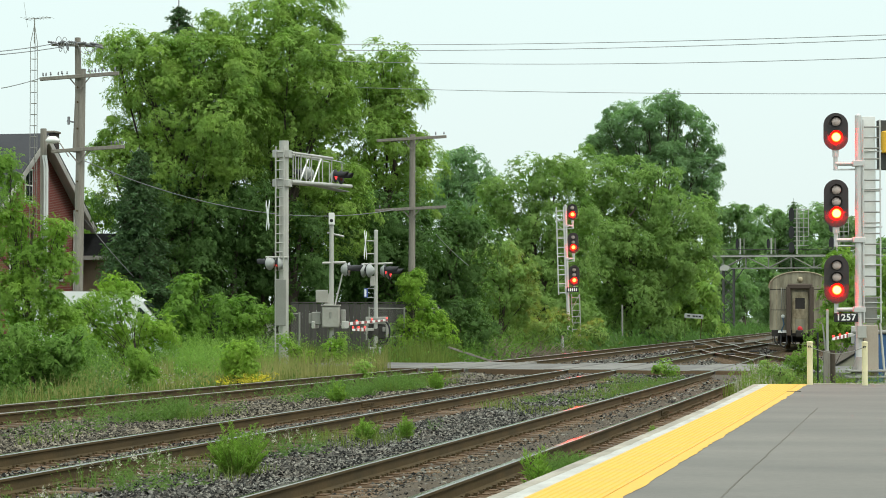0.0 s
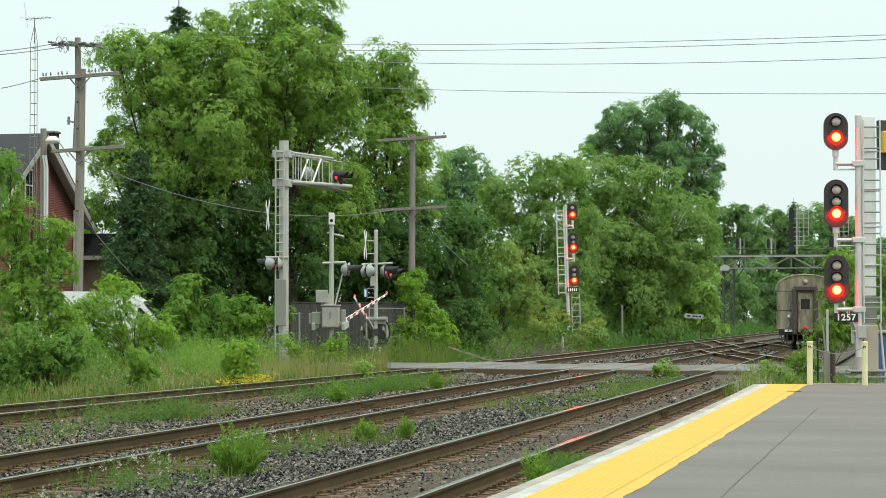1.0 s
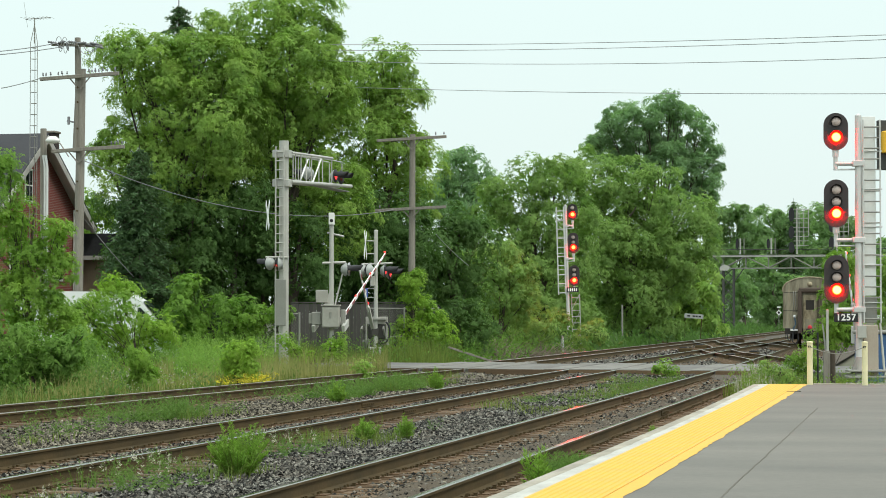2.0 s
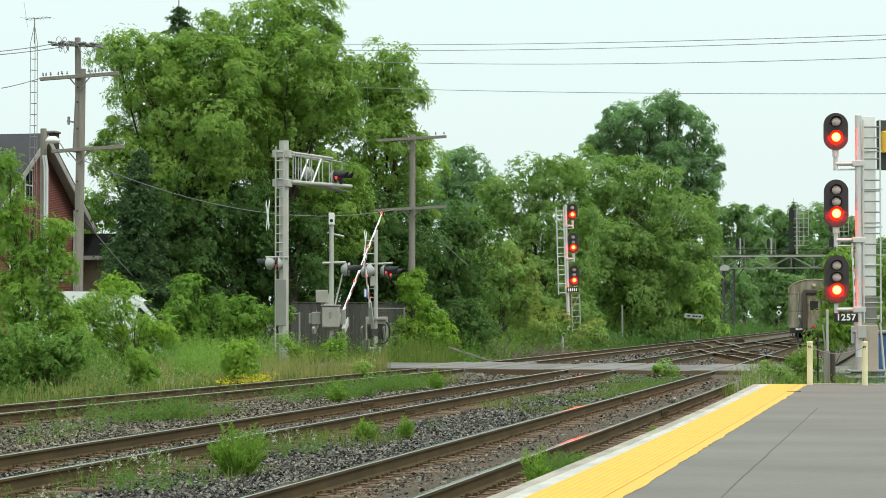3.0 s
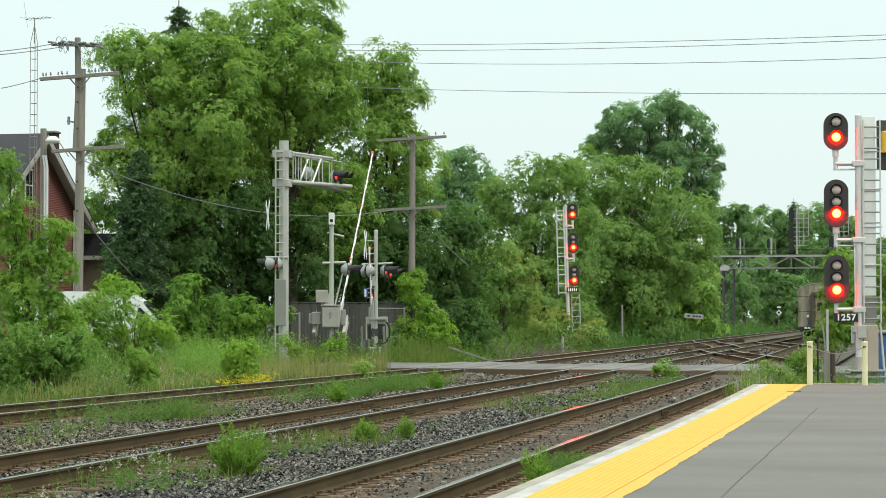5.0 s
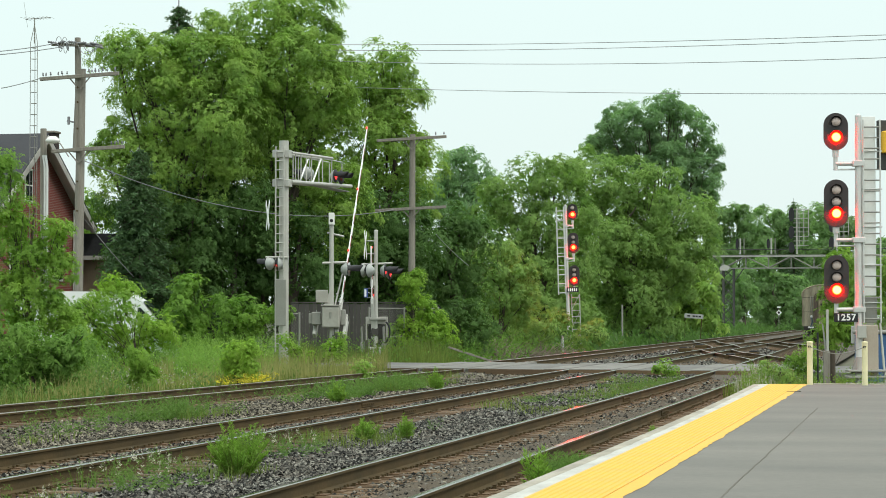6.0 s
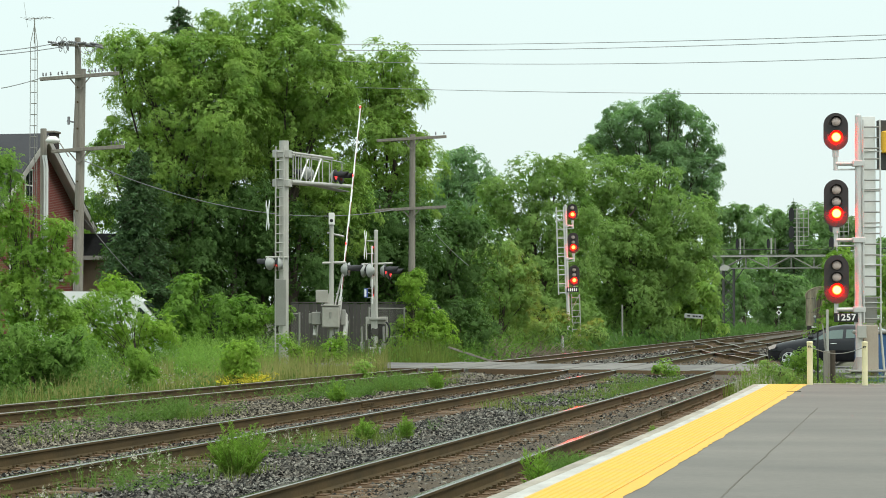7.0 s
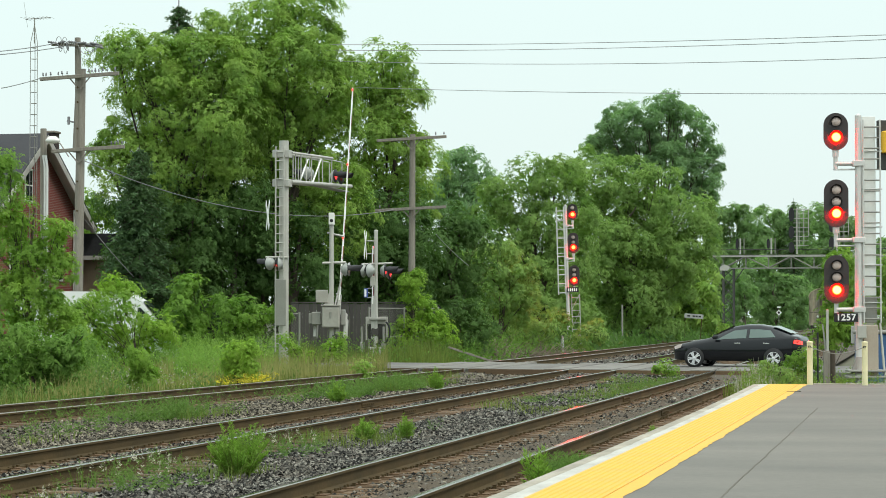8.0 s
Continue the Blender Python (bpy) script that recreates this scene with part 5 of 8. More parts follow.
def cantilever():
    t = thing("crossing_cantilever", "tall galvanised crossing mast with a cantilevered lamp truss", "crossing signal", pose(-19.15, 67.4, 0.146) @ Matrix.Scale(0.909, 4))
    part("mast", Shape().tube([(0.0, 0, -0.6), (0.0, 0, 7.6)], [0.17, 0.16], 16), "galv", t)
    part("base_plate", Shape().box(-0.35, 0.35, -0.35, 0.35, -0.75, -0.4, 0.03), "kerb_face", t)
    for x in (-0.22, 0.06):
        part("ladder_rail", Shape().box(x - 0.022, x + 0.022, -0.27, -0.22, 0.4, 7.4, 0.004), "galv", t)
    for k in range(22):
        z = 0.7 + k * 0.31
        part("rung", Shape().tube([(-0.22, -0.245, z), (0.06, -0.245, z)], 0.02, 6, caps=False), "galv", t)
    for z in (6.15, 7.15):
        part("clamp", Shape().box(-0.36, 0.24, -0.19, 0.19, z - 0.13, z + 0.13, 0.02), "galv", t)
    part("ladder_gate", Shape().box(-0.2, 0.16, -0.3, -0.27, 1.3, 2.85, 0.01), "dim_galv", t, "grey climbing guard")
    # the truss reaches away over the road
    ends = {}
    for x in (-0.24, 0.24):
        part("chord", Shape().tube([(x, 0.1, 6.2), (x, 8.4, 6.52)], 0.065, 10), "galv", t)
        part("chord", Shape().tube([(x, 0.1, 7.2), (x, 5.6, 7.38)], 0.045, 10), "galv", t)
        for k, y in enumerate((0.6, 1.3, 2.0, 2.7, 4.2, 5.5, 7.0)):
            top = 7.2 + 0.18 * y / 5.6 if y <= 5.6 else 7.3
            part("upright", Shape().tube([(x, y, 6.2 + 0.038 * y), (x, y, top)], 0.022, 6), "galv", t)
        part("brace", Shape().tube([(x, 2.8, 6.3), (x, 4.0, 7.25)], 0.03, 6), "white", t)
        part("handrail", Shape().tube([(x, 4.4, 7.28), (x, 7.1, 7.34)], 0.02, 6), "galv", t)
    for y in (0.6, 2.0, 4.2, 5.5, 7.0, 8.3):
        part("crosspiece", Shape().tube([(-0.24, y, 6.22 + 0.038 * y), (0.24, y, 6.22 + 0.038 * y)], 0.03, 6), "galv", t)
    part("walkway", Shape().box(-0.2, 0.2, 0.6, 8.3, 6.30, 6.33, 0.004), "dim_galv", t)
    for y, turn, lit in ((3.9, -110, False), (4.3, -64, True), (5.8, 84, True), (6.6, 78, False)):
        flasher(t, -0.3 if turn < 0 else 0.32, y, 6.75, turn, lit)
    crossbuck(t, -0.46, -0.4, 5.05, -66)
    part("lamp_arm", Shape().tube([(-0.5, -0.5, 3.62), (0.2, -0.1, 3.62)], 0.03, 6), "galv", t)
    flasher(t, -0.42, -0.35, 3.42, -112, False)
    flasher(t, -0.16, -0.2, 3.40, -78, True)
    return t


cantilever()
GATE_SIZE = 0.885
GATE_PIVOT = (-17.744, 68.658, 1.352)


ARMS = []


def gate_arm(mast, length, stripes, lamps, pivot, label):
    """A tapering striped boom along its own y, with red lamps on top; part of its mast."""
    arm = part("gate_arm", Shape().box(-0.06, 0.06, -0.35, 1.1, -0.05, 0.05, 0.01), "galv", mast, label)
    n = stripes
    for k in range(n):
        y0, y1 = 0.9 + (length - 0.9) * k / n, 0.9 + (length - 0.9) * (k + 1) / n
        w = 0.062 - 0.03 * k / n
        stripe = Shape().box(-0.021, 0.021, y0, y1, -w, w)
        stripe.mi[-2:] = [k % 2] * 2              # the red shows on the broad sides alone
        part("stripe", stripe, ["white", "red"], arm, "red stripe" if k % 2 else "white stripe")
    for y in lamps:
        part("gate_lamp", Shape().box(-0.03, 0.03, y - 0.032, y + 0.032, 0.05, 0.115, 0.012), "red_small", arm, "lit red gate lamp")
    ARMS.append((arm, mast, pivot))
    return arm


def counterweight(arm):
    for x in (-0.82, 0.26):
        s = Shape()
        s.box(x, x + 0.05, -0.45, 0.42, -0.09, 0.09, 0.012)
        s.box(x - 0.03, x + 0.09, -0.48, 0.2, -0.13, 0.13, 0.02)
        part("counterweight", s, "galv", arm, "grey counterweight beside the gearbox")


WALK_PIVOT = (-21.26, 87.86, 1.1)
FAR_PIVOT = (-1.95, 76.0, 1.05)


def gate_mast_a():
    t = thing("gate_mast", "grey crossing gate mast with gearbox and warning lamps", "crossing gate", pose(-17.921, 68.543, 0.184, 0, 0, 11.8) @ Matrix.Scale(GATE_SIZE, 4))
    part("mast", Shape().tube([(0, 0, -0.6), (0.0, 0, 5.2)], [0.088, 0.078], 14), "galv", t)
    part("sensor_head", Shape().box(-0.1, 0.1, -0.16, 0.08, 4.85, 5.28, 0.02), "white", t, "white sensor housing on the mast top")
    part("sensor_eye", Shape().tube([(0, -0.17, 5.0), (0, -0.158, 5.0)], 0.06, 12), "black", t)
    part("bracket", Shape().tube([(-0.15, 0, 4.58), (0.42, 0.2, 4.45)], 0.035, 8), "galv", t)
    part("lamp_arm", Shape().tube([(-0.32, -0.1, 3.5), (0.5, 0.1, 3.53)], 0.045, 8), "galv", t)
    part("stay", Shape().tube([(0.12, 0, 2.0), (0.45, 0.05, 3.4)], 0.03, 6), "galv", t)
    flasher(t, 0.52, 0.1, 3.28, 106, True)
    flasher(t, 0.62, 0.7, 3.3, 100, False)
    box = Shape().box(-0.33, 0.30, -0.35, 0.25, 1.22, 1.98, 0.04)
    g = part("gearbox", box, "gear", t, "weathered grey gate gearbox")
    part("gearbox_lid", Shape().box(-0.36, 0.33, -0.38, 0.28, 1.98, 2.03, 0.012), "gear", g)
    part("crank_bracket", Shape().box(-0.70, -0.36, -0.2, 0.1, 1.32, 1.78, 0.03).box(-0.8, -0.7, -0.15, 0.05, 1.36, 1.72, 0.02), "dim_galv", t)
    part("crank_bracket", Shape().box(0.33, 0.50, -0.2, 0.1, 1.30, 1.86, 0.03), "dim_galv", t)
    part("hinge", Shape().box(-0.05, 0.02, -0.38, -0.355, 1.55, 1.78, 0.008), "dim_galv", g)
    up = Shape().box(-0.55, -0.12, -0.2, 0.0, 2.1, 2.55, 0.02)
    part("junction_box", up, "gear", t, "grey junction box")
    wedge = Shape().prism([(-0.28, 1.98), (0.06, 1.98), (0.02, 2.62), (-0.02, 2.62)], -0.1, 0.0)
    part("bracket_plate", wedge, "galv", t)
    part("cable", Shape().tube([(0.05, -0.12, 0.95), (0.18, -0.15, 0.75), (0.14, -0.14, 0.5), (-0.1, -0.13, 0.38)], 0.028, 6), "black", t)
    part("base", Shape().box(-0.28, 0.28, -0.28, 0.28, -0.8, -0.3, 0.03), "kerb_face", t)
    return t


def gate_mast_b():
    t = thing("gate_mast", "grey crossing mast with double warning lamps and crossbuck", "crossing gate", pose(-21.15, 87.88, 0, 0, 0, 11.8) @ Matrix.Scale(1.13, 4))
    part("mast", Shape().tube([(0, 0, -0.6), (0, 0, 4.45)], [0.08, 0.068], 14), "galv", t)
    part("mast_cap", Shape().lathe([(0.075, 4.43), (0.075, 4.48), (0, 4.5)], 12), "galv", t)
    crossbuck(t, -0.36, -0.1, 3.95, 86)
    for z in (3.65, 4.1):
        part("strap", Shape().tube([(-0.3, -0.08, z), (0.0, 0, z)], 0.02, 6), "galv", t)
    part("lamp_arm", Shape().tube([(-0.5, -0.25, 3.27), (0.58, 0.25, 3.32)], 0.035, 8), "galv", t)
    flasher(t, -0.46, -0.2, 3.05, -112, False)
    flasher(t, -0.24, -0.3, 3.05, -118, False)
    flasher(t, 0.34, 0.15, 3.05, 84, True)
    flasher(t, 0.5, 0.6, 2.98, 78, True)
    part("bell_box", Shape().box(-0.2, -0.04, -0.1, 0.1, 2.5, 2.85, 0.02), "galv", t)
    s = part("sign", Shape().box(-0.42, -0.28, -0.1, -0.09, 2.1, 2.42, 0.004), material("blue_enamel", (0.06, 0.12, 0.42), 0.4), t, "small blue and white sign")
    part("sign_face", Shape().box(-0.40, -0.33, -0.104, -0.101, 2.13, 2.39), "white", s)
    part("sign_arm", Shape().tube([(-0.3, -0.05, 2.42), (0, 0, 2.42)], 0.018, 6), "galv", t)
    part("sign_arm", Shape().tube([(-0.3, -0.05, 2.1), (0, 0, 2.1)], 0.018, 6), "galv", t)
    part("gearbox", Shape().box(-0.26, 0.2, 0.12, 0.5, 0.85, 1.4, 0.03), "dark_fence", t, "weathered gearbox")
    part("gear_frame", Shape().box(-0.36, 0.42, -0.02, 0.05, 1.16, 1.42, 0.012).box(-0.36, -0.30, -0.02, 0.05, 0.6, 1.16, 0.01).box(0.36, 0.42, -0.02, 0.05, 0.7, 1.16, 0.01), "gear", t, "grey gear frame")
    part("gear_drum", Shape().box(-0.27, 0.34, 0.02, 0.34, 0.62, 1.14, 0.05).box(-0.16, 0.1, -0.08, 0.02, 0.72, 1.02, 0.03), "dark_fence", t, "dark gear drum")
    part("crosshead", Shape().box(-0.22, 0.36, -0.14, 0.1, 1.3, 1.38, 0.015), "dim_galv", t)
    loop = [(0.22 + 0.28 * math.sin(a), -0.16, 0.88 - 0.42 * math.cos(a)) for a in (0.5 + 0.3 * k for k in range(10))]
    part("cable", Shape().tube([(0.0, -0.12, 0.45)] + loop[:8], 0.03, 6), "black", t)
    part("base", Shape().box(-0.25, 0.2, -0.25, 0.25, -0.8, 0.35, 0.03), "galv", t)
    return t


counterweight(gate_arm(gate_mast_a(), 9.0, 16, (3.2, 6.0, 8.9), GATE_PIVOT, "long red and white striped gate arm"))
walk_arm = gate_arm(gate_mast_b(), 2.95, 7, (1.2, 2.1, 2.9), WALK_PIVOT, "short red and white striped gate arm")
for x in (-0.42, 0.36):
    part("counterweight", Shape().box(x, x + 0.06, -0.75, 0.1, -0.08, 0.08, 0.012).box(x - 0.02, x + 0.08, -0.8, -0.45, -0.17, 0.17, 0.02), "dim_galv", walk_arm)
t = thing("gate_mast", "grey footpath gate mast behind the signal", "crossing gate", pose(-1.95, 76.2, 0))
part("mast", Shape().tube([(0, 0, -0.6), (0, 0, 3.0)], 0.06, 10), "galv", t)
part("gearbox", Shape().box(-0.18, 0.18, -0.15, 0.2, 0.7, 1.3, 0.03), "galv", t)
gate_arm(t, 3.0, 9, (1.2, 2.1, 2.9), FAR_PIVOT, "short red and white striped gate arm")


# ---- fences behind the crossing ----
def chain_link(label, x, y, turn, length, height, z=-0.4):
    t = thing("chain_link_fence", label, "fence", pose(x, y, z, 0, 0, turn), group="chain-link fences")
    n = max(1, round(length / 1.9))
    for k in range(n + 1):
        part("post", Shape().tube([(length * k / n, 0, -0.3), (length * k / n, 0, height + 0.06)], 0.035, 8), "dim_galv", t)
    for zz in (height, height * 0.5, 0.08):
        part("fence_rail", Shape().tube([(0, 0, zz), (length, 0, zz)], 0.022, 6), "dim_galv", t)
    net = Shape()
    step = 0.11
    for k in range(int((length + height) / step)):
        a = k * step
        for s in (1, -1):
            p0, p1 = (max(0, a - height), min(a, height)), (min(a, length), max(0, a - length))
            if s < 0:
                p0, p1 = (length - p0[0], p0[1]), (length - p1[0], p1[1])
            net.tube([(p0[0], -0.003 * s, p0[1]), (p1[0], -0.003 * s, p1[1])], 0.0028, 3, caps=False)
    part("netting", net, "dim_galv", t, "grey wire netting")


chain_link("galvanised chain-link fence grown over with vines", -21.05, 69.9, 12, 1.65, 2.1)
chain_link("galvanised chain-link fence beside the crossing mast", -21.85, 89.6, 62, 4.4, 2.35)


def board_fence():
    t = thing("board_fence", "dark weathered board fence behind the crossing", "fence", pose(-25.5, 90.9, -0.4, 0, 0, 11.8))
    s = Shape().box(0, 0.145, 0, 0.022, 0, 2.55, 0.004)
    me = s.mesh("board", ["dark_fence"])
    for k in range(34):
        part("board", me, None, t, at=pose(k * 0.152, 0.003 * (k % 2), 0.02 * math.sin(k * 2.3)))
    for k in range(3):
        part("post", Shape().box(k * 2.1, k * 2.1 + 0.1, 0.03, 0.13, -0.3, 2.6, 0.006), "dark_fence", t)
    part("cap_rail", Shape().box(0, 5.16, -0.02, 0.05, 2.57, 2.62, 0.008), "dark_fence", t)


board_fence()


def shed():
    t = thing("shed", "low shed with a dark felt roof behind the bushes", "shed", pose(-22.2, 101.6, -0.4, 0, 0, 11.8))
    part("wall", Shape().box(0.0, 1.3, 0, 3, 0, 1.9, 0.02), "dark_fence", t)
    part("roof", Shape().prism([(-0.2, 1.85), (1.5, 1.85), (1.5, 1.92), (0.6, 2.62), (-0.2, 2.62)], -0.2, 3.2), "shingle", t)


shed()


# ---- poles and wires ----
def insulator_mesh():
    s = Shape().tube([(0, 0, 0), (0, 0, 0.09)], 0.012, 6)
    s.lathe([(0.03, 0.07), (0.05, 0.09), (0.045, 0.14), (0.03, 0.16), (0.042, 0.19), (0.025, 0.23), (0, 0.235)], 10)
    return s.mesh("insulator", ["insulator"])


INSULATOR = insulator_mesh()


def pole(label, x, y, top, r0, r1, arms, lean=0.0, tilt=0.0, pin=1.0):
    """A timber pole with cross-arms (height, from, to, pins)."""
    t = thing("utility_pole", label, "utility pole", pose(x, y, 0), group="timber utility poles")
    s = Shape().tube([(0, 0, -0.9), (lean * 0.5, 0, top * 0.5), (lean, 0, top)], [r0, (r0 + r1) / 2, r1], 14)
    part("pole_shaft", s, "pole", t)
    for z, a, b, pins in arms:
        u = lean * z / top
        arm = part("cross_arm", Shape().box(a, b, -0.055, 0.055, -0.06, 0.06, 0.01), "pole", t, at=pose(u, -r0 - 0.045, z, 0, -tilt, 0))
        for k, p in enumerate(pins):
            part("insulator", INSULATOR, None, arm, at=pose(p, 0, 0.06, 6 * math.sin(k * 5.1), 7 * math.sin(k * 2.7), 0) @ Matrix.Scale(pin * (1 + 0.12 * math.sin(k * 3.3)), 4))
        for e in (-1, 1):
            part("brace", Shape().box(-0.022, 0.022, -0.006, 0.006, 0, 0.58, 0.003), "pole", t, at=Matrix.Translation((u, -r0 - 0.02, z - 0.46)) @ Matrix.Rotation(e * 0.72, 4, "Y"))
    return t


pole_a = pole("tall weathered timber pole with spliced top and three cross-arms", -27.94, 72.71, 10.05, 0.17, 0.14,
              [(9.78, -1.42, 1.42, (-1.3, -1.2, -1.02, -0.76, -0.6, -0.44, 0.36, 0.46, 0.58, 0.72, 0.84, 1.02, 1.28)), (7.28, -0.95, 1.66, (1.2, 1.32, 1.45, 1.57))], 0.12, 2.8, 0.68)
part("top_shaft", Shape().tube([(-0.05, -0.03, 7.2), (0.02, -0.03, 9.2), (-0.02, -0.03, 11.12)], [0.13, 0.115, 0.1], 12), "pole", pole_a, "thin spliced pole top")
top_arm = part("cross_arm", Shape().box(-0.9, 0.92, -0.05, 0.05, -0.05, 0.05, 0.01), "pole", pole_a, at=pose(0, -0.18, 10.85, 0, 3, 0))
strain = Shape()
strain.at = pose(0, 0, 0, 0, 90, 0)
strain.lathe([(0.015, -0.16), (0.05, -0.12), (0.03, -0.08), (0.05, -0.03), (0.03, 0.01), (0.05, 0.06), (0.03, 0.1), (0.012, 0.16)], 9)
strain_mesh = strain.mesh("strain_insulator", ["insulator"])
for k, (px, pz, turn) in enumerate(((-0.86, 0.06, 8), (-0.62, -0.04, 40), (-0.5, 0.08, -12), (-0.3, -0.06, 70), (-0.12, 0.09, 4), (0.22, 0.07, -8), (0.45, 0.02, 14), (0.66, 0.06, 5), (0.86, -0.05, 12))):
    part("strain_insulator", strain_mesh, None, top_arm, at=pose(px, -0.08, pz, 0, turn, 20 * math.sin(k * 1.9)))
for k, (px, wide, high) in enumerate(((-0.72, 0.22, 0.27), (-0.5, 0.2, 0.25), (-0.24, 0.2, 0.12))):
    part("jumper", Shape().tube([(px + wide * (0.5 - 0.5 * math.cos(q)), -0.1, high * math.sin(q)) for q in (math.pi * j / 8 for j in range(9))], 0.012, 5), "wire", top_arm)
for k, (px, wide, low) in enumerate(((0.3, 0.55, 0.22), (0.1, 0.8, 0.3), (-0.6, 0.2, 0.25), (-0.42, 0.2, 0.3))):
    part("jumper", Shape().tube([(px + wide * j / 8, -0.12, -low * math.sin(math.pi * (j / 8) ** 0.7)) for j in range(9)], 0.012, 5), "wire", top_arm)
part("bracket_insulator", Shape().tube([(-0.36, -0.1, 8.28), (-0.05, -0.1, 8.22)], 0.03, 6).tube([(-0.3, -0.1, 8.15), (-0.3, -0.1, 8.42)], 0.05, 8), "insulator", pole_a)
for z in (8.9, 9.4, 8.0, 6.2, 5.2):
    part("bolt", Shape().tube([(0.06, -0.2, z), (0.06, -0.24, z)], 0.035, 8), "rail", pole_a)
pole("grey timber pole with two long cross-arms", -20.82, 92.9, 9.3, 0.16, 0.12, [(9.1, -1.5, 1.5, (1.05, 1.4)), (6.15, -1.55, 1.5, (-1.35,))], 0.05, 2.4, 0.7)

riser = thing("service_pole", "short timber pole with grey conduit and a lamp", "utility pole", pose(-30.16, 75.25, 0))
part("pole_shaft", Shape().tube([(0, 0, -0.8), (-0.05, 0, 8.26)], [0.15, 0.11], 12), "pole", riser)
for x in (0.1, 0.19):
    part("conduit", Shape().tube([(x, -0.16, 0.5), (x - 0.03, -0.16, 6.9), (x - 0.1, -0.14, 7.3)], 0.045, 8), "alu", riser)
part("lamp_arm", Shape().tube([(0.9, 0, 7.25), (0.7, -0.3, 7.7), (0.4, -0.3, 7.85)], 0.025, 6), "galv", riser)
lamp = Shape().lathe([(0.0, 0.16), (0.12, 0.15), (0.24, 0.05), (0.26, -0.02), (0.15, -0.08), (0.0, -0.10)], 16)
part("lamp_head", lamp, "white", riser, "white round lamp head", pose(0.42, -0.3, 7.8))


def wire(label, a, b, sag, r=0.012, group="overhead wires"):
    pts = []
    for k in range(25):
        u = k / 24
        p = Vector(a).lerp(Vector(b), u)
        pts.append((p.x, p.y, p.z - 4 * sag * u * (1 - u)))
    tagged(part("wire", Shape().tube(pts, r, 5), "wire" if r < 0.0125 else "insulator"), label, "wire", group)


LONG = "thin overhead wire against the sky"
wire(LONG, (-35.9, 105.6, 15.12), (1.6, 66.0, 9.73), 0.25)
wire(LONG, (-35.9, 105.7, 14.90), (1.6, 66.0, 9.61), 0.3)
wire(LONG, (-35.9, 105.7, 14.62), (1.6, 66.0, 9.08), 0.42)
wire(LONG, (-33.7, 106.2, 13.17), (1.6, 66.1, 7.98), 0.2)
wire("dark service wire between the poles", (-27.7, 72.7, 6.91), (-21.5, 92.7, 6.12), 0.9, 0.016)
wire("dark service wire between the poles", (-27.3, 64.5, 9.70), (-28.6, 72.3, 10.90), 0.02, 0.016)
wire("dark service wire between the poles", (-27.3, 64.5, 9.60), (-28.4, 72.4, 10.79), 0.02, 0.016)
wire("dark service wire between the poles", (-27.3, 64.6, 8.58), (-29.2, 72.3, 9.71), 0.02, 0.016)
wire("slack guy wire at the foot of the pole", (-27.7, 72.7, 4.93), (-27.1, 76.0, 3.02), 0.05, 0.014)
wire("slack guy wire behind the pole", (-19.8, 93.1, 5.07), (-19.4, 98.1, 3.87), 0.05, 0.013)


# ---- brick house ----
def brick_surface():
    m = material("red_brick_courses", (0.25, 0.05, 0.04), 0.85, vary=0.2, grain=20, stain=1, bump=0.2)
    nt = m.node_tree
    b = nt.nodes["Principled BSDF"]
    link = b.inputs["Base Color"].links[0]
    source = link.from_socket
    tx, co = nt.nodes.new("ShaderNodeTexBrick"), nt.nodes.new("ShaderNodeTexCoord")
    cut, flat, both = nt.nodes.new("ShaderNodeSeparateXYZ"), nt.nodes.new("ShaderNodeCombineXYZ"), nt.nodes.new("ShaderNodeMath")
    tx.inputs["Scale"].default_value = 1.0
    tx.inputs["Brick Width"].default_value, tx.inputs["Row Height"].default_value, tx.inputs["Mortar Size"].default_value = 0.21, 0.075, 0.008
    tx.inputs["Mortar"].default_value = (0.3, 0.24, 0.22, 1)
    nt.links.new(co.outputs["Object"], cut.inputs[0])
    nt.links.new(cut.outputs["X"], both.inputs[0])
    nt.links.new(cut.outputs["Y"], both.inputs[1])
    nt.links.new(both.outputs[0], flat.inputs["X"])
    nt.links.new(cut.outputs["Z"], flat.inputs["Y"])
    nt.links.new(flat.outputs[0], tx.inputs["Vector"])
    for k in ("Color1", "Color2"):
        nt.links.new(source, tx.inputs[k])
    nt.links.new(tx.outputs["Color"], b.inputs["Base Color"])
    return m


M["brick_wall"] = brick_surface()


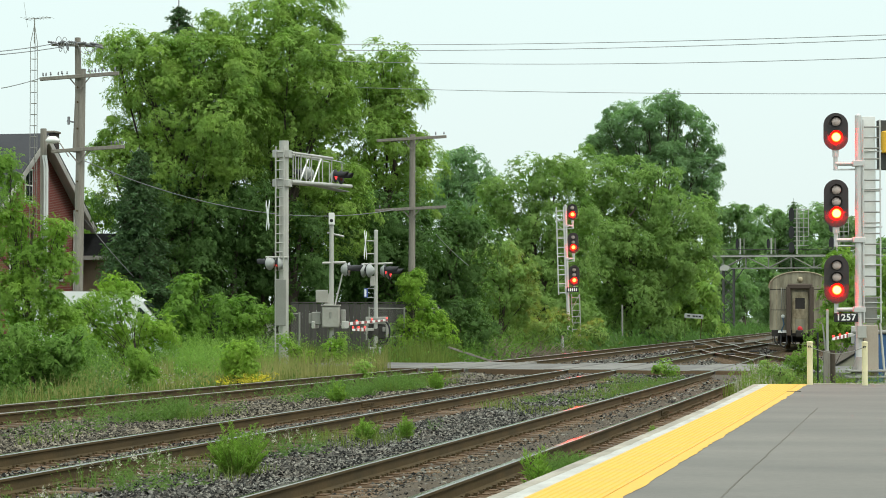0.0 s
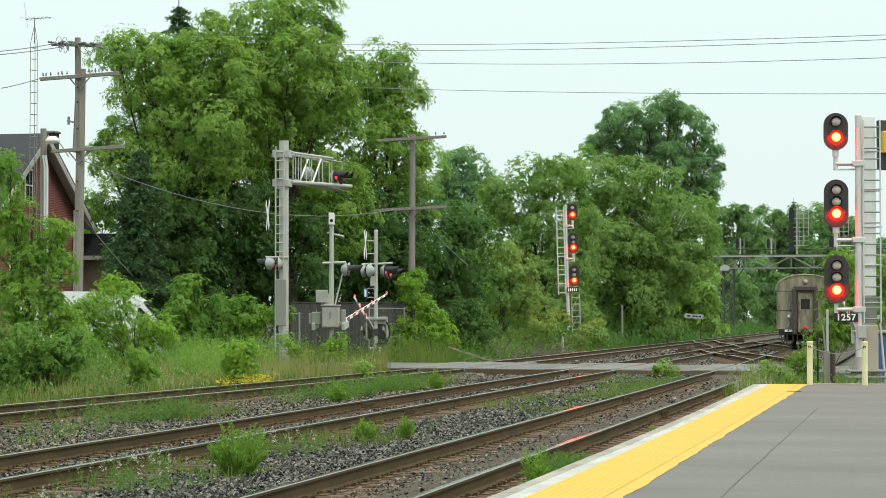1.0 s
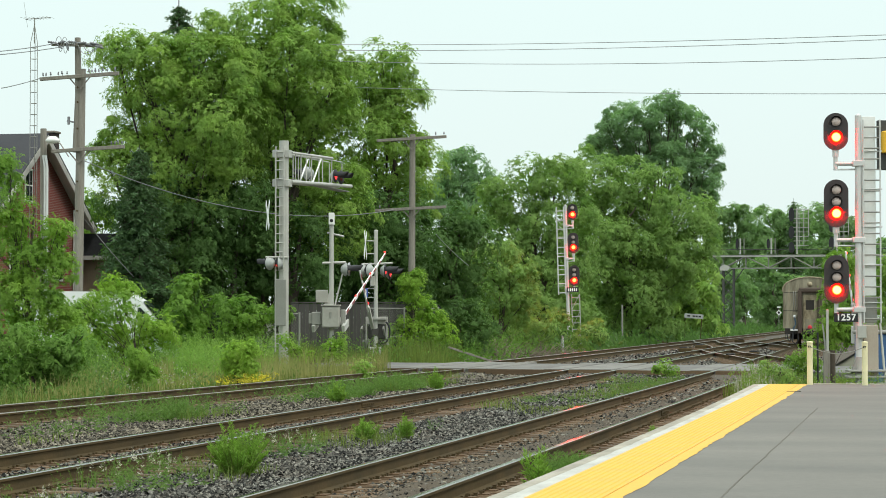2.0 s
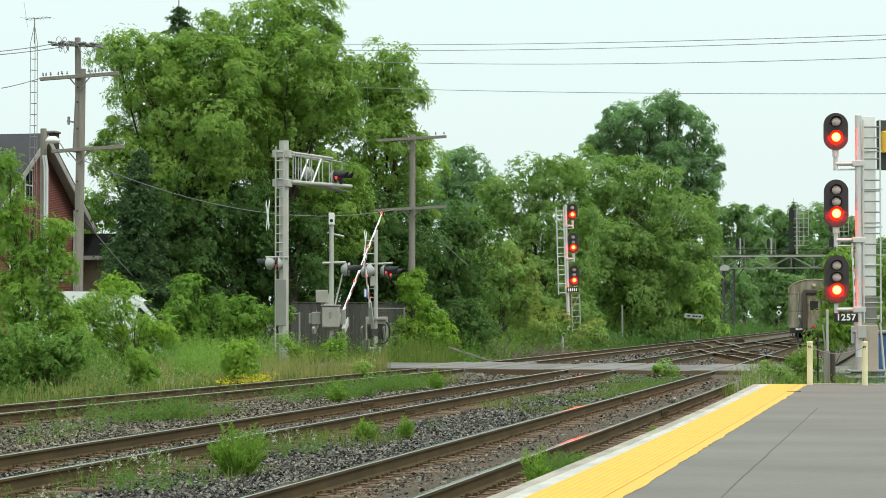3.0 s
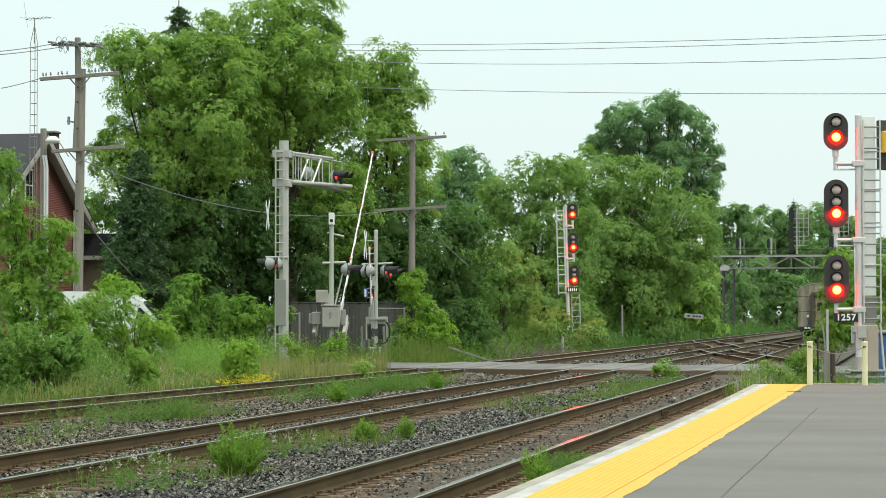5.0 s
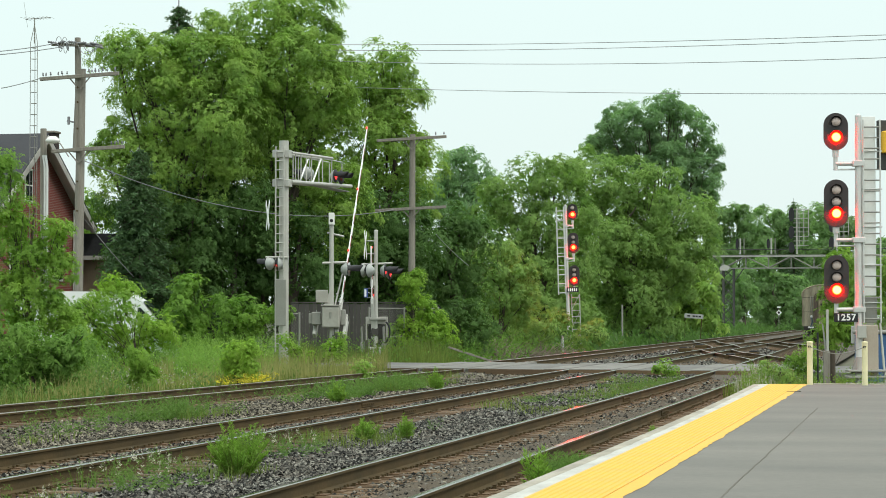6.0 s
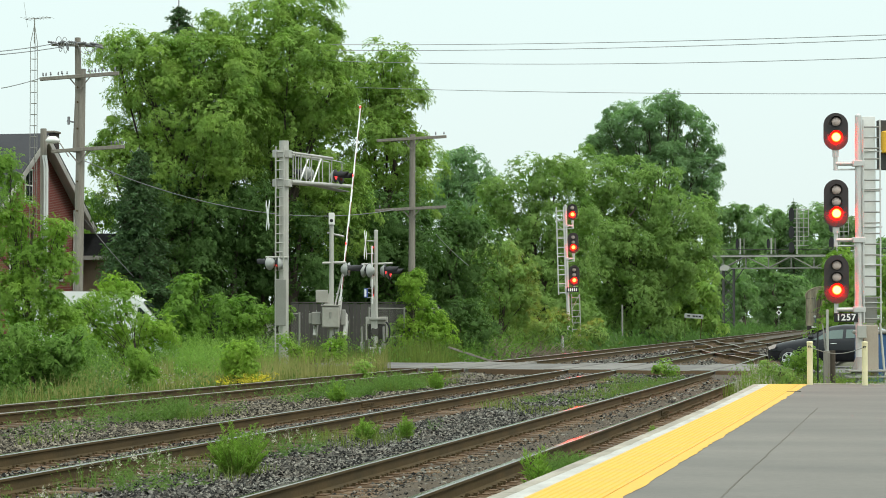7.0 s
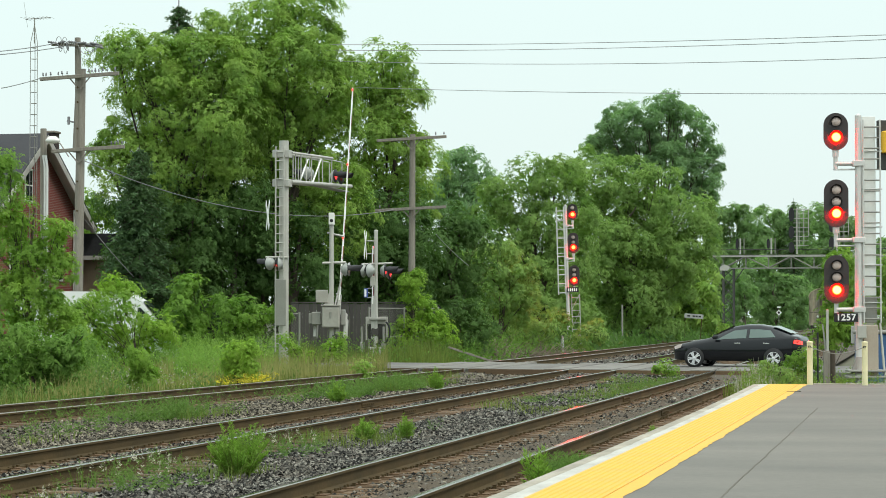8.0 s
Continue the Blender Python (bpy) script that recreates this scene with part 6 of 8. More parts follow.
def house():
    t = thing("brick_house", "two-storey red brick house with a dark shingle roof", "house", pose(-38.0, 94.0, -0.4))
    front, back, eave, ridge = -5.5, 5.5, 6.5, 10.05
    part("gable_wall", Shape().add([(0, front, 0), (0, back, 0), (0, back, eave), (0, 0, ridge - 0.1), (0, front, eave), (-0.3, front, 0), (-0.3, back, 0), (-0.3, back, eave), (-0.3, 0, ridge - 0.1), (-0.3, front, eave)],
                                   [(0, 1, 2, 3, 4), (9, 8, 7, 6, 5), (1, 0, 5, 6), (2, 1, 6, 7), (3, 2, 7, 8), (4, 3, 8, 9), (0, 4, 9, 5)]), "brick_wall", t)
    for y, nm in ((front, "front_wall"), (back - 0.3, "back_wall")):
        part(nm, Shape().box(-13, -0.3, y, y + 0.3, 0, eave), "brick_wall", t)
    part("end_wall", Shape().box(-13.3, -13, front, back, 0, eave), "brick_wall", t)
    for s in (-1, 1):
        a = math.atan2(ridge - eave, 5.5)
        ln = 5.5 / math.cos(a) + 0.65
        roof = Shape()
        roof.at = Matrix.Translation((0, 0, ridge)) @ Matrix.Rotation(a if s < 0 else -a, 4, "X")
        rows = 22
        slope = part("roof_slope", roof.box(-13.5, 0.5, min(0, s * ln), max(0, s * ln), -0.03, 0.03), "shingle", t, "dark grey shingle roof slope")
        for k in range(rows):
            y0, y1 = s * ln * k / rows, s * ln * (k + 1) / rows
            course = Shape()
            course.at = roof.at @ Matrix.Translation((0, (y0 + y1) / 2, 0.045)) @ Matrix.Rotation(-0.05 * s, 4, "X")
            part("shingle_course", course.box(-13.52, 0.52, -ln / rows / 2 - 0.02, ln / rows / 2 + 0.02, -0.008, 0.008), "shingle", slope)
        verge = Shape()
        verge.at = roof.at
        verge.box(0.3, 0.52, min(0, s * ln), max(0, s * ln), -0.30, -0.01, 0.01)
        verge.box(0.0, 0.3, min(0, s * ln), max(0, s * ln), -0.12, -0.06, 0.01)
        part("verge_board", verge, "soffit", t, "grey painted verge board and soffit")
    ch = part("chimney", Shape().box(-0.6, -0.05, 2.0, 2.7, 8.0, 10.3, 0.03), material("dark_chimney_brick", (0.07, 0.055, 0.05), 0.9, vary=0.3), t, "dark brick chimney")
    part("chimney_cap", Shape().box(-0.66, 0.01, 1.94, 2.76, 10.3, 10.4, 0.02), "kerb_face", ch)
    for y, z0, z1, half in ((-1.1, 7.1, 8.4, 0.35), (2.4, 3.7, 5.7, 0.5), (2.4, 0.9, 2.7, 0.5), (-2.6, 3.7, 5.7, 0.5), (-2.6, 0.9, 2.7, 0.5)):
        w = part("window", Shape().box(0.005, 0.05, y - half - 0.09, y + half + 0.09, z0 - 0.09, z1 + 0.09, 0.01), "white", t, "white framed window")
        part("pane", Shape().box(0.052, 0.06, y - half, y + half, z0, (z0 + z1) / 2 - 0.03), M["dark_glass"], w)
        part("pane", Shape().box(0.052, 0.06, y - half, y + half, (z0 + z1) / 2 + 0.03, z1), M["dark_glass"], w)
    part("downpipe", Shape().tube([(0.1, 4.2, 0.1), (0.1, 4.2, 6.9)], 0.06, 8), "white", t, "white downpipe")
    part("eave_gutter", Shape().tube([(-13.4, front - 0.55, eave - 0.3), (0.4, front - 0.55, eave - 0.3)], 0.07, 8), "white", t)


M["dark_glass"] = glass("dark_window_glass", (0.03, 0.035, 0.04), 0.05, 0.1)
house()


def outbuilding():
    t = thing("outbuilding", "tan rendered outbuilding with a dark roof", "outbuilding", pose(-38.8, 100.3, -0.4, 0, 0, 11.8))
    part("wall", Shape().box(0.0, 5.0, 0, 5, 0, 4.9, 0.02), "stucco", t)
    part("roof", Shape().prism([(-0.4, 4.75), (5.4, 4.75), (5.0, 5.0), (3.4, 5.9), (-0.4, 5.9)], -0.4, 5.2), "shingle", t)
    part("fascia", Shape().box(-0.42, 5.42, -0.46, -0.41, 4.66, 4.86, 0.01), "soffit", t)


outbuilding()


def antenna_tower():
    t = thing("antenna_tower", "slim lattice antenna tower beside the house", "antenna tower", pose(-37.19, 91.5, 0, 0, 0, 11.8))
    h0, h1 = 0.0, 13.4
    for dx, dy in ((-0.15, 0), (0.15, 0), (0, 0.26)):
        part("leg", Shape().tube([(dx, dy, h0), (dx, dy, h1), (dx * 0.1, 0.1 + dy * 0.1, h1 + 0.75)], 0.016, 6), "dim_galv", t)
    z = 6.0
    while z < h1:
        s = Shape().tube([(-0.15, 0, z), (0.15, 0, z)], 0.012, 5).tube([(0.15, 0, z), (0, 0.26, z)], 0.01, 5).tube([(-0.15, 0, z), (0, 0.26, z)], 0.01, 5)
        part("lattice_rung", s, "dim_galv", t)
        z += 0.48
    part("pipe", Shape().tube([(0, 0.1, h1), (0, 0.1, h1 + 1.1)], 0.025, 6), "dim_galv", t)
    yagi = Shape().tube([(-0.4, 0.1, h1 + 1.05), (0.7, 0.1, h1 + 1.13)], 0.015, 5)
    part("antenna_boom", yagi, "dim_galv", t)
    for k in range(8):
        x = -0.38 + k * 0.15
        part("antenna_element", Shape().tube([(x - 0.12, -0.5 + 0.04 * k, h1 + 1.06 + 0.01 * k), (x + 0.12, 0.7 - 0.04 * k, h1 + 1.06 + 0.01 * k)], 0.007, 4), "dim_galv", t)
    part("antenna_element", Shape().tube([(-0.46, 0.1, h1 + 1.8), (-0.30, 0.1, h1 + 0.7)], 0.008, 4), "dim_galv", t)


antenna_tower()


# ---- white van behind the bushes ----
def van():
    t = thing("van", "white parked van half hidden behind bushes", "van", pose(-25.7, 70.35, -0.15, 0, 0, 11.8))
    M["van_paint"] = material("white_car_paint", (0.80, 0.81, 0.80), 0.25, vary=0.03, grain=6, stain=1.5, bump=0, stain_colour=(0.7, 0.7, 0.69))
    side = [(-2.95, 0.35), (2.1, 0.35), (2.28, 0.55), (2.25, 1.15), (1.75, 1.32), (0.95, 2.25), (0.5, 2.55), (-2.7, 2.6), (-2.95, 2.4)]
    part("body", Shape().prism(side, -0.95, 0.95), M["van_paint"], t)
    part("windscreen", Shape().add([(1.72, -0.8, 1.40), (1.72, 0.8, 1.40), (1.0, 0.75, 2.24), (1.0, -0.75, 2.24)], [(0, 1, 2, 3)]).add([(1.70, -0.8, 1.38), (1.70, 0.8, 1.38), (0.98, 0.75, 2.22), (0.98, -0.75, 2.22)], [(3, 2, 1, 0)]), M["dark_glass"], t, at=pose(0.02, 0, 0.02))
    for x0, x1 in ((0.85, 1.45),):
        part("side_window", Shape().prism([(x0, 1.45), (x1, 1.45), (x1 - 0.5, 2.05), (x0, 2.05)], -0.962, -0.952), M["dark_glass"], t)
    for x in (-1.5, 1.45):
        for y in (-0.85, 0.85):
            wh = Shape()
            wh.at = pose(x, y, 0.33, 90)
            wh.lathe([(0.0, 0.1), (0.2, 0.1), (0.31, 0.11), (0.33, 0.06), (0.33, -0.06), (0.31, -0.11), (0.0, -0.1)], 20)
            part("wheel", wh, "rubber", t)
    part("mirror", Shape().box(1.0, 1.15, -1.12, -0.96, 1.5, 1.75, 0.03), M["van_paint"], t)
    part("indicator", Shape().box(2.05, 2.27, -0.97, -0.93, 0.75, 0.95, 0.02), material("amber_lens", (0.75, 0.25, 0.04), 0.3), t)


van()


# ---- signal bridge over the line ----
def signal_bridge():
    t = thing("signal_bridge", "grey steel lattice signal bridge over the tracks", "signal bridge", pose(-20.24, 243.3, 0))
    L = 36.0
    for y in (-0.6, 0.6):
        part("chord", Shape().box(-1.6, L, y - 0.07, y + 0.07, 8.0, 8.17), "galv", t, "pale steel top chord")
        part("chord", Shape().box(-1.4, L, y - 0.05, y + 0.05, 6.75, 6.85), "dim_galv", t)
        for k in range(15):
            x = k * 2.4
            part("upright", Shape().box(x - 0.035, x + 0.035, y - 0.03, y + 0.03, 6.85, 8.0), "dim_galv", t)
            part("diagonal", Shape().tube([(x, y, 6.8 if k % 2 == 0 else 8.05), (x + 2.4, y, 8.05 if k % 2 == 0 else 6.8)], 0.055, 6), "dim_galv", t)
        part("handrail", Shape().tube([(-1.2, y, 8.8), (L, y, 8.8)], 0.025, 5), "dark_steel", t)
    for k in range(13):
        part("rail_post", Shape().tube([(k * 2.9, -0.6, 8.1), (k * 2.9, -0.6, 8.8)], 0.025, 5), "dark_steel", t)
    part("gusset", Shape().prism([(-0.35, 6.55), (0.55, 6.55), (0.75, 6.95), (0.2, 7.2), (-0.3, 7.0)], -0.7, -0.67), "galv", t, "pale gusset plate")
    part("knee_brace", Shape().tube([(1.1, -0.55, 5.2), (2.2, -0.55, 6.75)], 0.06, 6), "dark_steel", t)
    part("walkway", Shape().box(-1.2, L, -0.7, 0.7, 8.17, 8.21), "dim_galv", t)
    part("strut", Shape().tube([(-1.3, 0, 5.4), (0.3, 0, 6.8)], 0.09, 6), "dim_galv", t)
    part("strut", Shape().tube([(-1.2, 0, 8.2), (0.2, 0, 6.8)], 0.07, 6), "dim_galv", t)
    for x0 in (0.0, L - 1.2):
        for dx in (0, 1.1):
            for dy in (-0.55, 0.55):
                part("tower_leg", Shape().box(x0 + dx - 0.09, x0 + dx + 0.09, dy - 0.09, dy + 0.09, -0.8, 6.8), "dark_steel", t, "dark steel leg")
        for k in range(7):
            z = -0.2 + k
            part("lacing", Shape().tube([(x0, -0.55, z), (x0 + 1.1, -0.55, z + 1)], 0.05, 5), "dark_steel", t)
            part("lacing", Shape().tube([(x0 + 1.1, -0.55, z), (x0, -0.55, z + 1)], 0.05, 5), "dark_steel", t)
    for x, h, big in ((7.8, 13.2, True), (5.1, 10.0, False), (1.8, 10.0, False), (12.0, 12.0, True)):
        part("doll_mast", Shape().tube([(x, 0, 8.3), (x, 0, h)], 0.09, 8), "galv", t)
        heads = ((h - 0.7, 1.5), (h - 2.6, 1.4), (h - 4.2, 1.2)) if big else ((9.4, 1.1),)
        for z, hh in heads:
            part("signal_head", Shape().prism([(x - (0.55 if big else 0.3) + (0.3 if big else 0.18) * math.cos(a), z + (hh / 2) * math.sin(a)) for a in (math.tau * k / 14 for k in range(14))], -0.25, -0.1), "black", t, "black signal head")
        if big:
            for dx in (0.25, 0.75, 1.25):
                part("cage_rail", Shape().tube([(x + dx, -0.2, 9.0 if dx < 1 else 10.2), (x + dx, -0.2, h - 0.1)], 0.04, 6), "galv", t)
            for k in range(9):
                z = 9.2 + k * 0.48
                if z < h:
                    part("cage_rung", Shape().tube([(x - 0.35, -0.2, z), (x + 1.25, -0.2, z)], 0.03, 5), "galv", t)
        else:
            part("ladder", Shape().tube([(x + 0.4, 0, 8.3), (x + 0.4, 0, h)], 0.05, 6), "dim_galv", t)


signal_bridge()


def sign_on_posts():
    t = thing("station_sign", "pale station name board on two thin posts", "sign", pose(-16.2, 166.9, -0.28, 0, 4, 14))
    b = part("board", Shape().box(-0.7, 0.7, -0.02, 0.02, 1.77, 2.1, 0.006), "lamp_back", t)
    for x0, x1 in ((-0.5, -0.28), (-0.1, 0.06), (0.12, 0.28), (0.34, 0.52)):
        part("bar", Shape().box(x0, x1, -0.026, -0.021, 1.88, 1.99), "black", b)
    for x in (-0.6, 0.6):
        part("post", Shape().tube([(x, 0.04, -0.5), (x, 0.04, 2.05)], 0.025, 6), "rail", t)


sign_on_posts()
d = thing("marker_sign", "white diamond marker sign on a thin post", "sign", pose(-15.8, 267.5, -0.4))
part("post", Shape().tube([(0, 0, -0.3), (0, 0, 3.1)], 0.03, 6), "dim_galv", d)
part("diamond", Shape().prism([(0, 2.14), (0.33, 2.5), (0, 2.86), (-0.33, 2.5)], -0.06, -0.03), "white", d)
part("dot", Shape().prism([(0.13 * math.cos(a), 2.5 + 0.14 * math.sin(a)) for a in (math.tau * k / 10 for k in range(10))], -0.07, -0.065), "black", d)
part("plate", Shape().box(-0.2, 0.2, -0.06, -0.03, 3.04, 3.22), "white", d)


def switch_machine(x, y, turn):
    t = thing("switch_machine", "dark switch machine box beside the rails", "switch machine", pose(x, y, -0.2, 0, 0, turn), group="switch machines")
    part("case", Shape().box(-0.35, 0.35, -0.2, 0.2, 0, 0.2, 0.03), "rail", t)
    part("cover", Shape().box(-0.3, 0.1, -0.18, 0.18, 0.2, 0.26, 0.03), "black", t)
    part("rod", Shape().tube([(0.45, 0, 0.1), (1.3, 0, 0.08)], 0.03, 6), "rail", t)


for x, y, turn in ((-7.6, 96, 0), (-7.4, 104, 180), (-11.9, 128, 0), (-11.6, 116, 0), (-12.2, 160, 180), (-16.6, 150, 0)):
    switch_machine(x, y, turn)
r = thing("relay_cabinet", "low dark relay cabinet beside the siding", "cabinet", pose(-19.4, 163, -0.4, 0, 0, 11.8))
part("case", Shape().box(-0.55, 0.55, -0.3, 0.3, 0, 1.15, 0.03), "dark_fence", r)
part("lid", Shape().box(-0.6, 0.6, -0.35, 0.35, 1.15, 1.22, 0.02), "dim_galv", r)
simple_post("line_post", "thin grey steel post at the edge of the bushes", "post", -18.7, 146.0, -0.5, 2.4, 0.06, "dim_galv")
simple_post("dwarf_mast", "small pale post with a box", "post", -18.6, 120.0, -0.5, 0.6, 0.09, "lamp_back")
tagged(part("timber_plank", Shape().box(-1.6, 1.6, -0.05, 0.05, -0.04, 0.04, 0.008), "pole", at=pose(-16.9, 89.0, -0.1, 0, 18, 20)), "weathered timber plank leaning in the brush", "plank")
# ---- yellow traffic signal beyond the mast ----
y_sig = thing("traffic_signal", "yellow traffic signal on a grey pole", "traffic light", pose(-0.716, 61.66, 0.09, 0, 0, 11.8) @ Matrix.Scale(0.944, 4))
part("pole_shaft", Shape().tube([(0.55, 0.1, -0.6), (0.55, 0.1, 7.2)], 0.09, 10), "galv", y_sig)
part("housing", Shape().box(-0.18, 0.2, -0.1, 0.15, 6.25, 6.88, 0.03), material("signal_yellow", (0.75, 0.42, 0.03), 0.5), y_sig, "yellow signal housing")
part("visor", Shape().box(-0.28, 0.3, 0.15, 0.3, 5.78, 7.2, 0.02), "dark_steel", y_sig)
bx = thing("service_bin", "blue steel bin beside the road", "bin", pose(-0.88, 60.6, -0.4, 0, 0, 12))
M["blue"] = material("faded_blue_paint", (0.05, 0.12, 0.26), 0.5, vary=0.15, stain=3, stain_colour=(0.03, 0.07, 0.15))
part("body", Shape().box(-0.65, 1.2, -0.4, 0.5, 0.0, 1.55, 0.04), M["blue"], bx)
part("lid", Shape().box(-0.7, 1.25, -0.45, 0.55, 1.55, 1.65, 0.03), "dim_galv", bx)


# ---- coach of the leaving train ----
M["coach_steel"] = material("dirty_stainless_steel", (0.36, 0.325, 0.235), 0.5, 0.15, vary=0.3, grain=7, stain=1.7, bump=0.05, stain_colour=(0.12, 0.10, 0.065), stain_amount=1.0, stretch=(2.2, 1, 0.45))
M["coach_dark"] = material("sooty_underframe", (0.035, 0.03, 0.026), 0.8, vary=0.3, grain=20, bump=0.2)
M["coach_door"] = material("weathered_end_door", (0.42, 0.36, 0.245), 0.55, 0.2, vary=0.3, grain=9, stain=2.6, bump=0.05, stain_colour=(0.13, 0.095, 0.05), stain_amount=1.0, stretch=(1.6, 1, 0.7))
M["diaphragm"] = material("brown_rubber_diaphragm", (0.085, 0.062, 0.048), 0.8, vary=0.25, grain=15, bump=0.1)


def coach():
    t = thing("passenger_coach", "grimy stainless steel passenger coach seen from its end", "railway coach")
    half, wall, crown = 1.52, 3.04, 3.84
    roof = [(half * math.cos(a), wall + (crown - wall) * math.sin(a) ** 0.8) for a in (math.pi * k / 16 for k in range(17))]
    outline = [(-half, 0.95), (half, 0.95)] + roof
    part("body", Shape().prism(outline, 0.0, 25.8), "coach_steel", t)
    part("roof", Shape().prism([(x * 1.012, z + 0.012) for x, z in roof] + [(x * 0.99, z - 0.02) for x, z in reversed(roof)], 0.08, 25.75), "coach_steel", t)
    for k in range(7):
        z = 1.05 + 0.085 * k
        for s in (-1, 1):
            part("flute", Shape().box(min(s * half, s * (half + 0.018)), max(s * half, s * (half + 0.018)), 0.1, 25.7, z, z + 0.045), "coach_steel", t)
    for s in (-1, 1):
        for k in range(11):
            y = 2.6 + k * 1.95
            w = part("window", Shape().box(min(s * half, s * (half + 0.014)), max(s * half, s * (half + 0.014)), y, y + 1.4, 1.95, 2.75, 0.004), "coach_dark", t)
            part("pane", Shape().box(min(s * (half + 0.016), s * (half + 0.02)), max(s * (half + 0.016), s * (half + 0.02)), y + 0.06, y + 1.34, 2.0, 2.70), M["dark_glass"], w)
    # end: folded diaphragm round a door
    d = Shape()
    d.box(-0.68, -0.46, -0.32, 0.0, 0.66, 3.12, 0.03)
    d.box(0.46, 0.68, -0.32, 0.0, 0.66, 3.12, 0.03)
    d.box(-0.62, 0.62, -0.32, 0.0, 2.98, 3.26, 0.06)
    part("diaphragm", d, "diaphragm", t, "dark brown folded diaphragm frame")
    door = part("end_door", Shape().box(-0.40, 0.40, -0.10, -0.02, 0.78, 2.86, 0.012), "coach_door", t, "stained pale end door")
    part("door_window", Shape().box(-0.24, 0.24, -0.115, -0.101, 2.0, 2.55, 0.02), "coach_dark", door, "dark window")
    part("window_frame", Shape().box(-0.30, -0.24, -0.13, -0.1, 1.94, 2.62).box(0.24, 0.30, -0.13, -0.1, 1.94, 2.62).box(-0.24, 0.24, -0.13, -0.1, 2.55, 2.62).box(-0.24, 0.24, -0.13, -0.1, 1.94, 2.0), "coach_door", door, "pale frame round the door window")
    part("kick_panel", Shape().box(-0.26, 0.26, -0.12, -0.1, 0.95, 1.48, 0.008), "coach_steel", door, "stained lower panel")
    for x0, x1, z0, z1 in ((-0.3, 0.3, 1.9, 1.95), (-0.34, 0.34, 1.55, 1.6), (-0.28, 0.28, 2.6, 2.66), (-0.34, -0.3, 0.9, 2.7), (0.3, 0.34, 0.9, 2.7)):
        part("door_rib", Shape().box(x0, x1, -0.125, -0.1, z0, z1), "coach_door", door)
    for x in (-1.18, 1.18):
        part("seam_strip", Shape().box(x - 0.02, x + 0.02, -0.012, 0.0, 1.0, 3.2), "coach_door", t)
    for z in (1.95, 2.98):
        for x0, x1 in ((-1.5, -0.7), (0.7, 1.5)):
            part("seam_strip", Shape().box(x0, x1, -0.012, 0.0, z - 0.015, z + 0.015), "coach_dark", t)
    rim = [(half * 1.015 * math.cos(a), wall + (crown + 0.02 - wall) * math.sin(a) ** 0.8) for a in (math.pi * k / 24 for k in range(25))]
    part("roof_rim", Shape().tube([(x, -0.02, z) for x, z in rim], 0.035, 6), "coach_door", t, "pale rim of the roof end")
    lamp = Shape()
    lamp.at = pose(0, -0.02, 3.46, 90)
    lamp.lathe([(0.0, 0.09), (0.09, 0.08), (0.13, 0.03), (0.15, 0.0)], 16)
    part("marker_lamp", lamp, "coach_door", t, "round end lamp")
    for x in (-0.92, -0.80):
        part("grab_bar", Shape().tube([(x, -0.03, 1.9), (x, -0.09, 1.95), (x, -0.09, 3.0), (x, -0.03, 3.05)], 0.02, 6), "dim_galv", t)
    gauge = Shape()
    gauge.at = pose(-0.86, -0.03, 1.62, 90)
    gauge.lathe([(0.0, 0.05), (0.09, 0.05), (0.1, 0.0)], 14)
    part("gauge", gauge, "white", t)
    part("hose", Shape().tube([(-0.86, -0.08, 1.55), (-0.80, -0.14, 1.2), (-0.92, -0.16, 0.95), (-0.88, -0.12, 0.8)], 0.035, 6), material("blue_hose", (0.05, 0.11, 0.17), 0.6), t, "blue hose")
    part("hose", Shape().tube([(-0.95, -0.1, 0.7), (-0.98, -0.25, 0.2), (-0.8, -0.28, 0.05), (-0.66, -0.2, 0.3), (-0.66, -0.1, 0.7)], 0.045, 6), "rubber", t)
    for x in (-1.3, -0.45, 0.5, 1.25):
        part("hose", Shape().tube([(x, -0.05, 0.66), (x + 0.05, -0.2, 0.35), (x + 0.16, -0.18, 0.2), (x + 0.26, -0.08, 0.4)], 0.035, 6), "rubber", t)
    for x in (-1.25, 1.25):
        part("corner_step", Shape().box(x - 0.16, x + 0.16, -0.05, 0.25, 0.36, 0.40).box(x - 0.16, x - 0.13, -0.03, 0.0, 0.36, 0.66).box(x + 0.13, x + 0.16, -0.03, 0.0, 0.36, 0.66), "coach_dark", t)
    part("step_plate", Shape().box(-1.1, -0.60, -0.16, 0.0, 0.80, 0.92, 0.01), "white", t, "pale step plate")
    disc = Shape()
    disc.at = pose(0.0, -0.36, 1.0, 90)
    disc.lathe([(0.0, 0.04), (0.10, 0.035), (0.13, 0.0), (0.13, -0.04)], 16)
    part("tail_disc", disc, material("tail_red", (0.6, 0.03, 0.04), 0.4), t, "red tail disc")
    part("headstock", Shape().box(-1.42, 1.42, -0.06, 0.3, 0.62, 0.95, 0.02), "coach_dark", t)
    part("coupler", Shape().box(-0.14, 0.14, -0.6, 0.1, 0.62, 0.9, 0.04).box(-0.2, 0.2, -0.75, -0.5, 0.58, 0.94, 0.05), "coach_dark", t)
    part("underframe", Shape().box(-1.3, 1.3, 0.2, 25.5, 0.62, 0.97), "coach_dark", t)
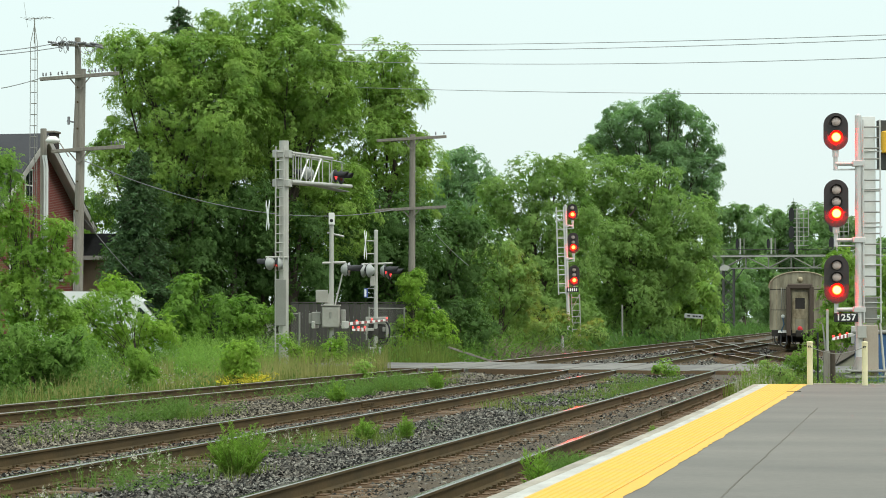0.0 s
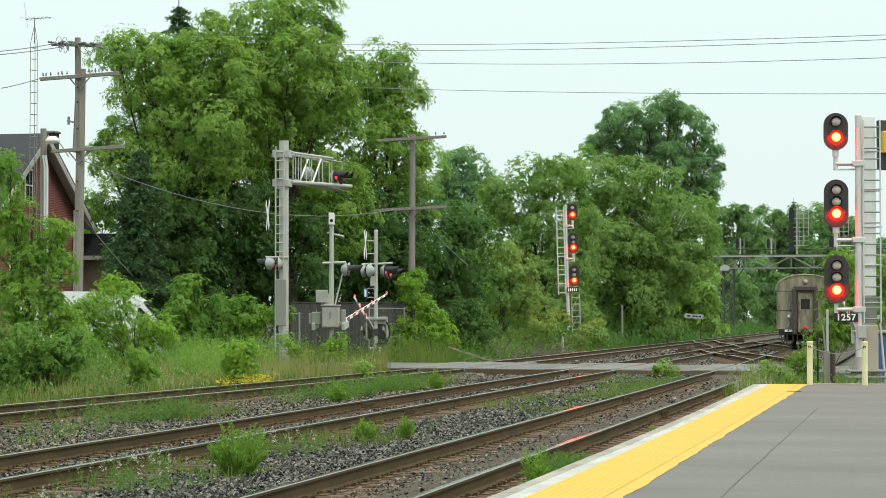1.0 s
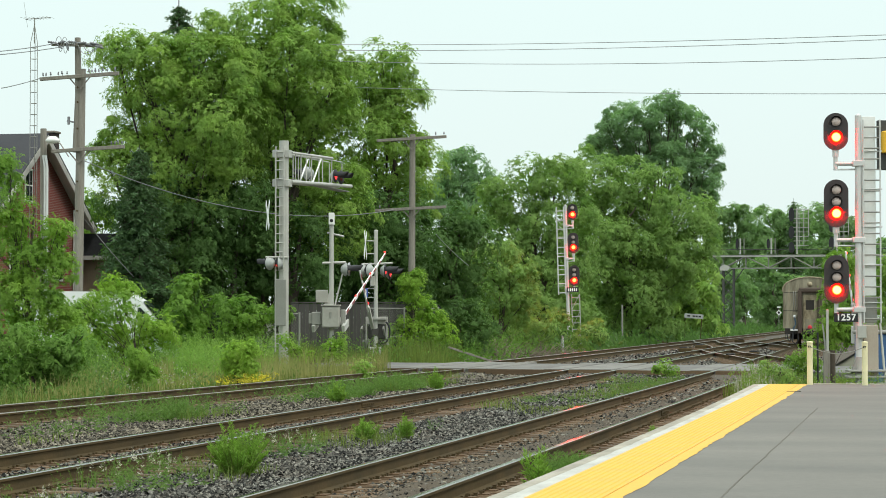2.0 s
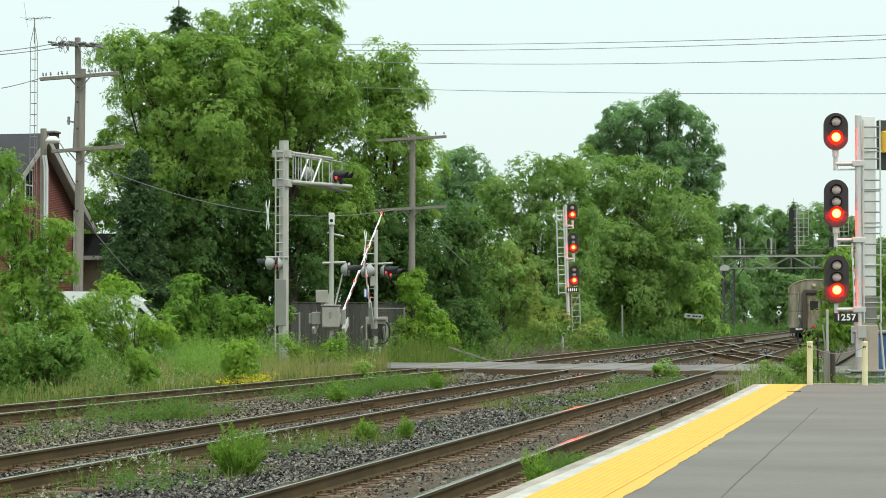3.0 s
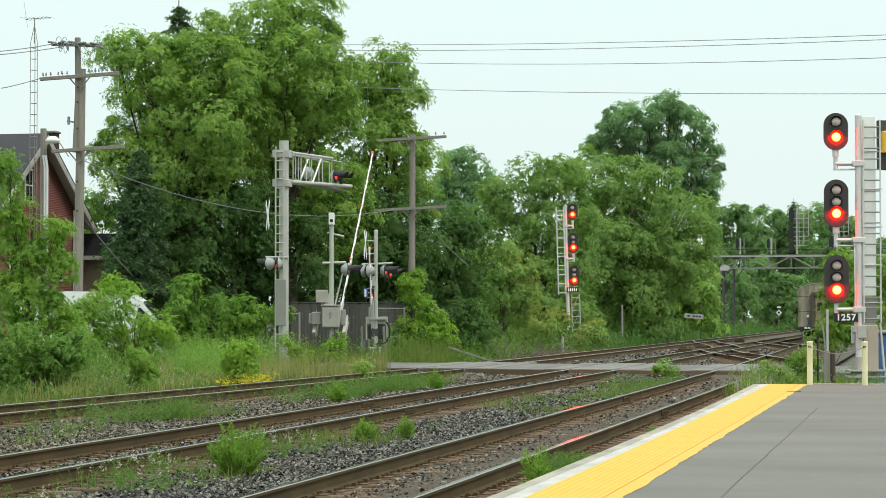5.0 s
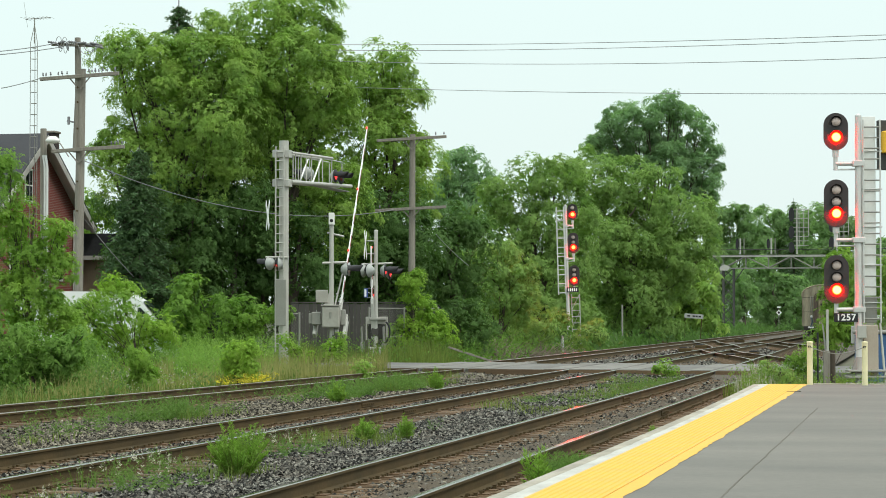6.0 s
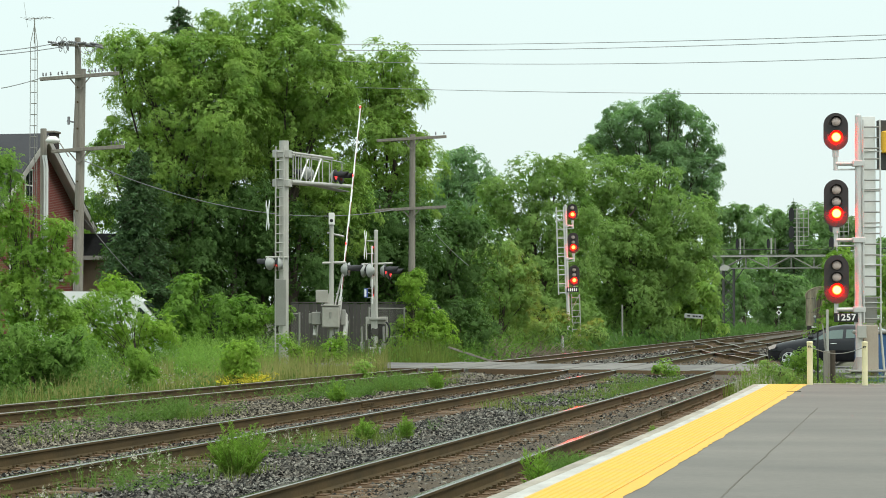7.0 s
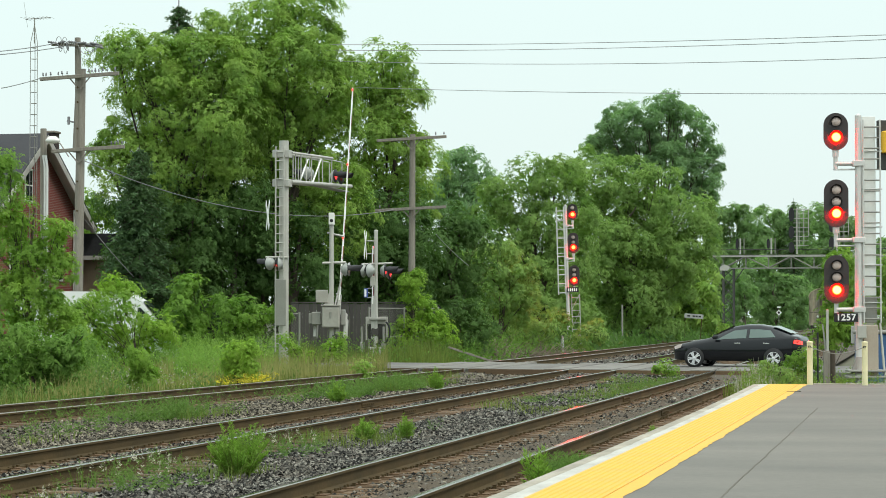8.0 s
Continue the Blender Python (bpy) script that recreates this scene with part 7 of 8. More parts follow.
    for y0 in (2.0, 21.2):
        b = part("bogie", Shape().box(-1.2, -1.0, y0 - 0.4, y0 + 3.0, 0.32, 0.62, 0.03).box(1.0, 1.2, y0 - 0.4, y0 + 3.0, 0.32, 0.62, 0.03).box(-1.1, 1.1, y0 + 0.8, y0 + 1.8, 0.3, 0.6, 0.03), "coach_dark", t)
        for y in (y0, y0 + 2.6):
            for s in (-1, 1):
                wh = Shape()
                wh.at = pose(s * 0.74, y, 0.46, 0, 90)
                wh.lathe([(0.0, 0.06), (0.40, 0.06), (0.455, 0.07), (0.455, -0.05), (0.0, -0.06)], 24)
                part("wheel", wh, "rail", b)
    return t


train = coach()

# ---- black saloon ----
M["car_paint"] = material("black_car_paint", (0.008, 0.009, 0.012), 0.12, vary=0.05, grain=4, stain=1, bump=0, spec=0.4)
M["car_glass"] = material("tinted_car_glass", (0.12, 0.165, 0.15), 0.12, vary=0.05, grain=3, bump=0, spec=0.35)
M["chrome"] = material("chrome", (0.7, 0.7, 0.7), 0.15, 1.0, vary=0.03, bump=0)
M["alloy"] = material("silver_alloy", (0.72, 0.73, 0.74), 0.35, 0.3, vary=0.06, bump=0)


WHEEL_R = 0.287


def saloon():
    """x forward, wheels on z = 0."""
    t = thing("saloon_car", "black four-door saloon car crossing the railway", "car")
    # x, half width, sill, belt, top, half width at top
    rows = [(2.24, 0.48, 0.32, 0.56, 0.62, 0.40), (2.16, 0.68, 0.24, 0.62, 0.68, 0.55), (1.95, 0.80, 0.22, 0.68, 0.76, 0.66), (1.5, 0.86, 0.22, 0.76, 0.86, 0.70),
            (1.0, 0.88, 0.21, 0.84, 0.95, 0.70), (0.85, 0.885, 0.2, 0.86, 1.0, 0.70), (0.45, 0.885, 0.2, 0.89, 1.205, 0.62), (0.12, 0.885, 0.2, 0.90, 1.345, 0.56), (-0.25, 0.885, 0.2, 0.91, 1.395, 0.55),
            (-0.7, 0.885, 0.2, 0.93, 1.39, 0.55), (-1.1, 0.885, 0.21, 0.95, 1.325, 0.54), (-1.45, 0.88, 0.22, 0.97, 1.19, 0.57), (-1.75, 0.87, 0.24, 0.985, 1.07, 0.64), (-1.88, 0.85, 0.26, 0.985, 1.03, 0.68),
            (-1.99, 0.80, 0.28, 0.97, 1.01, 0.66), (-2.06, 0.72, 0.36, 0.90, 0.95, 0.58), (-2.09, 0.66, 0.42, 0.80, 0.84, 0.55)]

    def ring(x, w, sill, belt, top, wr):
        half = [(0, sill), (w * 0.86, sill), (w * 0.97, sill + 0.10), (w, sill + 0.32), (w * 0.985, belt - 0.06), (w * 0.95, belt), (wr + (w * 0.95 - wr) * 0.12, top - (top - belt) * 0.14), (wr * 0.85, top), (wr * 0.4, top + 0.012)]
        return [(x, y, z) for y, z in half] + [(x, 0, top + 0.016)] + [(x, -y, z) for y, z in reversed(half[1:])]

    rings = [ring(*r) for r in rows]
    n = len(rings[0])
    s = Shape()
    faces = [(i * n + k, i * n + (k + 1) % n, (i + 1) * n + (k + 1) % n, (i + 1) * n + k) for i in range(len(rings) - 1) for k in range(n)]
    s.add([p for q in rings for p in q], faces, 0, True)
    s.add(rings[0], [tuple(reversed(range(n)))])
    s.add(rings[-1], [tuple(range(n))])
    body = part("body", s, "car_paint", t)

    def at_x(x):
        for a, b in zip(rows, rows[1:]):
            if a[0] >= x >= b[0]:
                u = (a[0] - x) / (a[0] - b[0])
                return [p + (q - p) * u for p, q in zip(a, b)]
        return rows[-1]

    def side_pane(low, high, sgn):
        """A side window between pairs of x at the belt and at the roof."""
        m = 8
        verts = []
        for k in range(m + 1):
            u = k / m
            for x, v in ((low[0] + (low[1] - low[0]) * u, 0.10), (high[0] + (high[1] - high[0]) * u, 0.80)):
                _, w, _, belt, top, wr = at_x(x)
                top_y, top_z = wr + (w * 0.95 - wr) * 0.12, top - (top - belt) * 0.14
                verts.append((x, sgn * (w * 0.95 + (top_y - w * 0.95) * v + 0.012), belt + (top_z - belt) * v))
        f = [(2 * k, 2 * k + 2, 2 * k + 3, 2 * k + 1) for k in range(m)]
        part("side_window", Shape().add(verts, f, 0, True), M["car_glass"], t, "pale reflecting side window")

    for sgn in (-1, 1):
        side_pane((0.72, -0.30), (0.16, -0.30), sgn)
        side_pane((-0.40, -1.28), (-0.40, -1.08), sgn)
        for x in (-0.02, -0.98):
            part("door_handle", Shape().box(x - 0.10, x + 0.10, min(sgn * 0.875, sgn * 0.91), max(sgn * 0.875, sgn * 0.91), 0.77, 0.80, 0.008), "chrome", body, "chrome door handle")
        part("wing_mirror", Shape().box(0.62, 0.80, min(sgn * 0.86, sgn * 1.04), max(sgn * 0.86, sgn * 1.04), 0.92, 1.05, 0.04), "car_paint", t)
        part("headlight", Shape().add([(2.19, sgn * 0.62, 0.66), (1.98, sgn * 0.81, 0.74), (1.86, sgn * 0.85, 0.75), (1.92, sgn * 0.845, 0.63), (2.14, sgn * 0.72, 0.57)], [(0, 1, 2, 3, 4)]), material("headlight_lens", (0.65, 0.55, 0.52), 0.1, vary=0.1, bump=0), t, "pale headlight lens")
        part("tail_lamp", Shape().add([(-1.90, sgn * 0.862, 0.90), (-2.02, sgn * 0.80, 0.90), (-2.075, sgn * 0.70, 0.87), (-2.10, sgn * 0.5, 0.84), (-2.11, sgn * 0.5, 0.74), (-2.10, sgn * 0.72, 0.75), (-2.02, sgn * 0.825, 0.76), (-1.88, sgn * 0.875, 0.79)], [(0, 1, 2, 3, 4, 5, 6, 7)]), M["red_small"], t, "lit red tail lamp")
    part("windscreen", Shape().add([(0.83, -0.64, 1.035), (0.83, 0.64, 1.035), (0.2, 0.52, 1.328), (0.2, -0.52, 1.328)], [(0, 1, 2, 3)]), M["car_glass"], t, at=pose(0.015, 0, 0.02))
    part("rear_window", Shape().add([(-1.12, -0.5, 1.336), (-1.12, 0.5, 1.336), (-1.72, 0.58, 1.1), (-1.72, -0.58, 1.1)], [(0, 1, 2, 3)]), M["car_glass"], t, at=pose(-0.02, 0, 0.025))
    part("number_plate", Shape().box(-2.12, -2.10, -0.2, 0.2, 0.52, 0.66), "white", t)
    made = []
    for x in (1.44, -1.22):
        for sgn in (-1, 1):
            # Flat black disc on the body side stands in for the wheel well's shade.
            arch = Shape()
            arch.at = pose(x, sgn * 0.872, 0.30, 90)
            arch.lathe([(0.0, 0.018), (0.325, 0.018), (0.335, 0.0), (0.325, -0.018), (0.0, -0.018)], 26)
            part("wheel_arch", arch, "rubber", t, "black disc for the shaded wheel well")
            w = Shape()
            w.at = pose(0, 0, 0, 90)
            w.lathe([(0.235, 0.10), (0.25, 0.11), (0.30, 0.105), (0.318, 0.06), (0.318, -0.06), (0.30, -0.105), (0.25, -0.11), (0.235, -0.10)], 28)
            wheel = part("wheel", w, "rubber", t, "black tyre", pose(x, sgn * 0.80, WHEEL_R))
            rim = Shape()
            rim.at = pose(0, 0, 0, 90)
            rim.lathe([(0.25, 0.105), (0.235, 0.114), (0.222, 0.10), (0.215, 0.0), (0.25, -0.105), (0.235, -0.114), (0.215, 0.0)], 28)
            for k in range(10):
                a = math.tau * (k // 2 + (0.13 if k % 2 else -0.13)) / 5
                for face in (-0.114, 0.114):
                    rim.at = pose(0, 0, 0, 0, -math.degrees(a), 0)
                    rim.box(0.03, 0.235, min(face, face * 0.8), max(face, face * 0.8), -0.024, 0.024)
            rim.at = pose(0, 0, 0, 90)
            rim.lathe([(0.0, 0.12), (0.06, 0.115), (0.065, 0.09)], 14)
            rim.lathe([(0.0, -0.12), (0.06, -0.115), (0.065, -0.09)], 14)
            part("rim", rim, "alloy", wheel, "silver multi-spoke rim")
            part("hub_shade", Shape().tube([(0, -0.07, 0), (0, 0.07, 0)], 0.225, 20), "rubber", wheel)
            for ob in [wheel] + list(wheel.children):
                ob.data.transform(Matrix.Diagonal((WHEEL_R / 0.318, 1.0, WHEEL_R / 0.318, 1)))
            made.append((wheel, x, sgn))
    return t, made


car, car_wheels = saloon()
CAR_SIZE = 0.96
for ob in car.children_recursive:
    ob.location *= CAR_SIZE
    ob.data.transform(Matrix.Scale(CAR_SIZE, 4))


# ---- grass, weeds and stones ----
def blades(name, label, category, spots, height, width, mat, seed, lean=0.35):
    """Many thin bent blades; spots are (x, y, z)."""
    rng = np.random.default_rng(seed)
    p = np.array(spots)
    n = len(p)
    a = rng.uniform(0, math.tau, n)
    side = np.stack([np.cos(a), np.sin(a), np.zeros(n)], 1)
    out = np.stack([-np.sin(a), np.cos(a), np.zeros(n)], 1) * rng.uniform(0, lean, (n, 1))
    patchy = np.array([noise.noise(Vector((q[0] * 0.9, q[1] * 0.6, seed))) for q in p])
    h = (height * rng.uniform(0.45, 1.2, n) * (1 + 0.9 * patchy))[:, None]
    w = width * rng.uniform(0.6, 1.4, (n, 1))
    up = np.array([0, 0, 1.0])
    mid = p + up * h * 0.6 + out * h * 0.35
    tip = p + up * h + out * h * 1.1
    v = np.stack([p - side * w / 2, p + side * w / 2, mid + side * w * 0.4, tip, mid - side * w * 0.4], 1).reshape(-1, 3)
    i = np.arange(n)[:, None] * 5
    f = np.concatenate([i + [0, 1, 2], i + [0, 2, 4], i + [4, 2, 3]], 1).reshape(-1, 3)
    tagged(part(name, soup(name, v, f, mat), None), label, category, kind="stuff")


def leafy(name, label, category, spots, height, leaf_size, mat, seed, per=22, spread=0.22, slim=0.35):
    """Low leafy weeds at spots: a few leaning stems set with pointed leaves, fewer and smaller upwards."""
    rng = np.random.default_rng(seed)
    p = np.array(spots)
    n = len(p)
    stems = 3
    h = height * rng.uniform(0.45, 1.3, (n, stems, 1))
    lean = rng.normal(size=(n, stems, 1, 2)) * spread
    which = rng.integers(0, stems, (n, per))
    u = (rng.random((n, per)) ** 0.85)[..., None]
    rows = np.arange(n)[:, None]
    pos = np.empty((n, per, 3))
    pos[..., :2] = p[:, None, :2] + lean[rows, which, 0] * (0.45 + 0.75 * u) + rng.normal(size=(n, per, 2)) * spread * 0.16
    pos[..., 2:] = p[:, None, 2:] + u * h[rows, which]
    a = rng.uniform(0, math.tau, (n, per, 1))
    up = 0.45 + 0.9 * u + rng.normal(size=(n, per, 1)) * 0.25
    along = np.concatenate([np.cos(a), np.sin(a), up], 2)
    size = leaf_size * 1.35 * rng.uniform(0.55, 1.3, (n, per)) * (1.2 - 0.6 * u[..., 0])
    v, f = spears(rng, pos.reshape(-1, 3), along.reshape(-1, 3), size.ravel(), slim)
    tagged(part(name, soup(name, v, f, mat), None), label, category, kind="stuff")


def scatter(n, x0, x1, y0, y1, seed, patch=0.0, cut=-9, z=None, keep=None):
    """Spots over a stretch of the plan, thinned where a slow noise is low."""
    rng = random.Random(seed)
    got = []
    while len(got) < n:
        x, y = rng.uniform(x0, x1), rng.uniform(y0, y1)
        if keep and not keep(x, y):
            continue
        if patch and noise.noise(Vector((x * patch, y * patch * 0.6, seed))) < cut:
            continue
        got.append((x, y, z if z is not None else max(ground_height(x, y), bed_height(x, y) if -18.4 < x < -3.4 else -9) - 0.03))
    return got


def verge(x, y):
    return third_x(y) - 1.5 > x > -0.46 * y - 3 and not (road_y(x, -0.06) < y < road_y(x, 1.06))


def off_road(x, y):
    return not (road_y(x, -0.05) < y < road_y(x, 1.05))


blades("verge_grass", "tall uneven meadow grass on the verge", "grass", scatter(32000, -30, -15.4, 33, 78, 1, keep=verge), 0.42, 0.018, "grass", 1, 0.6)
blades("seeding_grass", "straw-coloured seeding grass on the verge", "grass", scatter(24000, -26, -15.6, 36, 78, 2, 0.35, 0.0, keep=verge), 0.6, 0.012, "straw", 2, 0.5)
blades("roadside_straw", "tall reddish seeding grass before the crossing", "grass", scatter(9000, -22, -16.0, 58, 69.8, 31, 0.4, -0.2, keep=verge), 0.85, 0.013, "straw", 31, 0.25)
blades("tall_grass", "tall fresh green grass behind the crossing", "grass", scatter(8000, -24.5, -17.0, 80, 99, 32, 0.3, -0.25, keep=lambda x, y: off_road(x, y) and x < -0.165 * y - 3.4), 0.95, 0.02, "grass", 32, 0.25)
leafy("verge_weeds", "leafy weeds on the verge", "weeds", scatter(2400, -31, -16.6, 36, 80, 3, 0.35, 0.08, keep=verge), 0.5, 0.12, "weed", 3, 16, 0.2)
leafy("pale_weeds", "pale seeding weeds among the verge grass", "weeds", scatter(150, -25.5, -18.0, 52, 66, 33, 0.5, 0.12, keep=verge), 0.75, 0.07, "seed", 33, 16, 0.1)
leafy("verge_nettles", "dense dark green weeds in front of the bushes", "weeds", scatter(2100, -36, -20.0, 46, 82, 4, 0.15, -0.15, keep=verge), 1.0, 0.13, "weed", 4, 22, 0.24)
leafy("bank_weeds", "bright leafy weeds in front of the hedge", "weeds", scatter(1500, -25.0, -18.6, 56, 69, 19, 0.3, -0.1, keep=verge), 1.2, 0.1, "herb", 19, 30, 0.18, 0.27)
leafy("roadside_weeds", "green weeds along the tree line", "weeds", scatter(1500, -30, -17.0, 82, 165, 5, 0.1, -0.3, keep=lambda x, y: x < -17.0 - 0.01 * y and off_road(x, y)), 1.1, 0.14, "leaf_m", 5, 34, 0.32)
leafy("siding_weeds", "green weeds between the siding and the main track", "weeds", scatter(230, -13.5, -12.5, 38, 60, 6, 0.35, 0.05), 0.36, 0.075, "weed", 6, 60, 0.16, 0.22)
leafy("near_siding_weeds", "sparse pale weeds along the siding", "weeds", scatter(85, -15.2, -13.0, 27, 42, 7, 0.5, 0.12), 0.36, 0.06, "weed", 7, 46, 0.13, 0.18)
blades("track_grass", "thin grass growing in the ballast", "grass", scatter(1000, -14, -12.4, 28, 66, 8, 0.4, 0.08), 0.24, 0.012, "grass", 8, 0.8)
leafy("main_track_weeds", "yellow-green weeds along the main track", "weeds", scatter(95, -8.75, -7.5, 19, 36, 9, 0.6, 0.03), 0.26, 0.05, "weed", 9, 50, 0.09, 0.16)
blades("main_track_grass", "thin pale grass beside the main track", "grass", scatter(1500, -8.7, -7.5, 18, 36, 10, 0.6, 0.02), 0.2, 0.008, "grass", 10, 0.9)
leafy("siding_herbs", "thin leafy herbs beside the siding", "weeds", scatter(110, -15.0, -12.8, 29, 50, 36, 0.5, 0.18), 0.42, 0.06, "weed", 36, 44, 0.12, 0.18)
leafy("seed_heads", "pale seed heads of the weeds beside the main track", "weeds", [(x, y, z + 0.2) for x, y, z in scatter(70, -8.75, -7.7, 19, 34, 9, 0.6, 0.03)], 0.13, 0.03, "seed", 37, 12, 0.01, 0.25)
leafy("crossing_weeds", "low green weeds near the crossing", "weeds", scatter(170, -8.5, -6.1, 44, 66.4, 11, 0.5, 0.12), 0.17, 0.05, "weed", 11, 44, 0.13, 0.22)
blades("crossing_grass", "bright green grass near the crossing", "grass", scatter(3000, -8.6, -6.0, 42, 66.5, 12, 0.5, 0.06), 0.14, 0.012, "grass", 12, 0.9)
blades("right_grass", "bright green grass beside the end of the platform", "grass", scatter(13000, -5.6, 4.0, 50, 66, 13, keep=lambda x, y: off_road(x, y) and x > -6.0 and (x < -5.95 or x > -4.2)), 0.4, 0.02, "grass", 13)
leafy("right_weeds", "tall pale weeds beyond the platform end", "weeds", scatter(420, -4.1, -0.6, 50.5, 64, 14, 0.3, -0.2, keep=off_road), 0.6, 0.07, "sprig", 14, 30, 0.16)
blades("pale_flower_grass", "pale flowering grass beyond the platform end", "grass", scatter(1500, -4.1, -2.2, 51, 60, 15), 0.45, 0.012, "seed", 15)
leafy("edge_weeds", "weeds growing against the platform edge", "weeds", scatter(150, -4.1, -3.62, 20.5, 26.5, 16, 0.7, 0.05), 0.22, 0.05, "weed", 16, 50, 0.08, 0.18)
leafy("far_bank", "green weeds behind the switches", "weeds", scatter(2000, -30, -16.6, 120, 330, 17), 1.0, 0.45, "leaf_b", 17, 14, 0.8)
leafy("yellow_flowers", "yellow blossoms low in the verge", "flowers", [(x, y, z + 0.2) for x, y, z in scatter(90, -17.0, -15.9, 52.6, 55.2, 18)], 0.22, 0.035, "blossom", 18, 26, 0.14, 0.8)


def plant(label, x, y, z, height, width, leaf_size, mat, seed, stems=26, slim=0.16, per=60):
    """One bushy weed: thin stems set with narrow leaves that point up and outwards."""
    rng = np.random.default_rng(seed)
    t = thing("weed_plant", label, "plant", pose(x, y, z), group="weeds in the ballast")
    wood, P, D, S = Shape(), [], [], []
    for k in range(stems):
        a, r = rng.uniform(0, math.tau), width * 0.5 * math.sqrt(rng.random())
        h = height * rng.uniform(0.5, 1.1) * (1 - 0.4 * (r / (width * 0.5)) ** 2)
        tip = np.array([math.cos(a) * r, math.sin(a) * r, h])
        root = tip * [0.35, 0.35, 0]
        wood.tube([root, (root + tip) / 2 * [1, 1, 1.1], tip], [0.006, 0.004, 0.002], 4, caps=False)
        u = rng.uniform(0.08, 1, (per, 1))
        b = rng.uniform(0, math.tau, (per, 1))
        P.append(root + (tip - root) * u + [0, 0, 0.05] * (u * (1 - u)) * h * 8)
        D.append(np.concatenate([np.cos(b), np.sin(b), 0.35 + u * 1.1 + rng.normal(size=(per, 1)) * 0.2], 1))
        S.append((leaf_size * (1.25 - 0.65 * u) * rng.uniform(0.7, 1.25, (per, 1)))[:, 0])
    part("stem", wood, "grass", t)
    v, f = spears(rng, np.concatenate(P), np.concatenate(D), np.concatenate(S), slim)
    part("foliage", soup("foliage", v, f, mat), None, t)


plant("bushy bright green feathery weed in the ballast", -7.75, 25.35, -0.25, 0.66, 0.8, 0.08, "leaf_c", 61, 62, 0.14, 90)
plant("green weed beside the main track", -8.0, 32.6, -0.24, 0.36, 0.5, 0.08, "leaf_c", 62, 26)
plant("thin green weed beside the main track", -7.6, 33.5, -0.24, 0.38, 0.34, 0.08, "leaf_c", 63, 14)
plant("lance-leaved weed at the platform edge", -3.82, 23.0, -0.2, 0.5, 0.4, 0.12, "leaf_c", 64, 18, 0.13, 44)
plant("small grass tuft at the platform edge", -3.75, 33.0, -0.2, 0.26, 0.18, 0.1, "leaf_c", 65, 10, 0.12, 20)
plant("leafy weed beside the siding", -12.3, 47.5, -0.25, 0.45, 0.5, 0.1, "leaf_c", 66, 22)
plant("leafy weed beside the siding rail", -11.9, 56.0, -0.25, 0.55, 0.55, 0.1, "leaf_c", 67, 22)


def brush_pile(x, y, z, wide, high, count, seed):
    """A heap of bare twigs that lean on each other."""
    rng = random.Random(seed)
    t = thing("brush_pile", "heap of dead brown twigs beside the siding", "brush", pose(x, y, z))
    for k in range(count):
        a, r = rng.uniform(0, math.tau), wide * math.sqrt(rng.random())
        root = Vector((math.cos(a) * r, math.sin(a) * r * 0.5, rng.uniform(0, high * 0.25)))
        lean = Vector((rng.uniform(-1, 1), rng.uniform(-0.6, 0.6), rng.uniform(0.1, 0.9))) * rng.uniform(0.6, 1.6) * high
        part("twig", Shape().tube([root, root + lean * 0.5 + Vector((0, 0, 0.06)), root + lean], [0.025, 0.016, 0.006], 4, caps=False), "twig", t)


brush_pile(-18.9, 106.5, -0.45, 1.7, 1.0, 110, 5)
brush_pile(-17.6, 112.0, -0.45, 1.2, 0.7, 60, 6)
M["dock"] = leaf("rusty_dock_leaf", (0.20, 0.10, 0.055), (0.15, 0.12, 0.05), 0.35)
for k, (x, y, h) in enumerate(((-4.05, 59.4, 0.95), (-3.85, 59.9, 1.05), (-4.2, 60.3, 0.8), (-3.6, 59.2, 0.85))):
    plant("rust-red dock gone to seed beyond the platform end", x, y, -0.5, h, 0.3, 0.09, "dock", 90 + k, 12, 0.2, 44)


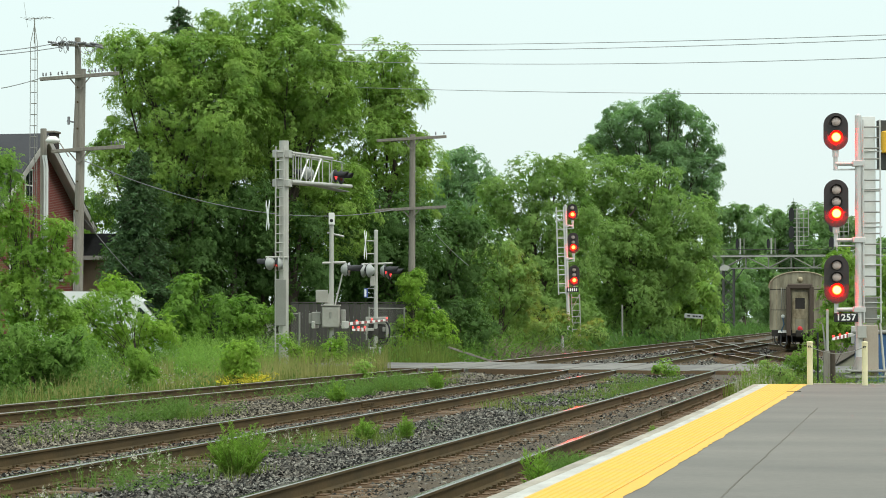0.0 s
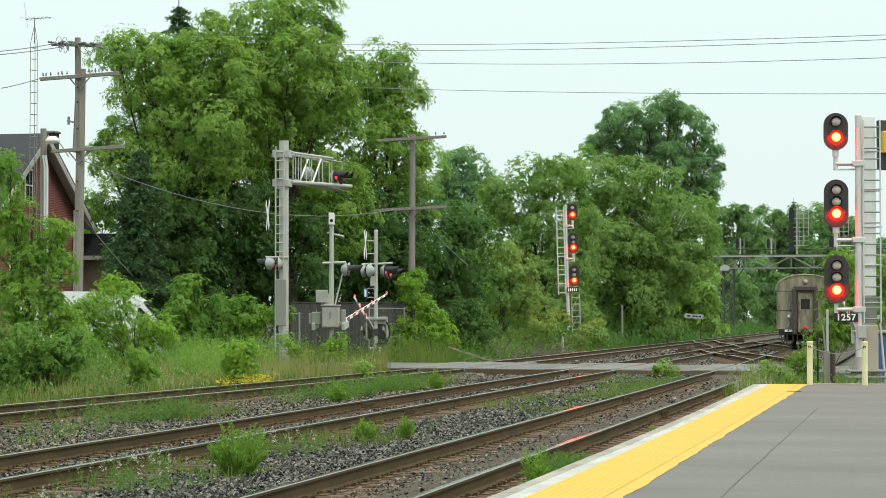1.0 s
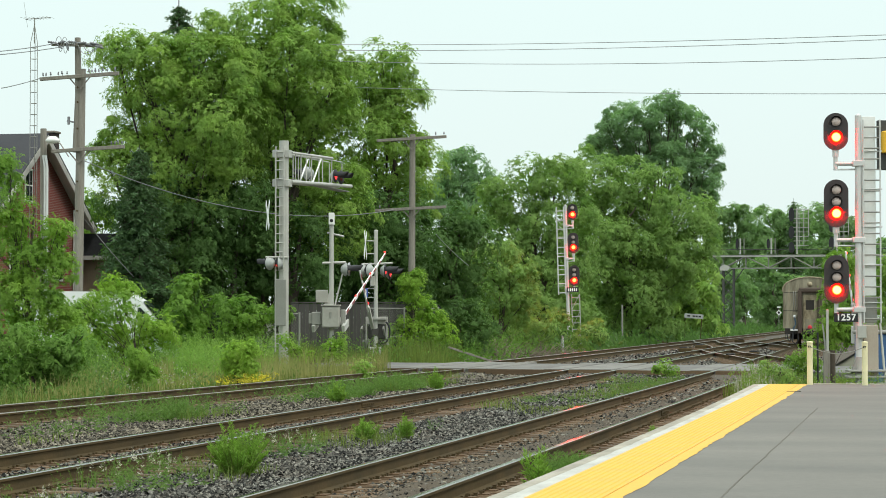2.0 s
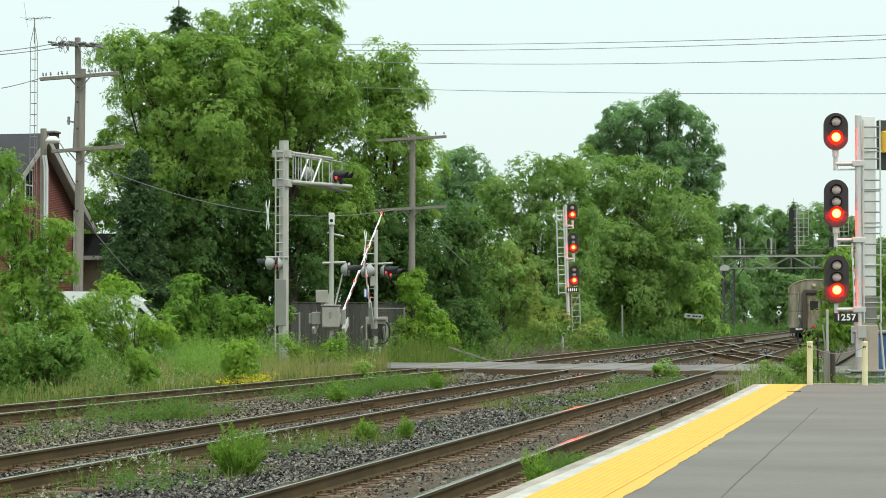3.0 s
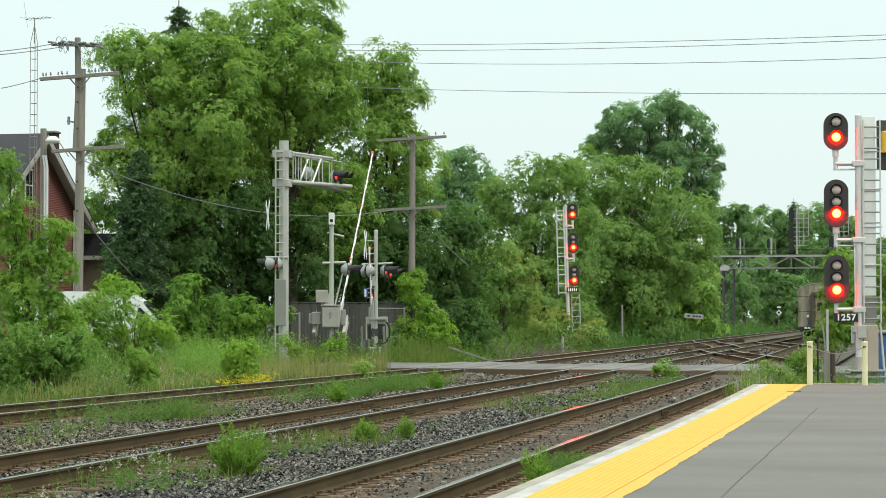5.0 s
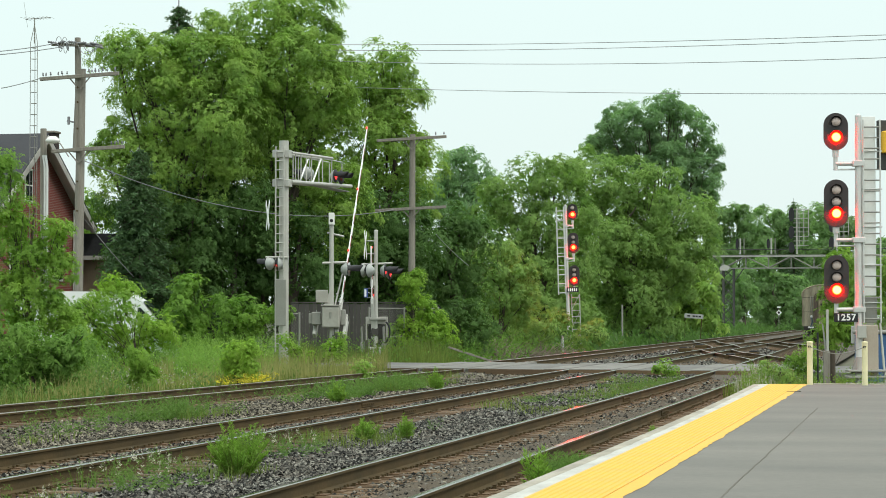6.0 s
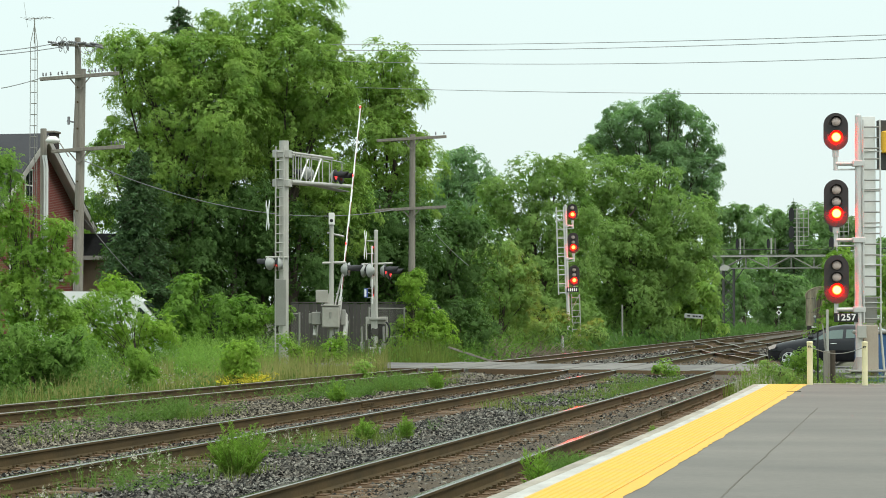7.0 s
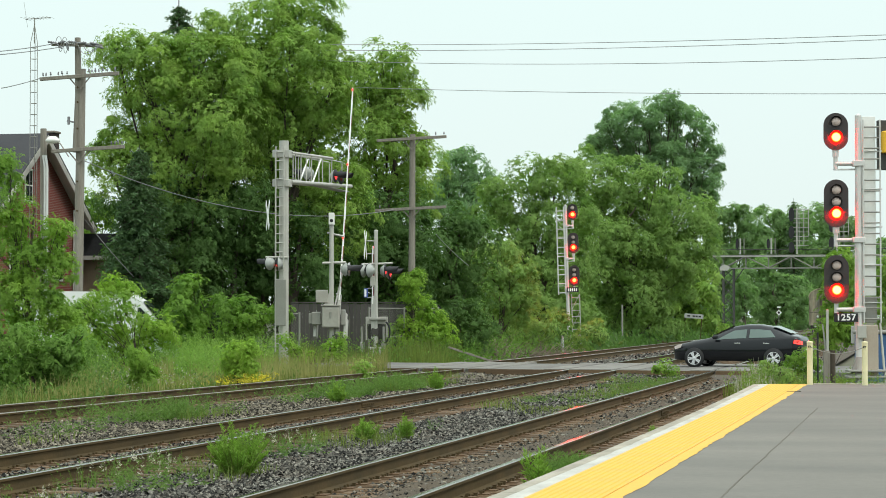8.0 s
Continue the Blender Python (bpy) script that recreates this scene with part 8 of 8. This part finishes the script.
def ballast_stones(n, seed, x0, x1, y0, y1, size, name, bare=0.5, mat="stone"):
    rng = np.random.default_rng(seed)
    spots = []
    while len(spots) < n:
        x, y = rng.uniform(x0, x1), y0 + (y1 - y0) * rng.random() ** 1.5
        if x < -0.47 * y - 0.5:
            continue
        d = min(abs(abs(x - c) - 0.752) for c in (RIGHT_X, MIDDLE_X, third_x(y)))
        if d < 0.09:
            continue
        inner = min(abs(x - c) for c in (RIGHT_X, MIDDLE_X, third_x(y)))
        if inner < 1.25 and rng.random() < (0.9 if bare and x > -6.5 else bare):
            continue
        spots.append((x, y, max(bed_height(x, y), -0.172 if inner < 0.42 else -1) + rng.uniform(-0.008, 0.012)))
    p = np.array(spots)
    base = np.array([(1, 0, 0), (0, 1, 0), (-1, 0, 0), (0, -1, 0), (0, 0, 1), (0, 0, -1)], float)
    s = size * rng.uniform(0.4, 1.35, (n, 1, 1)) * rng.uniform(0.5, 1.25, (n, 6, 1))
    v = base[None] * s * [1, 1, 0.75] + rng.normal(size=(n, 6, 3)) * size * 0.16
    a = rng.uniform(0, math.tau, n)
    c, q = np.cos(a)[:, None], np.sin(a)[:, None]
    tilt = rng.normal(size=(n, 1)) * 0.5
    x, y, z = v[..., 0], v[..., 1], v[..., 2]
    x, z = x * np.cos(tilt) - z * np.sin(tilt), x * np.sin(tilt) + z * np.cos(tilt)
    v = np.stack([x * c - y * q, x * q + y * c, z], 2) + p[:, None]
    tri = np.array([(0, 1, 4), (1, 2, 4), (2, 3, 4), (3, 0, 4), (1, 0, 5), (2, 1, 5), (3, 2, 5), (0, 3, 5)][:4])
    f = (np.arange(n)[:, None, None] * 6 + tri).reshape(-1, 3)
    tagged(part(name, soup(name, v.reshape(-1, 3), f, mat), None), "loose crushed grey stones of the track bed" if mat == "stone" else "loose weathered brown stones beside the siding", "ballast", kind="stuff")


ballast_stones(52000, 71, -11.0, -3.62, 16.5, 48, 0.027, "ballast_stones")
ballast_stones(30000, 75, -15.8, -10.4, 24, 50, 0.03, "siding_ballast_stones", 0.5, "brown_stone")
ballast_stones(9000, 74, RIGHT_X - 0.62, RIGHT_X + 0.62, 16.5, 60, 0.013, "track_gravel", 0.0, "brown_stone")
ballast_stones(14000, 72, -11.0, -3.8, 46, 70, 0.04, "far_ballast_stones")
ballast_stones(9000, 76, -17.0, -10.4, 48, 74, 0.042, "far_siding_stones", 0.5, "brown_stone")
ballast_stones(15000, 73, -16.0, -3.8, 76, 140, 0.065, "distant_ballast_stones", 0.08)


# ---- what moves ----
def angle_rows(keys):
    """Angles at every quarter second, eased between the keys (seconds, degrees)."""
    rows = []
    for k in range(33):
        t = k * 0.25
        for (t0, a0), (t1, a1) in zip(keys, keys[1:]):
            if t0 <= t <= t1:
                rows.append((t, a0 + (a1 - a0) * (t - t0) / (t1 - t0)))
                break
    return rows


def motions():
    # the coach draws away at an even speed
    walk(train, [(t, pose(right_x(114.6 + 7.8 * t), 114.6 + 7.8 * t, 0, 0, 0, 0.83)) for t in (0, 1, 2, 3, 4, 5, 6, 7, 8)])
    # the gate arms rise
    main = [(0, 1.0), (0.5, 2.0), (1.0, 7.5), (1.5, 12.5), (2.8, 26.5), (3.5, 33.5), (4.5, 42.5), (6.5, 60.0), (7.0, 64.5), (7.5, 69.5), (8.0, 74.0)]
    short = [(0, 0.0), (0.5, 5.0), (1.0, 22.0), (1.5, 38.0), (3.0, 62.0), (4.5, 76.0), (6.0, 84.0), (8.0, 89.0)]
    other = [(0, -3.0), (0.5, 4.0), (1.0, 32.0), (1.5, 55.0), (3.0, 80.0), (4.5, 87.0), (8.0, 89.0)]
    for (arm, mast, pivot), keys, turn, size in zip(ARMS, (main, short, other), (2.0, 180.0, 167.0), (GATE_SIZE, 1.0, 1.0)):
        back = mast.matrix_basis.inverted()
        walk(arm, [(t, back @ pose(*pivot) @ Matrix.Scale(size, 4) @ pose(0, 0, 0, 0, 0, turn) @ pose(0, 0, 0, a)) for t, a in angle_rows(keys)])
    # the car waits, starts, and drives over the crossing
    heading = math.atan2(road_y(-9, 0) - road_y(-6, 0), -3.0)

    def gone(t):
        if t <= 3.2:
            return 0.0
        if t <= 6.2:
            return 0.5 * CAR_SPEED / 3.0 * (t - 3.2) ** 2
        return CAR_SPEED * 1.5 + CAR_SPEED * (t - 6.2)

    times = sorted(set([0.0, 1.6, 3.0, 3.2] + [3.2 + 0.1 * k for k in range(1, 49)]))
    rows, spin = [], []
    for t in times:
        d = gone(t) - gone(8.0)
        x = CAR_LAST + d * math.cos(heading)
        rows.append((t, pose(x, road_y(x, CAR_LANE), 0.012, 0, 0, math.degrees(heading))))
        spin.append((t, math.degrees(gone(t) / (WHEEL_R * CAR_SIZE))))
    walk(car, rows)
    for wheel, x, s in car_wheels:
        walk(wheel, [(t, pose(x * CAR_SIZE, s * 0.80 * CAR_SIZE, WHEEL_R * CAR_SIZE, 0, a, 0)) for t, a in spin])


CAR_SPEED, CAR_LAST, CAR_LANE = 3.05, -5.43, 0.62
motions()
